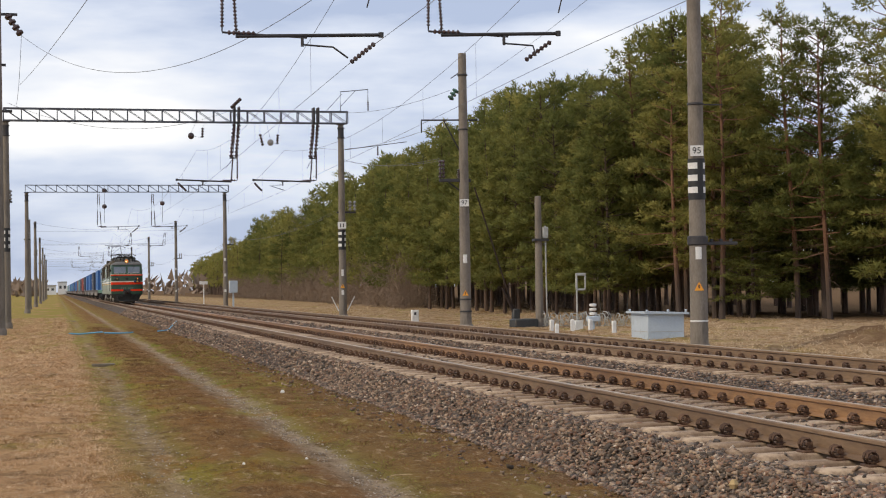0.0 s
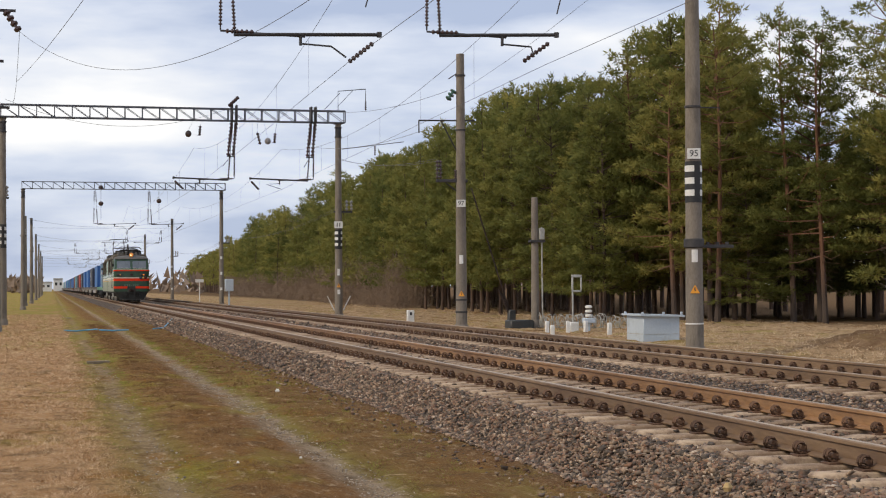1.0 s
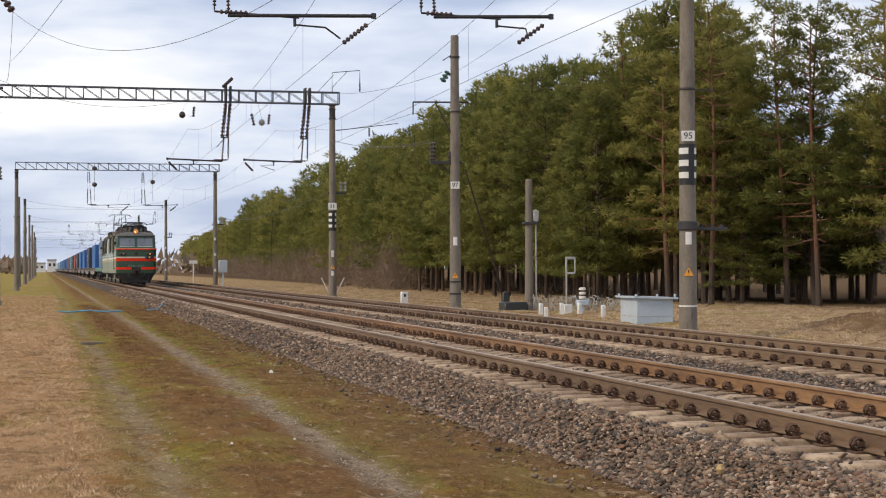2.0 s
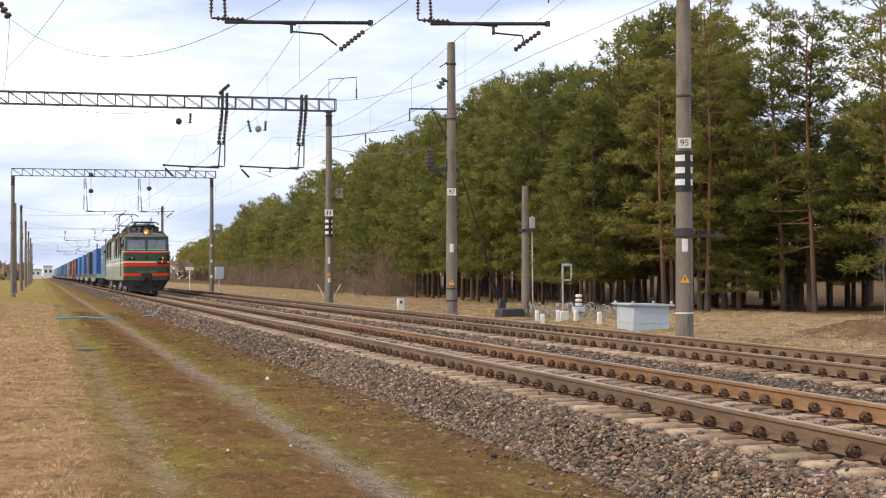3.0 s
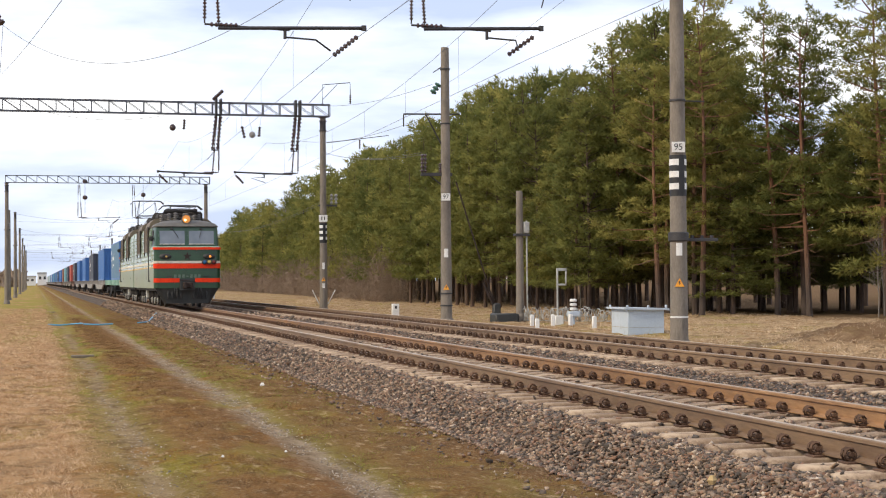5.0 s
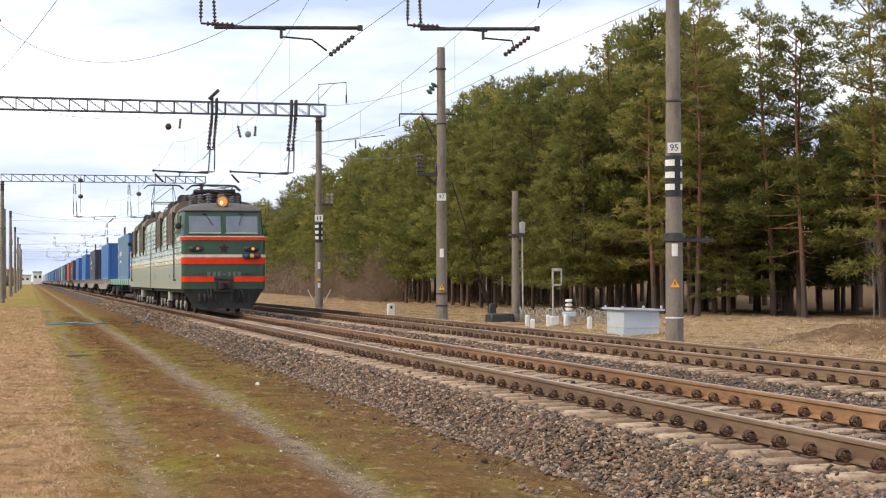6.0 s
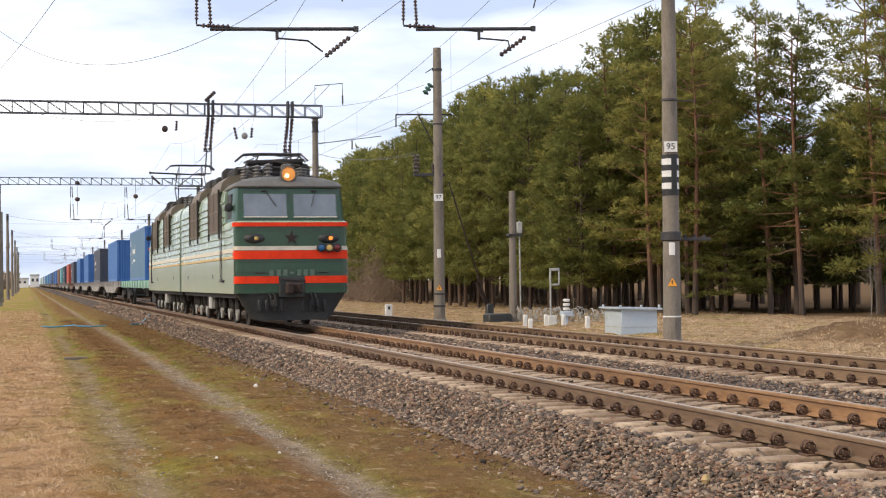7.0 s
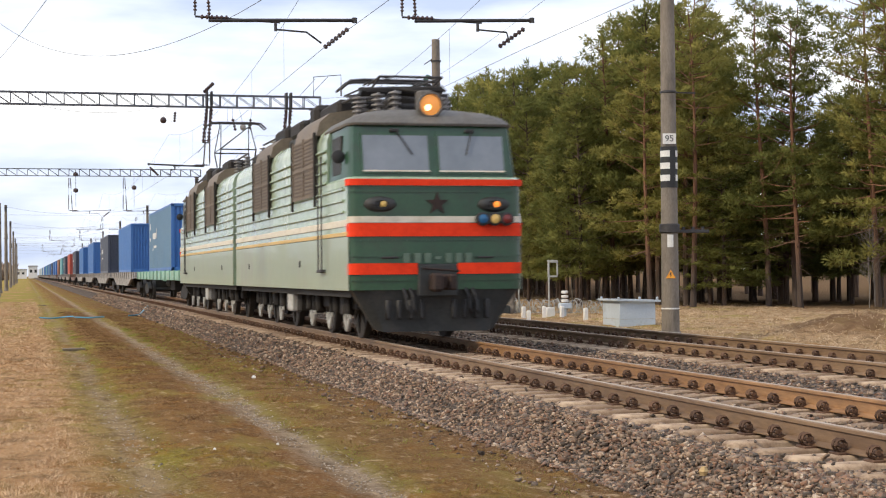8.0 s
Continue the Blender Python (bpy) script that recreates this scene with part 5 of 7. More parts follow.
    if not flip:
        for x, m in ((0.80, M_BLUELENS), (1.02, M_YLENS), (1.24, M_REDLENS)):
            sg = Shape()
            sg.lathe((x, Y(0.02), 2.16), (0, -1, 0), [(0, 0.12), (0.16, 0.12), (0.17, 0.09), (0.13, 0.08)], 16)
            h = P("signal_lamp", sg, M_BLACK, "round tail-signal lamp")
            ln = Shape()
            ln.lathe((x, Y(-0.1), 2.16), (0, -1, 0), [(0, 0.095), (0.05, 0.08), (0.07, 0.02)], 16)
            part("lens", ln, m, h)
    star = Shape()
    pts = []
    for i in range(10):
        r = 0.21 if i % 2 == 0 else 0.085
        a = math.pi / 2 + math.pi * i / 5
        pts.append((math.cos(a) * r, 2.43 + math.sin(a) * r))
    star.prism(pts, "y", *sorted((Y(-0.03), Y(0.01))))
    P("star", star, M_COUPLER, "dull red five-pointed star")
    for i, x in enumerate((-0.56, -0.36, -0.18, 0.0, 0.2, 0.38, 0.56)):
        bars = Shape()
        bars.box(x - 0.055, x + 0.055, *sorted((Y(-0.025), Y(0.01))), (1.46 if i == 3 else 1.40), (1.51 if i == 3 else 1.57))
        P("raised_character", bars, M_RAISED, "raised grey-green character")
    hs = Shape()
    hs.rod((-1.0, Y(-0.05), 1.49), (-0.72, Y(-0.05), 1.49), 0.02, n=6)
    hs.rod((0.72, Y(-0.05), 1.49), (1.0, Y(-0.05), 1.49), 0.02, n=6)
    P("handrail", hs, M_STEEL)

    # searchlight on the roof
    hl = Shape()
    f = -1 if not flip else 1
    hl.lathe((0, Y(0.95), 4.2), (0, f, 0), [(0, 0.12), (0.25, 0.2), (0.52, 0.235), (0.56, 0.235), (0.57, 0.2), (0.5, 0.18)], 22)
    h = P("searchlight", hl, M_ROOF, "round grey searchlight on the cab roof")
    if not flip:
        g = Shape()
        g.lathe((0, Y(0.46), 4.2), (0, f, 0), [(0, 0.19), (0.04, 0.185), (0.06, 0.12), (0.065, 0.01)], 22)
        part("lens", g, M_LAMP, h, "glowing warm lens")
        g = Shape()
        g.lathe((-0.05, Y(0.405), 4.15), (0, f, 0), [(0, 0.06), (0.02, 0.05), (0.03, 0.01)], 14)
        part("bulb", g, M_LAMPCORE, h)
    fin = Shape()
    ybox(fin, -0.12, 0.12, 0.75, 1.1, 4.1, 4.5, 0.03)
    P("lamp_bracket", fin, M_ROOF)

    # plough and coupler
    pw = Shape()
    pw.loft([[(-1.5, Y(0.12), 0.93), (-1.2, Y(0.02), 0.93), (1.2, Y(0.02), 0.93), (1.5, Y(0.12), 0.93), (1.5, Y(0.5), 0.93), (-1.5, Y(0.5), 0.93)],
             [(-1.4, Y(0.15), 0.78), (-1.15, Y(0.05), 0.78), (1.15, Y(0.05), 0.78), (1.4, Y(0.15), 0.78), (1.4, Y(0.45), 0.78), (-1.4, Y(0.45), 0.78)],
             [(-1.08, Y(0.25), 0.24), (-0.95, Y(0.1), 0.2), (0.95, Y(0.1), 0.2), (1.08, Y(0.25), 0.24), (1.08, Y(0.35), 0.24), (-1.08, Y(0.35), 0.24)]])
    plough = P("plough", pw, M_PLOW, "dark grey slotted plough under the cab")
    for x in (-0.88, -0.68, -0.48, -0.28, 0.30, 0.5, 0.7, 0.9):
        sl = Shape()
        yy = 0.05
        sl.box(x - 0.045, x + 0.045, *sorted((Y(0.01), Y(0.12))), 0.42, 0.76, 0.02)
        part("slot", sl, M_BLACK, plough)
    cp = Shape()
    cp.box(-0.36, 0.36, *sorted((Y(-0.03), Y(0.3))), 0.8, 1.38, 0.03)
    bk = P("coupler_pocket", cp, M_PLOW)
    ck = Shape()
    ck.box(-0.15, 0.15, *sorted((Y(-0.42), Y(0.1))), 0.93, 1.2, 0.04)
    ck.box(-0.24, -0.05, *sorted((Y(-0.62), Y(-0.3))), 0.9, 1.22, 0.05)
    ck.box(0.08, 0.22, *sorted((Y(-0.52), Y(-0.3))), 0.92, 1.2, 0.05)
    ck.rod((-0.3, Y(-0.15), 1.3), (0.35, Y(-0.15), 1.25), 0.02, n=6)
    P("coupler", ck, M_COUPLER, "rust-brown automatic coupler")
    for x in (-0.62, 0.62, -0.5, 0.5):
        ho = Shape()
        ho.tube([(x, Y(-0.02), 0.95), (x + 0.02, Y(-0.12), 0.8), (x + 0.05, Y(-0.13), 0.6), (x + 0.09, Y(-0.08), 0.52)], 0.028)
        P("brake_hose", ho, M_BLACK)

    # louvres with frames and slats, and the raised roof over them
    for a, b in ((3.2, 5.7), (9.2, 11.6)):
        for s in (-1, 1):
            lv = Shape()
            ybox(lv, s * 1.54, s * 1.60, a, b, 2.72, 3.88, 0.012)
            lo = P("louvre", lv, M_LOUVRE, "brown ventilation louvre")
            bar = Shape()
            ybox(bar, s * 1.6, s * 1.622, a, b, 3.26, 3.32)
            for yy in (a, (a + b) / 2, b):
                ybox(bar, s * 1.6, s * 1.622, yy - 0.04, yy + 0.04, 2.7, 3.9)
            ybox(bar, s * 1.6, s * 1.622, a, b, 2.7, 2.75)
            part("frame", bar, M_LOUVRE, lo)
            slat = Shape()
            for k in range(15):
                z = 2.78 + k * 0.073
                ybox(slat, s * 1.59, s * 1.612, a + 0.05, b - 0.05, z, z + 0.03)
            part("slats", slat, M_SLAT, lo)
            for yy in (a - 0.09, b + 0.09):
                pipe = Shape().rod((s * 1.615, Y(yy), 2.5), (s * 1.615, Y(yy), 3.92), 0.03, n=6)
                P("drain_pipe", pipe, M_UNDER, "dark rain pipe beside a louvre")
        hump = Shape()
        hs2 = [(1.57, 3.86), (1.5, 4.12), (1.3, 4.3), (0.8, 4.38), (-0.8, 4.38), (-1.3, 4.3), (-1.5, 4.12), (-1.57, 3.86)]
        hump.prism(hs2, "y", Y(a - 0.05), Y(b + 0.05))
        P("roof_hatch", hump, M_LOUVRE, "brown raised roof hatch")
    for a, b, h in ((6.2, 8.8, 4.42), (12.0, 14.9, 4.36), (5.75, 9.1, 4.25)):
        bx = Shape()
        w = 0.75 if h > 4.3 else 1.15
        ybox(bx, -w, w, a, b, 4.05, h, 0.08)
        P("roof_box", bx, M_ROOF if h > 4.4 else M_PLOW)
    for x, y, h in ((-0.8, 2.5, 0.42), (0.8, 2.5, 0.42), (-0.8, 4.6, 0.42), (0.8, 4.6, 0.42), (-0.35, 1.8, 0.36), (-0.95, 1.9, 0.32), (0.45, 1.9, 0.3),
                    (-1.0, 6.5, 0.35), (-1.0, 8.4, 0.35), (-1.0, 12.2, 0.4), (-1.0, 14.2, 0.4)):
        ins = Shape()
        insulator_string(ins, (x, Y(y), 4.08), (x, Y(y), 4.1 + h), 5, 0.11, 12)
        P("roof_insulator", ins, M_ROOFINS, "grimy grey ribbed roof insulator")
    bus = Shape()
    for x in (-1.0, -0.62):
        bus.tube([(x, Y(1.9), 4.5), (x, Y(5), 4.56), (x, Y(9), 4.52), (x, Y(14.2), 4.55)], 0.025)
    bus.tube([(-0.95, Y(1.9), 4.44), (-0.35, Y(1.8), 4.5), (0.45, Y(1.9), 4.42)], 0.02)
    for y in (7.0, 8.0, 12.6, 13.6):
        bus.rod((-0.6, Y(y), 4.35), (0.6, Y(y), 4.62), 0.06, n=8)
    P("busbar", bus, M_STEEL)
    for x0, x1, ya, yb, z0, z1 in ((-0.5, 0.35, 1.5, 2.0, 4.1, 4.34), (0.2, 0.95, 5.9, 6.5, 4.2, 4.62), (-1.15, -0.5, 9.6, 11.2, 4.3, 4.62),
                                   (-1.1, -0.3, 3.4, 5.4, 4.3, 4.6), (-0.2, 1.0, 2.7, 5.2, 4.1, 4.66), (-1.2, 0.2, 5.4, 6.0, 4.2, 4.7),
                                   (-0.7, 0.7, 13.0, 14.6, 4.2, 4.6), (-1.2, -0.6, 7.2, 8.6, 4.2, 4.55)):
        cab2 = Shape()
        ybox(cab2, x0, x1, ya, yb, z0, z1, 0.1)
        P("roof_gear", cab2, M_UNDER, "dark roof equipment case")
    for x, y, h in ((-1.05, 1.62, 0.36), (-0.72, 1.5, 0.42), (-0.42, 1.42, 0.46), (0.5, 1.5, 0.36)):
        ins = Shape()
        insulator_string(ins, (x, Y(y), 4.06), (x, Y(y), 4.1 + h), 5, 0.12, 12)
        P("roof_insulator", ins, M_ROOFINS)
    reel = Shape()
    reel.rod((-0.9, Y(2.3), 4.62), (0.7, Y(2.3), 4.68), 0.09, n=10)
    reel.tube([(-1.05, Y(1.62), 4.46), (-0.9, Y(2.2), 4.62), (-0.3, Y(2.4), 4.72), (0.5, Y(1.5), 4.5)], 0.03)
    P("roof_conductor", reel, M_UNDER)

    # pantograph: folded over the leading cab, raised on the rear section
    up_z = 6.40 if flip else 4.98
    pg = Shape()
    c = 3.6
    base = 4.56
    for x in (-0.62, 0.62):
        ybox(pg, x - 0.04, x + 0.04, 2.4, 4.8, base, base + 0.07)
    for y in (2.45, 4.75):
        ybox(pg, -0.85, 0.85, y - 0.04, y + 0.04, base, base + 0.07)
    P("pantograph_base", pg, M_STEEL)
    pa = Shape()
    mid = (base + up_z) / 2 + (0.1 if not flip else -0.05)
    reach = 1.7 if not flip else 0.95
    for x in (-0.55, 0.55):
        for s in (-1, 1):
            pa.rod((x, Y(c + 0.12 * s), base + 0.06), (x * 1.08, Y(c + reach * s), mid), 0.024, n=6)
            pa.rod((x * 1.08, Y(c + reach * s), mid), (x * 0.9, Y(c + 0.18 * s), up_z - 0.1), 0.018, n=6)
    for s in (-1, 1):
        pa.rod((-0.6, Y(c + reach * s), mid), (0.6, Y(c + reach * s), mid), 0.024, n=6)
        pa.rod((-0.6, Y(c + reach * s), mid), (0.5, Y(c + 0.18 * s), up_z - 0.1), 0.014, n=5)
    P("pantograph_frame", pa, M_STEEL)
    hd = Shape()
    for s in (-1, 1):
        hd.tube([(-1.05, Y(c + 0.22 * s), up_z - 0.2), (-0.85, Y(c + 0.22 * s), up_z - 0.02), (-0.6, Y(c + 0.22 * s), up_z),
                 (0.6, Y(c + 0.22 * s), up_z), (0.85, Y(c + 0.22 * s), up_z - 0.02), (1.05, Y(c + 0.22 * s), up_z - 0.2)], 0.03)
    hd.rod((-0.5, Y(c - 0.22), up_z - 0.05), (-0.5, Y(c + 0.22), up_z - 0.05), 0.02, n=6)
    hd.rod((0.5, Y(c - 0.22), up_z - 0.05), (0.5, Y(c + 0.22), up_z - 0.05), 0.02, n=6)
    P("pantograph_head", hd, M_STEEL)

    # running gear
    fr = Shape()
    for a, b in ((1.5, 6.6), (9.0, 14.1)):
        for s in (-1, 1):
            ybox(fr, s * 0.98, s * 1.14, a, b, 0.55, 0.8, 0.04)
            for yc in (a + 1.05, b - 1.05):
                ybox(fr, s * 1.0, s * 1.22, yc - 0.2, yc + 0.2, 0.42, 0.82, 0.05)
                for q in (-0.55, 0.55):
                    fr.rod((s * 1.2, Y(yc + q), 0.5), (s * 1.2, Y(yc + q), 0.92), 0.09, n=10)
    P("bogie_frame", fr, M_UNDER, "grimy bogie frame")
    tk = Shape()
    ybox(tk, -1.3, 1.3, 6.9, 8.7, 0.4, 0.95, 0.05)
    P("underfloor_box", tk, M_UNDER)
    sole = Shape()
    ybox(sole, -1.45, 1.45, 0.5, L - 0.2, 0.8, 0.95)
    P("underframe", sole, M_UNDER)
    for s in (-1, 1):
        gb = Shape()
        ybox(gb, s * 1.25, s * 1.42, 7.15, 7.75, 0.42, 0.9, 0.03)
        P("battery_box", gb, M_GREYBOX, "light grey equipment box")
        for yc in (1.75, 3.5, 5.4, 9.6, 11.4, 13.0):
            sd = Shape()
            for w in (-1, 1):
                sd.prism([(Y(yc + w * 0.02), 0.16), (Y(yc + w * 0.1), 0.18), (Y(yc + w * 0.27), 0.40), (Y(yc + w * 0.2), 0.48), (Y(yc + w * 0.03), 0.28)],
                         "x", *sorted((s * 1.24, s * 1.29)))
            P("sand_shoe", sd, M_GREYBOX, "pale forked sand shoe by a wheel")
            P("sand_pipe", Shape().rod((s * 1.24, Y(yc), 0.36), (s * 1.24, Y(yc + 0.05), 0.92), 0.035, n=6), M_UNDER)
    hole = Shape()
    for s in (-1, 1):
        for yc in (5.2, 12.9):
            ybox(hole, s * 1.562, s * 1.573, yc - 0.09, yc + 0.09, 1.35, 1.48, 0.01)
    P("socket", hole, M_BLACK)
    return [bogie_axle(loco, Y(y)) for y in (2.55, 5.55, 10.05, 13.05)]


LOCO = thing("electric_locomotive", "two-section dark and pale green electric locomotive with red front stripes", "locomotive")
AXLES = loco_section(LOCO, 0.0, False) + loco_section(LOCO, 16.15, True)
_gap = Shape().box(-1.12, 1.12, 15.40, 16.20, 0.95, 3.95, 0.0)
part("gangway", _gap, M_BLACK, LOCO, "black gangway bellows between the sections")

WAGON_L, TRAIN_BACK = 26.25, 32.3
CONT = {"slate": ((0.085, 0.17, 0.27), (0.11, 0.21, 0.33)), "blue": ((0.035, 0.125, 0.36), (0.05, 0.16, 0.43)),
        "navy": ((0.035, 0.045, 0.075), (0.06, 0.07, 0.10)), "red": ((0.34, 0.055, 0.035), (0.42, 0.08, 0.05)),
        "teal": ((0.12, 0.30, 0.34), (0.16, 0.36, 0.40)), "brown": ((0.22, 0.10, 0.06), (0.28, 0.13, 0.08)),
        "white": ((0.55, 0.57, 0.56), (0.66, 0.68, 0.67))}
CONT_M = {k: surface("container_" + k, a, b, 12, 0.8, 0.42, 0, 0.03, dirt=tuple(v * 0.75 for v in a), dirt_at=0.66) for k, (a, b) in CONT.items()}
ORDER = ["blue", "blue", "navy", "blue", "blue", "navy", "red", "navy", "teal", "brown", "blue", "blue", "navy", "blue", "slate", "blue", "teal",
         "blue", "blue", "white", "blue", "teal", "white", "white", "teal", "white", "white", "white"]


def flat_wagon(material, label, deep):
    """A long container flat, 25.6 m over the couplers, on two bogies."""
    w = thing("flat_wagon", label, "flat wagon", "train of flat wagons")
    sill = Shape()
    for s in (-1, 1):
        a, b = sorted((s * 1.28, s * 1.40))
        if deep:
            sill.prism([(0.5, 1.38), (25.1, 1.38), (25.1, 1.06), (21.5, 1.0), (18.6, 0.62), (7.0, 0.62), (4.1, 1.0), (0.5, 1.06)], "x", a, b)
        else:
            sill.box(a, b, 0.5, 25.1, 1.0, 1.38, 0.02)
    part("side_sill", sill, material, w)
    dk = Shape()
    for k in range(13):
        dk.box(-1.28, 1.28, 0.55 + k * 2.03, 0.85 + k * 2.03, 1.15, 1.36, 0.01)
    dk.box(-0.3, 0.3, 0.2, 25.4, 0.9, 1.3, 0.02)
    part("cross_members", dk, material, w)
    post = part("stanchion", Shape().box(1.40, 1.45, -0.05, 0.05, 1.02, 1.4), material, w)
    post.matrix_basis = pose(0, 1.25, 0)
    for k in range(1, 24):
        q = k % 12
        again(post, pose(0, 1.25 + q * 2.1, 0) if k < 12 else pose(0, 1.25 + q * 2.1, 0, 0, 0, 180), w)
    cp = Shape()
    cp.box(-0.15, 0.15, -0.25, 0.4, 0.92, 1.2, 0.03)
    cp.box(-0.15, 0.15, 25.2, 25.85, 0.92, 1.2, 0.03)
    part("coupler", cp, M_COUPLER, w)
    ax = []
    for c in (2.9, 22.7):
        bf = Shape()
        for s in (-1, 1):
            a, b = sorted((s * 0.92, s * 1.08))
            bf.prism([(c - 1.3, 0.55), (c - 0.95, 0.7), (c - 0.4, 0.85), (c + 0.4, 0.85), (c + 0.95, 0.7), (c + 1.3, 0.55), (c + 1.1, 0.38), (c + 0.5, 0.28),
                      (c - 0.5, 0.28), (c - 1.1, 0.38)], "x", a, b)
        bf.box(-0.9, 0.9, c - 0.2, c + 0.2, 0.6, 1.0, 0.03)
        part("bogie", bf, M_UNDER, w, "grimy cast bogie")
        for y in (c - 0.925, c + 0.925):
            ax.append(bogie_axle(w, y, 0.475))
    bb = Shape()
    bb.box(-0.9, 0.9, 9, 11, 0.55, 1.0, 0.04)
    part("brake_box", bb, M_UNDER, w)
    part("air_tank", Shape().rod((-0.6, 13, 0.85), (-0.6, 15, 0.85), 0.18, n=12), M_UNDER, w)
    return w, ax


def container(colour, label, ends=None):
    """A 40-foot box with corrugated walls, corner posts, castings and door bars at one end."""
    c = thing("shipping_container", label, "container", "containers on the train")
    L, H, W = 12.19, 2.75, 1.219
    m = CONT_M[colour]
    wall = Shape()
    n = 44
    for s in (-1, 1):
        ring = []
        for i in range(n):
            y0 = 0.12 + (L - 0.24) * i / n
            y1 = 0.12 + (L - 0.24) * (i + 0.5) / n
            d = (L - 0.24) / n * 0.12
            ring += [(s * (W - 0.035), y0), (s * (W - 0.035), y1 - d), (s * W * 0.998, y1 + d), (s * W * 0.998, y0 + (L - 0.24) / n - d)]
        poly = [(s * (W - 0.08), 0.12)] + ring + [(s * (W - 0.08), L - 0.12)]
        wall.prism(poly, "z", 0.14, H - 0.1)
    part("side_wall", wall, CONT_M["slate"] if colour == "blue" and ends else m, c, "corrugated steel side")
    fr = Shape()
    for s in (-1, 1):
        for y in (0, L):
            a, b = sorted((s * W, s * (W - 0.14)))
            fr.box(a, b, *sorted((y, y + (0.14 if y == 0 else -0.14))), 0.0, H, 0.01)
        a, b = sorted((s * W, s * (W - 0.1)))
        fr.box(a, b, 0.1, L - 0.1, 0.0, 0.15, 0.01)
        fr.box(a, b, 0.1, L - 0.1, H - 0.1, H - 0.01, 0.01)
    for y in (0.0, L - 0.1):
        fr.box(-W, W, y, y + 0.1, 0.0, 0.15, 0.01)
        fr.box(-W, W, y, y + 0.1, H - 0.12, H, 0.01)
    part("frame", fr, m, c)
    en = Shape()
    k = 14
    poly = [(-W + 0.1, 0.12)]
    for i in range(k):
        x0 = -W + 0.1 + (2 * W - 0.2) * i / k
        st = (2 * W - 0.2) / k
        poly += [(x0, 0.03), (x0 + st * 0.4, 0.03), (x0 + st * 0.55, 0.07), (x0 + st * 0.9, 0.07)]
    poly += [(W - 0.1, 0.03), (W - 0.1, 0.12)]
    en.prism(poly, "z", 0.14, H - 0.1)
    part("end_wall", en, m, c)
    rf = Shape().box(-W + 0.05, W - 0.05, 0.05, L - 0.05, H - 0.06, H - 0.02, 0.01)
    part("roof", rf, m, c)
    dr = Shape()
    for s in (-1, 1):
        a, b = sorted((s * 0.02, s * (W - 0.12)))
        dr.box(a, b, L - 0.08, L - 0.03, 0.16, H - 0.14, 0.01)
    door = part("door", dr, m, c)
    lk = Shape()
    for x in (-0.85, -0.35, 0.35, 0.85):
        lk.rod((x, L - 0.01, 0.2), (x, L - 0.01, H - 0.18), 0.02, n=6)
    part("lock_bar", lk, M_GREYBOX, door)
    return c


def markings(c):
    """White lettering, too small to read, as plain bars on the flank."""
    sh = Shape()
    x0, x1 = -1.232, -1.221
    for y, z, w, h in ((9.4, 1.62, 0.5, 0.26), (8.7, 1.62, 0.45, 0.3), (7.9, 1.62, 0.6, 0.26), (8.9, 1.12, 0.5, 0.12), (8.1, 1.12, 0.9, 0.12), (9.6, 1.0, 0.2, 0.12),
                       (11.2, 2.1, 0.35, 0.3), (11.2, 1.5, 0.3, 0.16), (7.6, 1.75, 0.16, 0.4)):
        sh.box(x0, x1, y - w / 2, y + w / 2, z - h / 2, z + h / 2)
    part("marking", sh, M_WHITE, c, "white markings")


WAGONS, BOXES = [], []


def build_wagons():
    kinds = {}
    for i, col in enumerate(ORDER):
        mat = M_WAGON_GREEN if i == 0 else (M_WAGON_BROWN if i in (5, 9, 13) else M_WAGON_GREY)
        if mat.name not in kinds:
            lab = {"wagon_mint_green": "mint green container flat wagon on dark bogies", "wagon_dirty_grey": "dirty grey deep-sided container flat wagon",
                   "wagon_rust_brown": "rust-brown container flat wagon"}[mat.name]
            w, ax = flat_wagon(mat, lab, i > 0)
            kinds[mat.name] = w
            wheels = ax
        else:
            w = copy_thing(kinds[mat.name], pose(0, 0, 0))
            wheels = [o for o in w.children if o.name.startswith("wheelset")]
        WAGONS.append((w, TRAIN_BACK + i * WAGON_L, wheels if i < 3 else []))
    made = {}
    for i, col in enumerate(ORDER):
        key = (col, i == 0)
        lab = col + " corrugated steel shipping container on a flat wagon"
        if key not in made:
            c = container(col, lab, ends=(i == 0))
            made[key] = c
            if i in (0, 2):
                markings(c)
        else:
            c = copy_thing(made[key], pose(0, 0, 0))
        BOXES.append((c, TRAIN_BACK + i * WAGON_L + 6.9))


build_wagons()


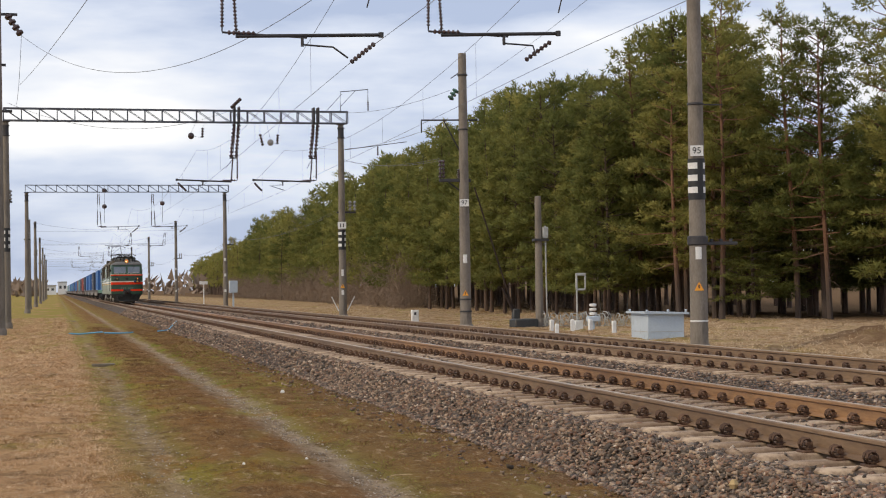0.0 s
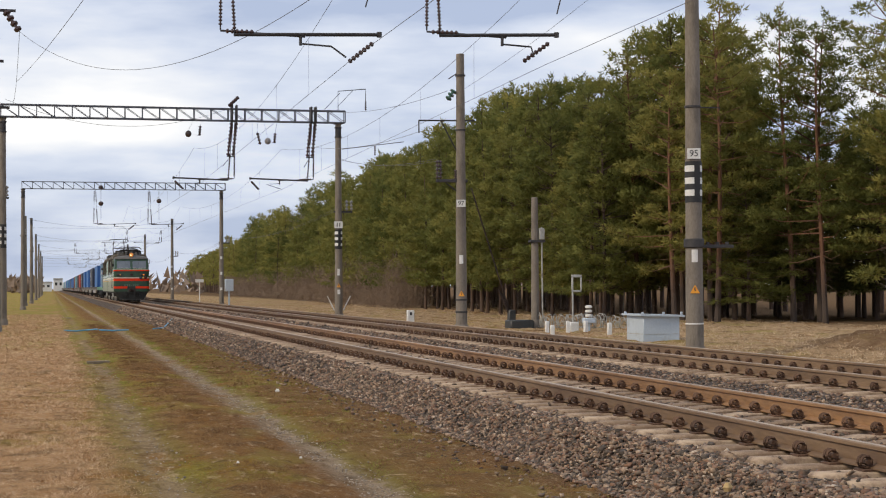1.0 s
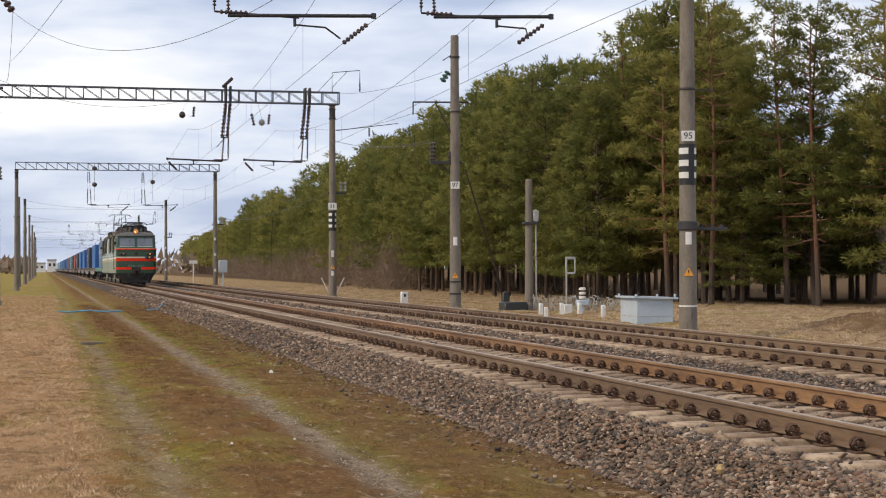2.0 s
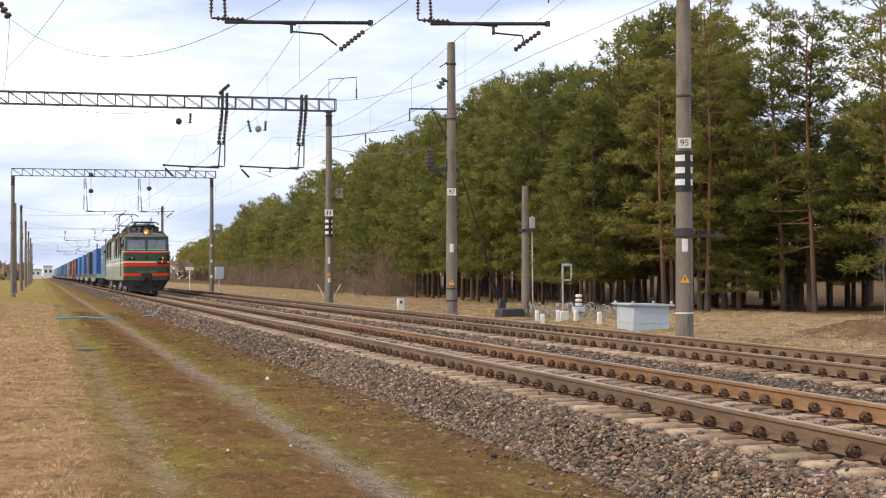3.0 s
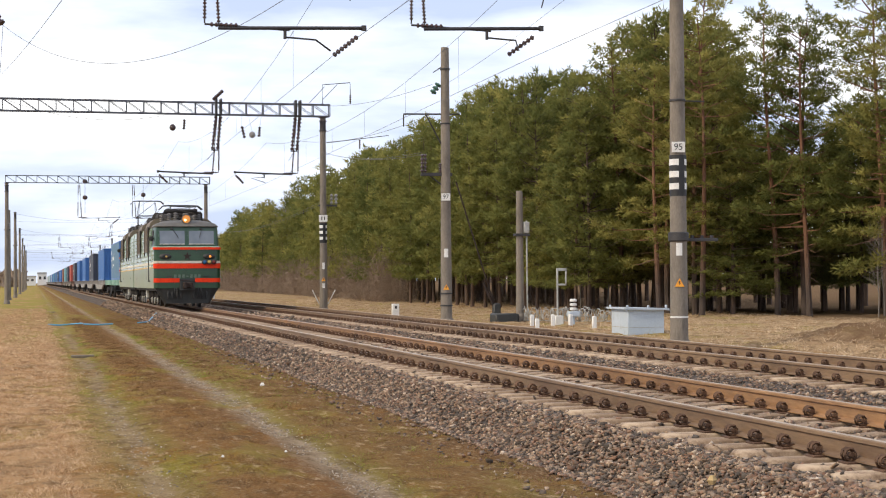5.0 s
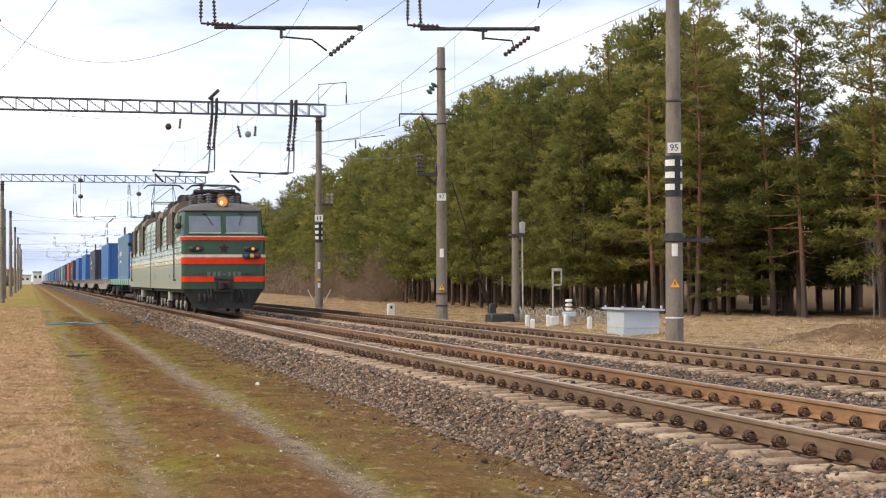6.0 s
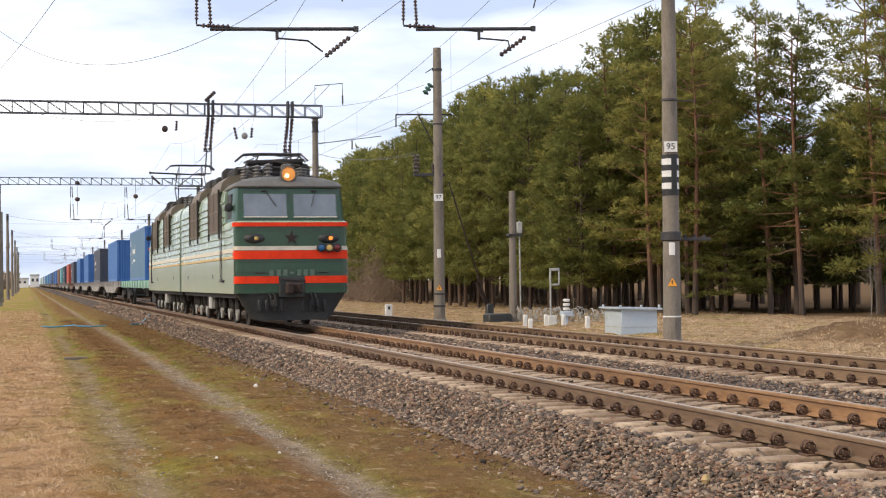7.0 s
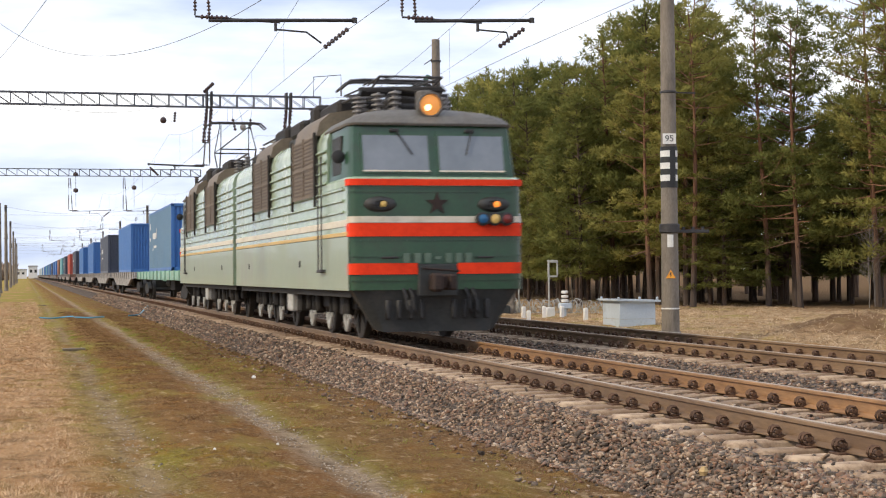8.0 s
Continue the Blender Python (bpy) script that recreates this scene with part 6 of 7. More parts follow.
# ---------------------------------------------------------------- trackside things
def build_trackside():
    # equipment cabinet
    z0 = -0.55
    c = thing("equipment_cabinet", "pale blue-grey steel trackside cabinet with an overhanging lid", "cabinet", "", pose(17.4, 46.05, z0))
    b = Shape().box(0, 1.17, 0, 1.45, 0, 0.86, 0.015)
    part("body", b, M_CABINET, c)
    s = Shape()
    s.box(-0.004, 0.0, 0.04, 1.41, 0.30, 0.32)
    s.box(0.03, 1.14, -0.006, 0.0, 0.30, 0.315)
    part("seam", s, M_GREYBOX, c)
    l = Shape()
    l.loft([[(-0.12, -0.12, 0.86), (1.3, -0.12, 0.82), (1.3, 1.57, 0.82), (-0.12, 1.57, 0.86)], [(-0.12, -0.12, 0.92), (1.3, -0.12, 0.88), (1.3, 1.57, 0.88), (-0.12, 1.57, 0.92)]])
    part("lid", l, M_CABINET, c)
    for x, y in ((-0.05, -0.08), (1.2, -0.08), (0.62, -0.09), (-0.06, 1.4)):
        k = Shape().box(x - 0.03, x + 0.03, y - 0.03, y + 0.03, 0.88, 0.98, 0.01)
        part("lug", k, M_CABINET, c)
    # short pole with a junction box and conduit
    p = concrete_pole(18.9, 62.2, 4.8, "short concrete pole with junction box and conduit", r0=0.17, r1=0.13)
    k = Shape()
    k.rod((0.28, -0.1, -0.55), (0.26, -0.1, 3.6), 0.035, n=8)
    part("conduit", k, M_GREYBOX, p)
    k = Shape().box(0.14, 0.36, -0.2, 0.0, 3.1, 3.55, 0.02)
    part("junction_box", k, M_GREYBOX, p)
    k = Shape()
    k.box(-0.22, 0.38, -0.2, 0.2, 2.98, 3.08, 0.01)
    part("clamp", k, M_STEEL, p)
    f = Shape().box(-1.15, -0.18, -0.45, 0.45, -0.6, -0.12, 0.05)
    fb = thing("foundation_block", "dark weathered concrete block beside the short pole", "concrete block", "", pose(18.9, 62.2, 0))
    part("block", f, M_PLOW, fb)
    g = thing("guy_wire", "rusty guy rods running from a pole down to an anchor", "guy wire", "", pose(0, 0, 0))
    s = Shape()
    s.rod((18.6, 64.6, -0.1), (16.9, 64.6, 5.3), 0.03, n=6)
    s.rod((18.5, 64.6, 0.1), (18.05, 64.6, 1.1), 0.05, n=6)
    part("rod", s, M_COUPLER, g)
    s = Shape().box(18.45, 18.75, 64.45, 64.75, -0.6, 0.25, 0.04)
    part("anchor", s, M_PLOW, g)
    # signal frame on a thin post
    s = thing("track_sign", "thin grey post with an open rectangular frame on top", "sign post", "", pose(18.9, 57.4, -0.5))
    k = Shape()
    k.rod((0, 0, 0), (0, 0, 2.15), 0.035, n=8)
    part("post", k, M_GREYBOX, s)
    k = Shape()
    k.box(-0.04, 0.36, -0.03, 0.03, 2.05, 2.15, 0.01)
    k.box(-0.04, 0.36, -0.03, 0.03, 1.5, 1.57, 0.01)
    k.box(0.31, 0.36, -0.03, 0.03, 1.5, 2.1, 0.01)
    k.box(-0.04, 0.0, -0.03, 0.03, 1.5, 2.1, 0.01)
    part("frame", k, M_GREYBOX, s)
    k = Shape().box(-0.12, 0.2, -0.12, 0.12, 0, 0.38, 0.02)
    part("base", k, M_WHITE, s)
    d = thing("dwarf_signal", "small grey cabinet with a white striped cap", "signal", "", pose(19.25, 56.6, -0.5))
    k = Shape().box(-0.22, 0.22, -0.15, 0.15, 0.35, 0.55, 0.03)
    k.rod((0, 0, 0), (0, 0, 0.4), 0.06, n=8)
    part("body", k, M_CABINET, d)
    for i in range(3):
        k = Shape()
        k.lathe((0, 0, 0.58 + i * 0.16), (0, 0, 1), [(0, 0.08), (0.02, 0.13), (0.09, 0.13), (0.11, 0.08)], 12)
        part("white_ring", k, M_WHITE, d)
    posts = ((17.9, 57.4), (18.45, 56.6), (18.9, 55.9), (18.5, 52.2), (16.4, 52.0))
    first = None
    for x, y in posts:
        if first is None:
            k = Shape()
            k.box(-0.07, 0.07, -0.07, 0.07, -0.05, 0.42, 0.02)
            first = thing("marker_post", "short white concrete marker post", "marker post", "marker posts", pose(x, y, float(ground_z(x, y))))
            part("post", k, M_WHITE, first)
        else:
            copy_thing(first, pose(x, y, float(ground_z(x, y)), 0, 0, rng.uniform(-20, 20)))
    # coils of pale wire netting in the grass
    wn = thing("wire_netting", "loose coils of pale wire netting lying in the grass", "wire netting")
    k = Shape()
    for i in range(64):
        x = 19.0 + i * 0.039 + rng.normal(0, 0.05)
        y = 62 - i * 0.055
        r = rng.uniform(0.12, 0.3)
        z = -0.42 + r
        a = rng.uniform(0, 3.14)
        pts = [(x + math.cos(a) * r * math.cos(t) * 0.6, y + math.sin(a) * r * math.cos(t), z + r * math.sin(t)) for t in np.linspace(0, 5.2, 9)]
        k.tube(pts, 0.017, 4)
    tagged(part("coil", k, M_GREYBOX, wn), kind="stuff")
    # kilometre stone
    m = thing("kilometre_marker", "low white marker stone with a dark mark", "marker stone", "", pose(16.6, 75.0, -0.5))
    k = Shape().box(-0.17, 0.17, -0.12, 0.12, 0, 0.62, 0.03)
    part("stone", k, M_WHITE, m)
    k = Shape().box(-0.05, 0.05, -0.13, -0.121, 0.38, 0.52)
    part("mark", k, M_BLACK, m)
    # far sign with a T top
    f = thing("speed_board", "small pale board on a post by the far track", "sign", "", pose(15.6, 176, -0.5))
    k = Shape()
    k.rod((0, 0, 0), (0, 0, 2.6), 0.06, n=6)
    k.box(-0.45, 0.45, -0.04, 0.04, 2.3, 2.65, 0.01)
    part("board", k, M_WHITE, f)
    r = thing("relay_box", "blue-grey relay box on a pole", "relay box", "", pose(15.4, 145.5, 0))
    k = Shape().box(-0.25, 0.5, -0.3, 0.3, 0.9, 2.0, 0.04)
    k.box(0.05, 0.2, -0.08, 0.08, -0.55, 0.95)
    part("box", k, M_CABINET, r)
    # blue tape trodden into the path
    for a in ([(0.55, 71.7), (1.0, 71.9), (1.5, 72.4), (2.0, 72.3)], [(2.0, 70.6), (2.6, 70.5), (3.25, 71.3)], [(4.35, 71.9), (4.75, 73.2), (4.95, 74.0), (5.15, 74.6), (5.42, 75.6)]):
        pts = [(x, y, max(float(ground_z(x, y)), float(np.interp(x, [p[0] for p in BALLAST], [p[1] for p in BALLAST])) if x > 4.8 else -9) + 0.05) for x, y in a]
        sh = Shape()
        sh.tube(pts, 0.032, 5)
        tagged(new("blue_tape", sh.mesh("blue_tape", M_STRING)), "strip of blue plastic tape across the path", "tape", "tape strips")
    sh = Shape().loft([[(math.cos(t) * q * (0.8 + 0.3 * math.sin(2 * t)), math.sin(t) * q * 0.8, z) for t in np.linspace(0, 5.4, 7)]
                       for q, z in ((0.035, -0.02), (0.055, 0.015), (0.025, 0.05))])
    o = tagged(new("pale_stone", sh.mesh("pale_stone", surface("yellowish_stone", (0.4, 0.27, 0.11), (0.55, 0.4, 0.2), 25, 6, 0.85))),
               "single yellowish stone on the ballast slope", "stone")
    o.matrix_basis = pose(5.17, 11.85, -0.37)
    for x0, x1, y in ((0.88, 1.45, 41.9), (0.55, 1.25, 104.7)):
        sh = Shape().box(x0, x1, y - 0.12, y + 0.12, GROUND_L - 0.06, GROUND_L + 0.012, 0.01)
        tagged(new("old_plank", sh.mesh("old_plank", M_LOUVRE)), "dark rotten plank lying on the path", "plank", "planks")
    for x, y, s2 in ((3.88, 28.4, 0.05), (2.63, 17.4, 0.02), (1.86, 16.6, 0.02)):
        sh = Shape()
        sh.loft([[(math.cos(t) * s2 * q * (0.7 + 0.4 * math.sin(3 * t)), math.sin(t) * s2 * q, z * s2) for t in np.linspace(0, 5.5, 7)] for q, z in ((0.7, 0), (1.0, 0.4), (0.5, 1.1))])
        o = tagged(new("paper_scrap", sh.mesh("paper_scrap", M_WHITE)), "crumpled scrap of white paper on the grass", "litter", "litter")
        o.matrix_basis = pose(x, y, float(ground_z(x, y)) + 0.005, 0, 0, 40)


build_trackside()


# ---------------------------------------------------------------- the wood
def unit(n):
    v = rng.normal(0, 1, (n, 3))
    return v / np.linalg.norm(v, axis=1, keepdims=True)


def norm_rows(v):
    return v / (np.linalg.norm(v, axis=1, keepdims=True) + 1e-9)


def needle_tris(p, d, length, width):
    """One narrow triangle a needle bunch or twig."""
    side = norm_rows(np.cross(d, unit(len(p))))
    w = side * width[:, None] * 0.55
    return np.stack([p + w, p + d * length[:, None], p - w], 1)


def needle_pad(c, out, a, b, n, size):
    """A bough's end: a flattened, lumpy cushion of short needle bunches round c. Returns triangles and soft normals."""
    k = max(3, int(a * 9))
    rad = np.array([a, a, b])
    lumps = unit(k) * rng.uniform(0.35, 0.8, (k, 1)) * rad
    lumps[:, 2] *= 0.8
    j = rng.integers(0, k, n)
    u = unit(n)
    off = lumps[j] + u * rad * rng.uniform(0.25, 0.52, (n, 1))
    o = norm_rows(off / rad)
    d = norm_rows(0.75 * u + 0.35 * o + 0.35 * out + np.array([0, 0, 0.22]) + 0.55 * unit(n))
    t = needle_tris(c + off, d, rng.uniform(0.6, 1.35, n) * size, rng.uniform(0.22, 0.38, n) * size)
    nm = norm_rows(0.7 * o + 0.35 * u + np.array([0, 0, 0.3]) + 0.08 * unit(n))
    g = np.cross(t[:, 1] - t[:, 0], t[:, 2] - t[:, 0])
    flip = (g * nm).sum(1) < 0
    t[flip] = t[flip][:, ::-1]
    return t, nm


def foliage_mesh(name, tris, normals, material):
    me = raw_mesh(name, tris.reshape(-1, 3), np.arange(len(tris) * 3).reshape(-1, 3), material)
    me.shade_smooth()
    me.normals_split_custom_set_from_vertices(np.repeat(normals, 3, 0))
    return me


def pine(H, cb, R, bend=0.3, whorl=0.5, per=5, fill=1.0, size=0.17, sparse=0.0, dead=0, limbs=True, crown=0.6):
    """Trunk and limbs as one wooden shape, boughs as cushions of needles. Returns (shape, triangles, normals)."""
    ph = rng.uniform(0, 6.28)
    lop, lop_a = rng.uniform(0.1, 0.3), rng.uniform(0, 6.28)

    def axis(z):
        s = z / H
        return np.array([bend * math.sin(2.2 * s + ph) * s, bend * math.cos(1.7 * s + ph) * s, z])

    wood = Shape()
    zs = np.linspace(-0.3, H * 0.97, 12)
    r0 = 0.0085 * H + 0.015
    n = 8
    vs, fs = [], []
    for z in zs:
        p = axis(z)
        r = r0 * (1 - 0.92 * max(z, 0) / H) * (1.15 if z < 0 else 1) + 0.008
        vs += [(p[0] + math.cos(6.283 * k / n) * r, p[1] + math.sin(6.283 * k / n) * r, p[2]) for k in range(n)]
    for i in range(len(zs) - 1):
        fs += [(i * n + k, i * n + (k + 1) % n, (i + 1) * n + (k + 1) % n, (i + 1) * n + k) for k in range(n)]
    wood.add(vs, fs)
    T, N = [], []

    def pad(c, out, a, b):
        m = int(fill * 2.1 * (a * a + a * b) / (0.155 * size * size)) + 6
        t, nm = needle_pad(c, out, a, b, m, size)
        T.append(t)
        N.append(nm)

    z = cb
    while z < H - 0.5:
        t = (z - cb) / (H - cb)
        prof = (1 - t) ** crown * (0.7 + 0.3 * min(1, t * 4)) + 0.07
        a0 = rng.uniform(0, 6.283)
        m = per + int(rng.integers(-1, 2))
        for k in range(m):
            if rng.uniform() < sparse * (1.5 - 1.2 * t):
                continue
            a = a0 + 6.283 * k / m + rng.normal(0, 0.3)
            L = R * prof * rng.uniform(0.5, 1.15) * (1 + lop * math.cos(a - lop_a))
            up = -0.12 + 0.75 * t + rng.normal(0, 0.14)
            d = np.array([math.cos(a), math.sin(a), up])
            d /= np.linalg.norm(d)
            o = axis(z + rng.uniform(-0.2, 0.2))
            mid = o + d * L * 0.55 + rng.normal(0, 0.08, 3)
            e = o + d * L + np.array([0, 0, 0.16 * L])
            if limbs:
                wood.rod(o, mid, 0.014 + 0.012 * L, 0.012 + 0.004 * L, 4)
                wood.rod(mid, e, 0.012 + 0.004 * L, 0.006, 3)
            w = 0.24 + 0.15 * L
            pad(e, d, w * rng.uniform(0.85, 1.3), w * rng.uniform(0.45, 0.65))
            if L > 0.9:
                side = np.array([-d[1], d[0], 0]) * rng.choice([-1, 1])
                pad(o + (e - o) * 0.72 + side * L * 0.24 + rng.normal(0, 0.08, 3), d, w * rng.uniform(0.75, 1.1), w * rng.uniform(0.4, 0.6))
            if L > 1.7:
                pad(o + (e - o) * 0.6 - side * L * 0.26 + rng.normal(0, 0.1, 3), d, w * rng.uniform(0.75, 1.1), w * rng.uniform(0.4, 0.6))
        z += whorl * rng.uniform(0.7, 1.3)
    up = np.array([0, 0, 1.0])
    for q, a in ((0.35, 0.32), (0.12, 0.22), (-0.12, 0.13)):          # the leader
        pad(axis(H - q), up, a, a * 1.2)
    for k in range(dead):
        zz = rng.uniform(0.3, 1.0) * cb + 0.8
        a = rng.uniform(0, 6.283)
        o = axis(zz)
        L = rng.uniform(0.5, 1.7)
        m1 = o + np.array([math.cos(a) * L * 0.6, math.sin(a) * L * 0.6, rng.normal(0, 0.15)])
        m2 = o + np.array([math.cos(a + 0.2) * L, math.sin(a + 0.2) * L, rng.normal(-0.1, 0.3)])
        wood.rod(o, m1, 0.018, 0.012, 4)
        wood.rod(m1, m2, 0.012, 0.004, 4)
    return wood, np.concatenate(T), np.concatenate(N)


def edge_x(y):
    """The line where the wood begins."""
    return 25.5 + 0.052 * max(0.0, y - 105) + (2.6 if y < 66 else 0.0)


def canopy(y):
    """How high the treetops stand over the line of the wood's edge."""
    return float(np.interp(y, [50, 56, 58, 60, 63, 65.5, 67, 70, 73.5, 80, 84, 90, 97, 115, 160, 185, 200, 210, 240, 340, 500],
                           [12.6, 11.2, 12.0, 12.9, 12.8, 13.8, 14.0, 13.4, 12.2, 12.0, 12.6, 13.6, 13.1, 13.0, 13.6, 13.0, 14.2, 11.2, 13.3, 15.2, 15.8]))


def build_wood():
    # kind: height, crown base, radius, bend, whorl spacing, boughs a whorl, fill, needle size, gaps, dead twigs
    spec = [("edge", 12.6, 2.3, 2.9, 0.25, 0.62, 6, 0.60, 0.20, 0.06, 3), ("edge", 13.4, 2.8, 3.0, 0.3, 0.66, 6, 0.60, 0.20, 0.08, 3),
            ("edge", 11.6, 2.0, 2.8, 0.2, 0.62, 6, 0.60, 0.20, 0.06, 2),
            ("tall", 14.6, 3.4, 2.7, 0.5, 0.86, 5, 0.62, 0.19, 0.24, 12), ("tall", 13.6, 3.6, 2.6, 0.7, 0.9, 5, 0.62, 0.19, 0.26, 12),
            ("tall", 15.4, 3.9, 2.8, 0.45, 0.9, 5, 0.62, 0.19, 0.24, 12), ("tall", 12.8, 2.2, 2.5, 0.5, 0.76, 5, 0.62, 0.19, 0.16, 9),
            ("mid", 12.8, 2.5, 2.9, 0.25, 0.72, 6, 0.55, 0.29, 0.06, 0), ("mid", 13.4, 2.9, 3.0, 0.3, 0.76, 6, 0.55, 0.29, 0.10, 0),
            ("mid", 12.0, 2.1, 2.7, 0.2, 0.70, 6, 0.55, 0.29, 0.06, 0),
            ("far", 12.8, 2.5, 2.9, 0.25, 0.85, 5, 0.55, 0.46, 0.05, 0), ("far", 13.6, 3.0, 3.0, 0.3, 0.9, 5, 0.55, 0.46, 0.12, 0)]
    kinds, of = [], {}
    for kind, H, cb, R, bend, whorl, per, fill, size, sparse, dead in spec:
        wood, tr, nm = pine(H, cb, R, bend, whorl, per, fill, size, sparse, dead, kind in ("edge", "tall"), 0.45 if kind == "tall" else 0.6)
        lab = "tall pine with a bare reddish trunk and an open crown" if kind == "tall" else "pine with a dense green crown reaching low at the wood's edge"
        t = thing("pine_tree", lab, "pine tree", "wood of pines", pose(0, -400, 0))
        part("trunk", wood, M_BARKRED if kind == "tall" else M_BARK, t)
        o = new("crown", foliage_mesh("crown", tr, nm, M_NEEDLE))
        o.parent = t
        of.setdefault(kind, []).append(len(kinds))
        kinds.append((kind, t, H))
    used = set()

    def plant(k, x, y, rel):
        """rel: how far the tree reaches up to the canopy's height there."""
        kind, t, H = kinds[k]
        z = float(ground_z(x, y))
        rz = rng.uniform(0, 360)
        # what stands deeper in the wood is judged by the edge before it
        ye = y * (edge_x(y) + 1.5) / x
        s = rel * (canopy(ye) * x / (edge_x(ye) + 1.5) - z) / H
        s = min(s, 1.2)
        if k in used:
            o = copy_thing(t, pose(x, y, z, 0, 0, rz))
        else:
            used.add(k)
            o = t
            o.matrix_basis = pose(x, y, z, 0, 0, rz)
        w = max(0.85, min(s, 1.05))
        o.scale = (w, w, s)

    # the open stand of tall pines, tree by tree
    for x, y, k, rel in ((29.4, 60.6, 4, 0.98), (29.9, 58.8, 3, 0.95), (30.6, 60.6, 5, 0.98), (26.5, 61.6, 5, 0.92), (25.4, 63.5, 3, 0.9), (27.4, 64.4, 6, 1.0),
                         (32.6, 57.5, 3, 1.0), (35.0, 59.0, 5, 1.05), (37.2, 58.0, 4, 1.05), (32.8, 66.0, 2, 0.64), (31.0, 70.0, 5, 0.95), (28.4, 68.6, 3, 1.0),
                         (26.0, 69.5, 6, 1.0), (38.0, 63.0, 1, 0.66), (36.0, 67.0, 0, 0.6), (34.0, 72.0, 1, 0.66), (29.0, 65.5, 0, 0.72), (34.2, 62.5, 2, 0.62),
                         (39.0, 66.0, 1, 0.7), (31.8, 63.8, 2, 0.60), (27.2, 67.0, 4, 0.95), (31.6, 55.0, 6, 0.95), (33.6, 54.6, 5, 1.1), (35.6, 61.0, 0, 0.56),
                         (33.0, 69.5, 2, 0.6), (37.6, 69.0, 2, 0.6), (29.4, 71.5, 0, 0.8), (31.0, 74.0, 2, 0.8), (40.0, 71.0, 1, 0.6), (28.0, 61.9, 2, 0.42)):
        plant(k, x, y, rel)
    y = 69.0
    while y < 330:
        for r in range(3 if y < 130 else 2):
            x = edge_x(y) + r * 2.6 + rng.normal(0, 0.6)
            yy = y + rng.uniform(-0.9, 0.9)
            k = int(rng.choice(of["edge"] if y < 88 else of["mid"] if y < 150 else of["far"]))
            if y < 88 and r == 2 and rng.uniform() < 0.5:
                k = int(rng.choice(of["tall"]))
            if 207 < y < 216 or (y > 150 and rng.uniform() < 0.15):
                continue
            plant(k, x, yy, rng.uniform(0.74, 0.97) if r == 0 else rng.uniform(0.86, 1.0))
        y += 2.5 + max(0, y - 100) * 0.022

    # deeper rows: too many to tell apart
    V, NV = [], []
    trunks = Shape()
    base = []
    for H, cb, R in ((12.5, 3.4, 2.5), (13.5, 4.2, 2.6), (11.8, 3.0, 2.4)):
        base.append((H, *pine(H, cb, R, 0.3, 1.15, 4, 0.42, 0.75, 0.1, 0, False)[1:]))
    rows = []
    for y in np.arange(66, 420, 3.3):
        for r in range(5 if y < 200 else 3):
            x = edge_x(y) + (7.5 + r * 3.4 if y < 330 else 1 + r * 3.4) + rng.normal(0, 0.9)
            rows.append((x, y + rng.uniform(-1.6, 1.6)))
    for y in np.arange(420, 660, 5.0):
        for r in range(3):
            rows.append((edge_x(y) + 1 + r * 4 + rng.normal(0, 1), y + rng.uniform(-2, 2)))
    for r in range(60):
        rows.append((rng.uniform(32, 62), rng.uniform(70, 115)))
    for x, y in rows:
        if x / y > 0.34 and rng.uniform() < 0.55:
            continue
        H, q, nm = base[int(rng.integers(0, 3))]
        s = rng.uniform(0.80, 0.95) * (0.58 if x / y > 0.375 else 0.6 if 0.147 < x / y < 0.156 else 1.0)
        a = rng.uniform(0, 6.283)
        ca, sa = math.cos(a), math.sin(a)
        turn = np.array([[ca, sa, 0], [-sa, ca, 0], [0, 0, 1]])
        z0 = float(ground_z(x, y))
        V.append(q @ turn * s + np.array([x, y, z0]))
        NV.append(nm @ turn)
        trunks.rod((x, y, z0 - 0.2), (x + rng.normal(0, 0.2), y, z0 + H * s * 0.9), 0.16, 0.05, 6)
    me = foliage_mesh("pine_wood", np.concatenate(V), np.concatenate(NV), M_NEEDLE)
    w = tagged(new("pine_wood", me), "dark green depth of the pine wood", "wood", kind="stuff")
    o = new("trunks", trunks.mesh("trunks", M_BARK, mend=False))
    o.parent = w

    # bare shrubs at the foot of the far edge and dead saplings among the pines
    P, D, Ln, Wd = [], [], [], []
    for i in range(900):
        if i < 760:
            y = 112 + 250 * rng.uniform(0, 1) ** 1.3
            x = edge_x(y) - rng.uniform(0.0, 2.2)
            h = rng.uniform(2.0, 5.2)
            m, wd = 70, 0.020
        else:
            y = rng.uniform(66, 130)
            x = edge_x(y) + rng.uniform(1.0, 9)
            h = rng.uniform(0.5, 1.3)
            m, wd = 24, 0.016
        z = float(ground_z(x, y))
        P.append(np.stack([rng.normal(x, 0.45, m), rng.normal(y, 0.45, m), z + rng.uniform(0, 0.8, m) ** 1.2 * h], 1))
        D.append(norm_rows(unit(m) * 0.9 + np.array([[0, 0, 0.6]])))
        Ln.append(rng.uniform(0.3, 0.9, m) * h * 0.4)
        Wd.append(np.full(m, wd * (1 + max(0, y - 120) / 130)))
    q = needle_tris(np.concatenate(P), np.concatenate(D), np.concatenate(Ln), np.concatenate(Wd))
    tagged(new("undergrowth", raw_mesh("undergrowth", q.reshape(-1, 3), np.arange(len(q) * 3).reshape(-1, 3), M_TWIG)),
           "bare brown shrubs along the wood's edge", "undergrowth", kind="stuff")

    # slender pale birches, bare
    first = None
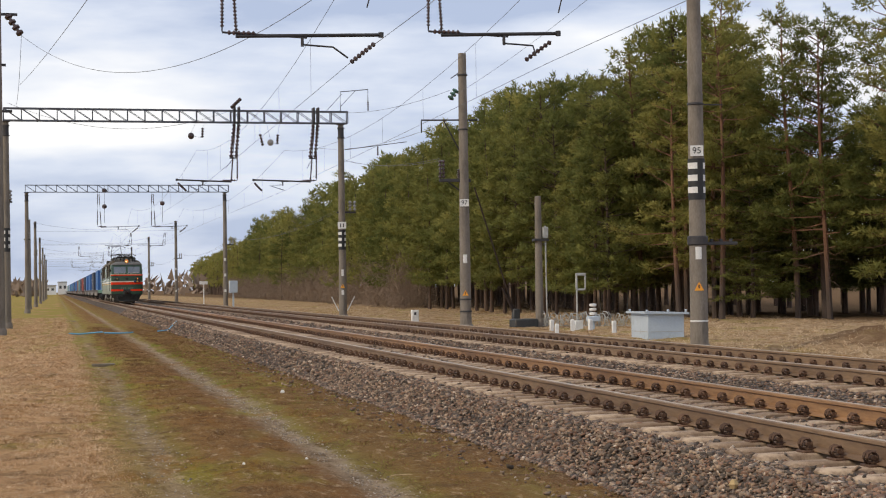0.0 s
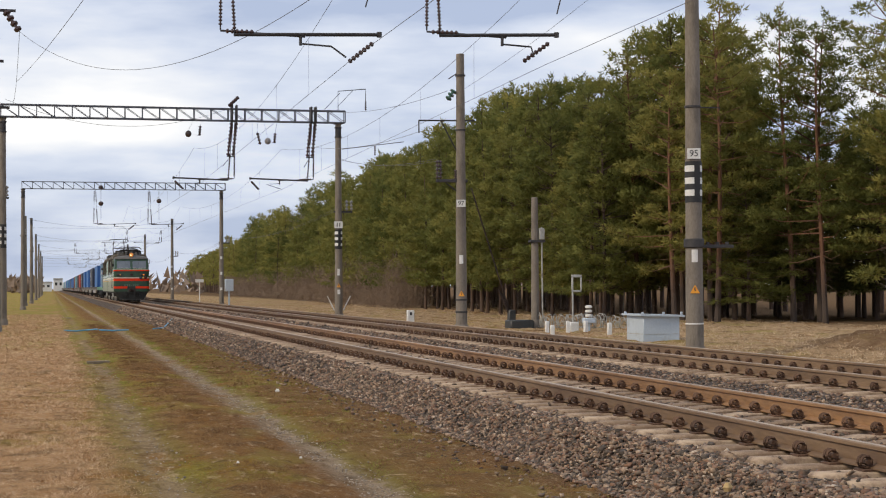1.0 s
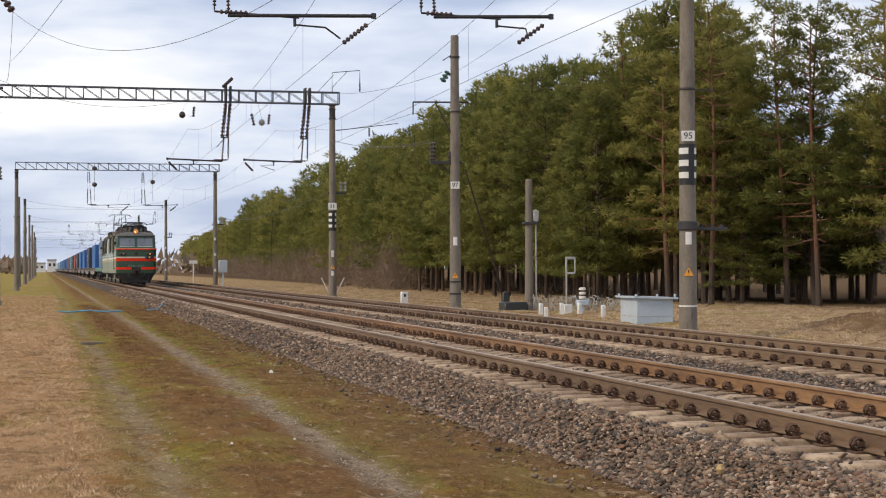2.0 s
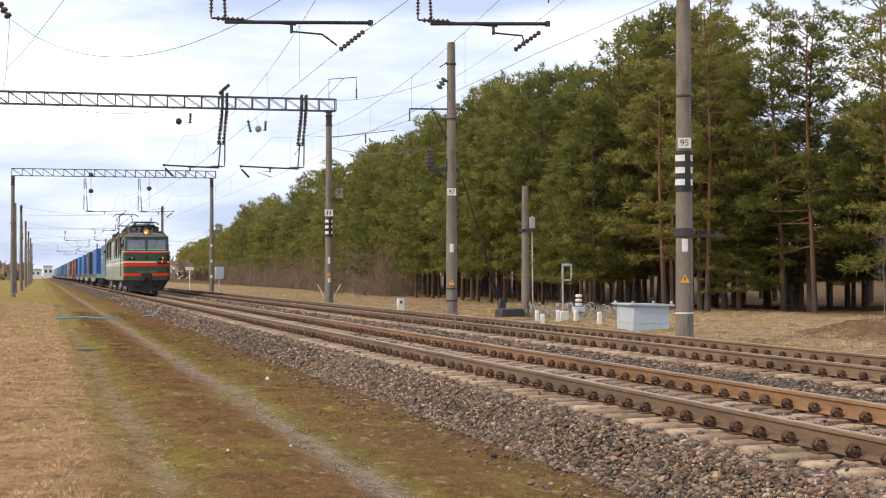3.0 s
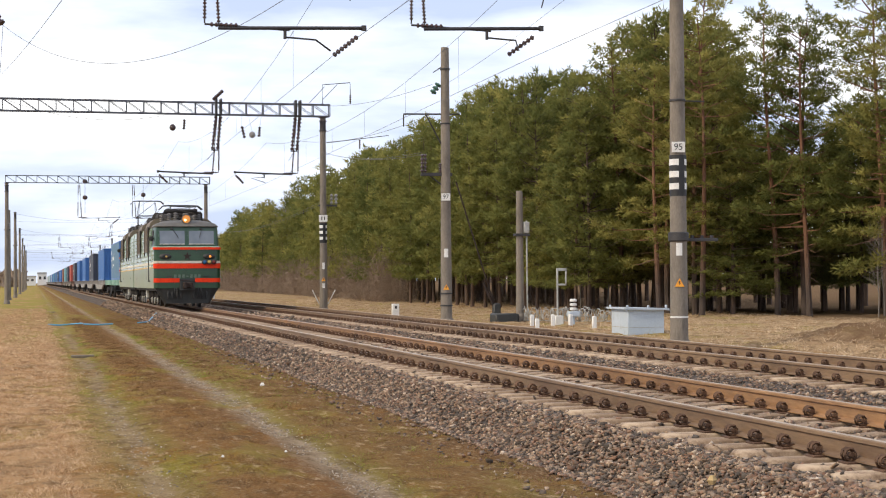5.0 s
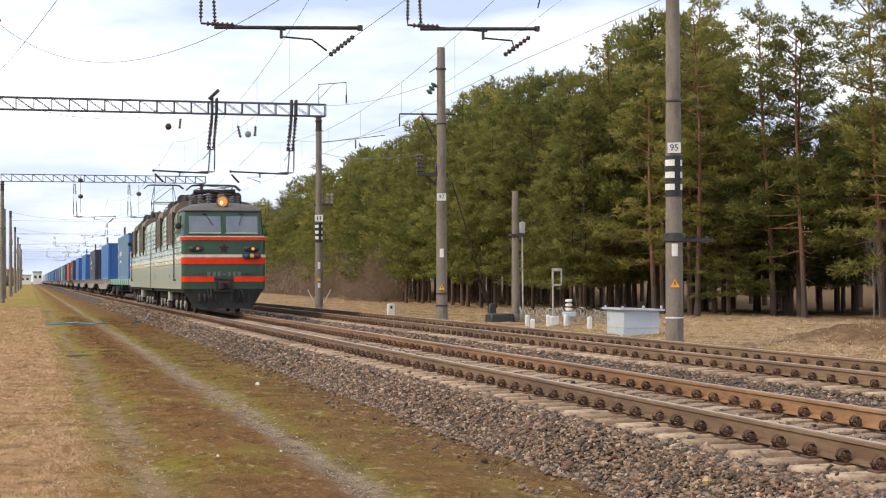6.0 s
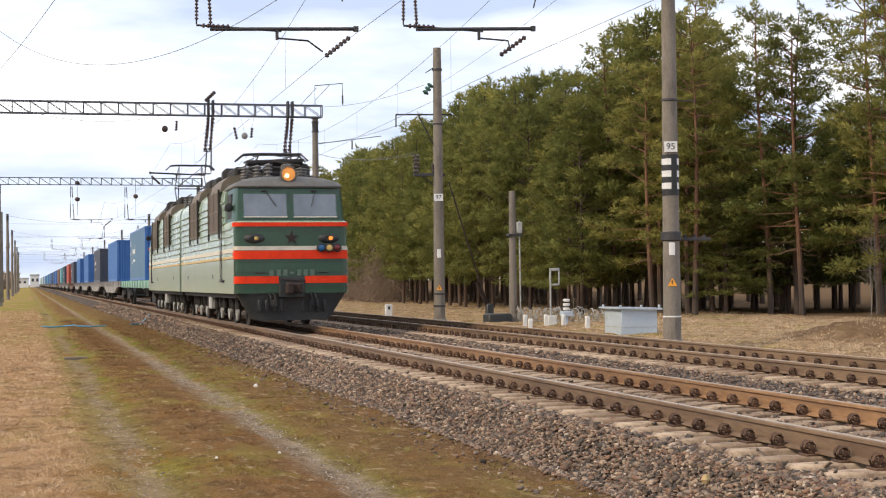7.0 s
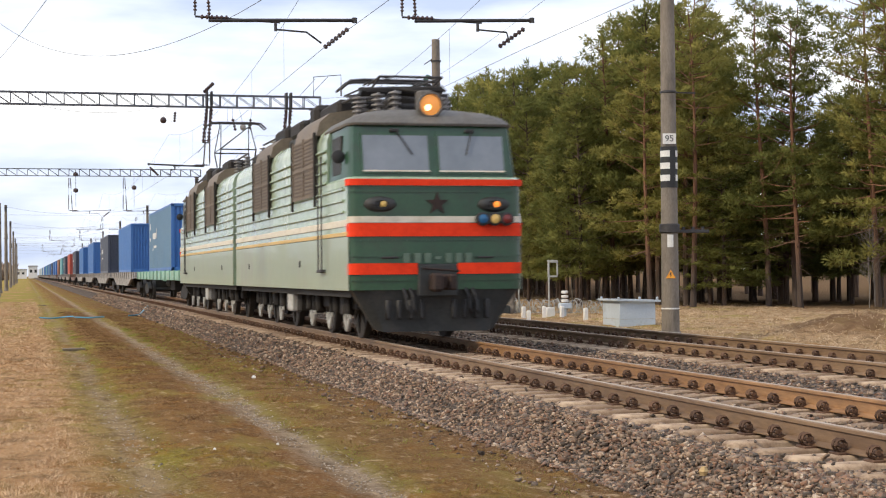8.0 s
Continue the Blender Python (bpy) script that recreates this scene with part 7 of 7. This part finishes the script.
    for x, y, s, tilt in ((31.6, 56.4, 0.42, 3), (31.9, 56.5, 0.40, -2), (25.6, 70.5, 0.55, 4), (28.9, 108, 0.9, 2), (32.0, 205, 1.3, -6), (32.9, 209, 1.45, 2),
                          (33.6, 213, 1.25, 5), (25.9, 75.0, 0.5, -3), (27.6, 64.0, 0.62, 2)):
        if first is None:
            sh = Shape()
            sh.tube([(0, 0, -0.2), (0.05, 0, 2), (-0.05, 0.05, 4), (0.1, 0, 6.5), (0.15, 0, 8.2)], 0.055, 6)
            for k in range(46):
                z = rng.uniform(2.2, 8)
                a = rng.uniform(0, 6.28)
                L = rng.uniform(0.5, 1.6)
                e = Vector((math.cos(a) * L, math.sin(a) * L, z + L * 0.9))
                sh.rod((0.03, 0, z), e, 0.016, 0.006, 4)
                for q in range(3):
                    sh.rod(e * 0.7 + Vector((0, 0, z * 0.3)), e + Vector(rng.normal(0, 0.3, 3)) + Vector((0, 0, 0.3)), 0.008, 0.003, 3)
            first = thing("birch_tree", "slender bare birch with a pale trunk", "birch tree", "birches", pose(x, y, float(ground_z(x, y))))
            part("trunk", sh, M_BIRCH, first)
        else:
            o = copy_thing(first, pose(x, y, float(ground_z(x, y)), 0, tilt, rng.uniform(-30, 30)))
            o.scale = (s, s, s)
    first.scale = (0.42, 0.42, 0.42)


build_wood()


# ---------------------------------------------------------------- far distance
def build_distance():
    q = []
    n = 9000
    side = rng.uniform(0, 1, n)
    x = np.where(side < 0.6, rng.uniform(-420, -14, n), rng.uniform(30, 420, n))
    y = np.where(side < 0.6, rng.uniform(560, 760, n), rng.uniform(420, 760, n))
    z = rng.uniform(-0.5, 9, n) * rng.uniform(0.5, 1, n) * np.clip(np.abs(x) / 60, 0.45, 1.1)
    d = unit(n) * 0.7 + np.array([[0, 0, 0.9]])
    d /= np.linalg.norm(d, axis=1, keepdims=True)
    x[:500], y[:500] = rng.uniform(-16, -4.5, 500), rng.uniform(640, 800, 500)
    z[:500] = rng.uniform(-0.5, 4.0, 500)
    qd = needle_tris(np.stack([x, y, z], 1), d, rng.uniform(2, 4.5, n), rng.uniform(1.2, 2.4, n))
    v, f = qd.reshape(-1, 3), np.arange(n * 3).reshape(-1, 3)
    # the grey twig colour paints distance haze over this treeline
    tagged(new("far_woods", raw_mesh("far_woods", v, f, M_TWIG)), "grey-brown line of distant trees with haze in their colour", "woods", kind="stuff")
    for x, y, w, h in ((-3, 1050, 7, 5.5), (4.5, 1120, 6, 8.0), (13, 1100, 8, 5)):
        b = thing("distant_building", "whitish low building far down the line, paled for haze", "building", "distant buildings", pose(x, y, -0.7))
        # whitish walls, their paleness also painting the haze of distance
        part("wall", Shape().box(-w / 2, w / 2, 0, 12, 0, h, 0.1), M_WHITE, b)
        part("roof", Shape().prism([(-w / 2 - 0.4, h), (w / 2 + 0.4, h), (w / 2, h + 0.8), (-w / 2, h + 0.8)], "y", -0.4, 12.4), M_GREYBOX, b)
        for k in range(int(w // 3)):
            win = Shape().box(-w / 2 + 1 + k * 3, -w / 2 + 2.5 + k * 3, -0.06, 0.05, h * 0.5, h * 0.75)
            part("window", win, M_PLOW, b)


build_distance()


# ---------------------------------------------------------------- movement
def front_y(t):
    """Where the cab's face is on the line: about 60 km/h, easing off a little."""
    u = 8.0 - t
    return 27.3 + 16.1 * u + 0.13 * u * u


def motions():
    times = [i * 0.5 for i in range(17)]
    walk(LOCO, [(t, pose(T1, front_y(t), 0)) for t in times])
    for w, off, wheels in WAGONS:
        walk(w, [(t, pose(T1, front_y(t) + off, 0)) for t in times])
    for c, off in BOXES:
        walk(c, [(t, pose(T1, front_y(t) + off, 1.39)) for t in times])
    ticks = [i / FPS for i in range(int(8 * FPS) + 1)]
    sets = [(a, 0.625) for a in AXLES] + [(a, 0.475) for w, off, wheels in WAGONS for a in wheels]
    for a, r in sets:
        y, z = a.matrix_basis.translation.y, a.matrix_basis.translation.z
        walk(a, [(t, pose(0, y, z, math.degrees((front_y(0.0) - front_y(t)) / r) % 360)) for t in ticks])


motions()
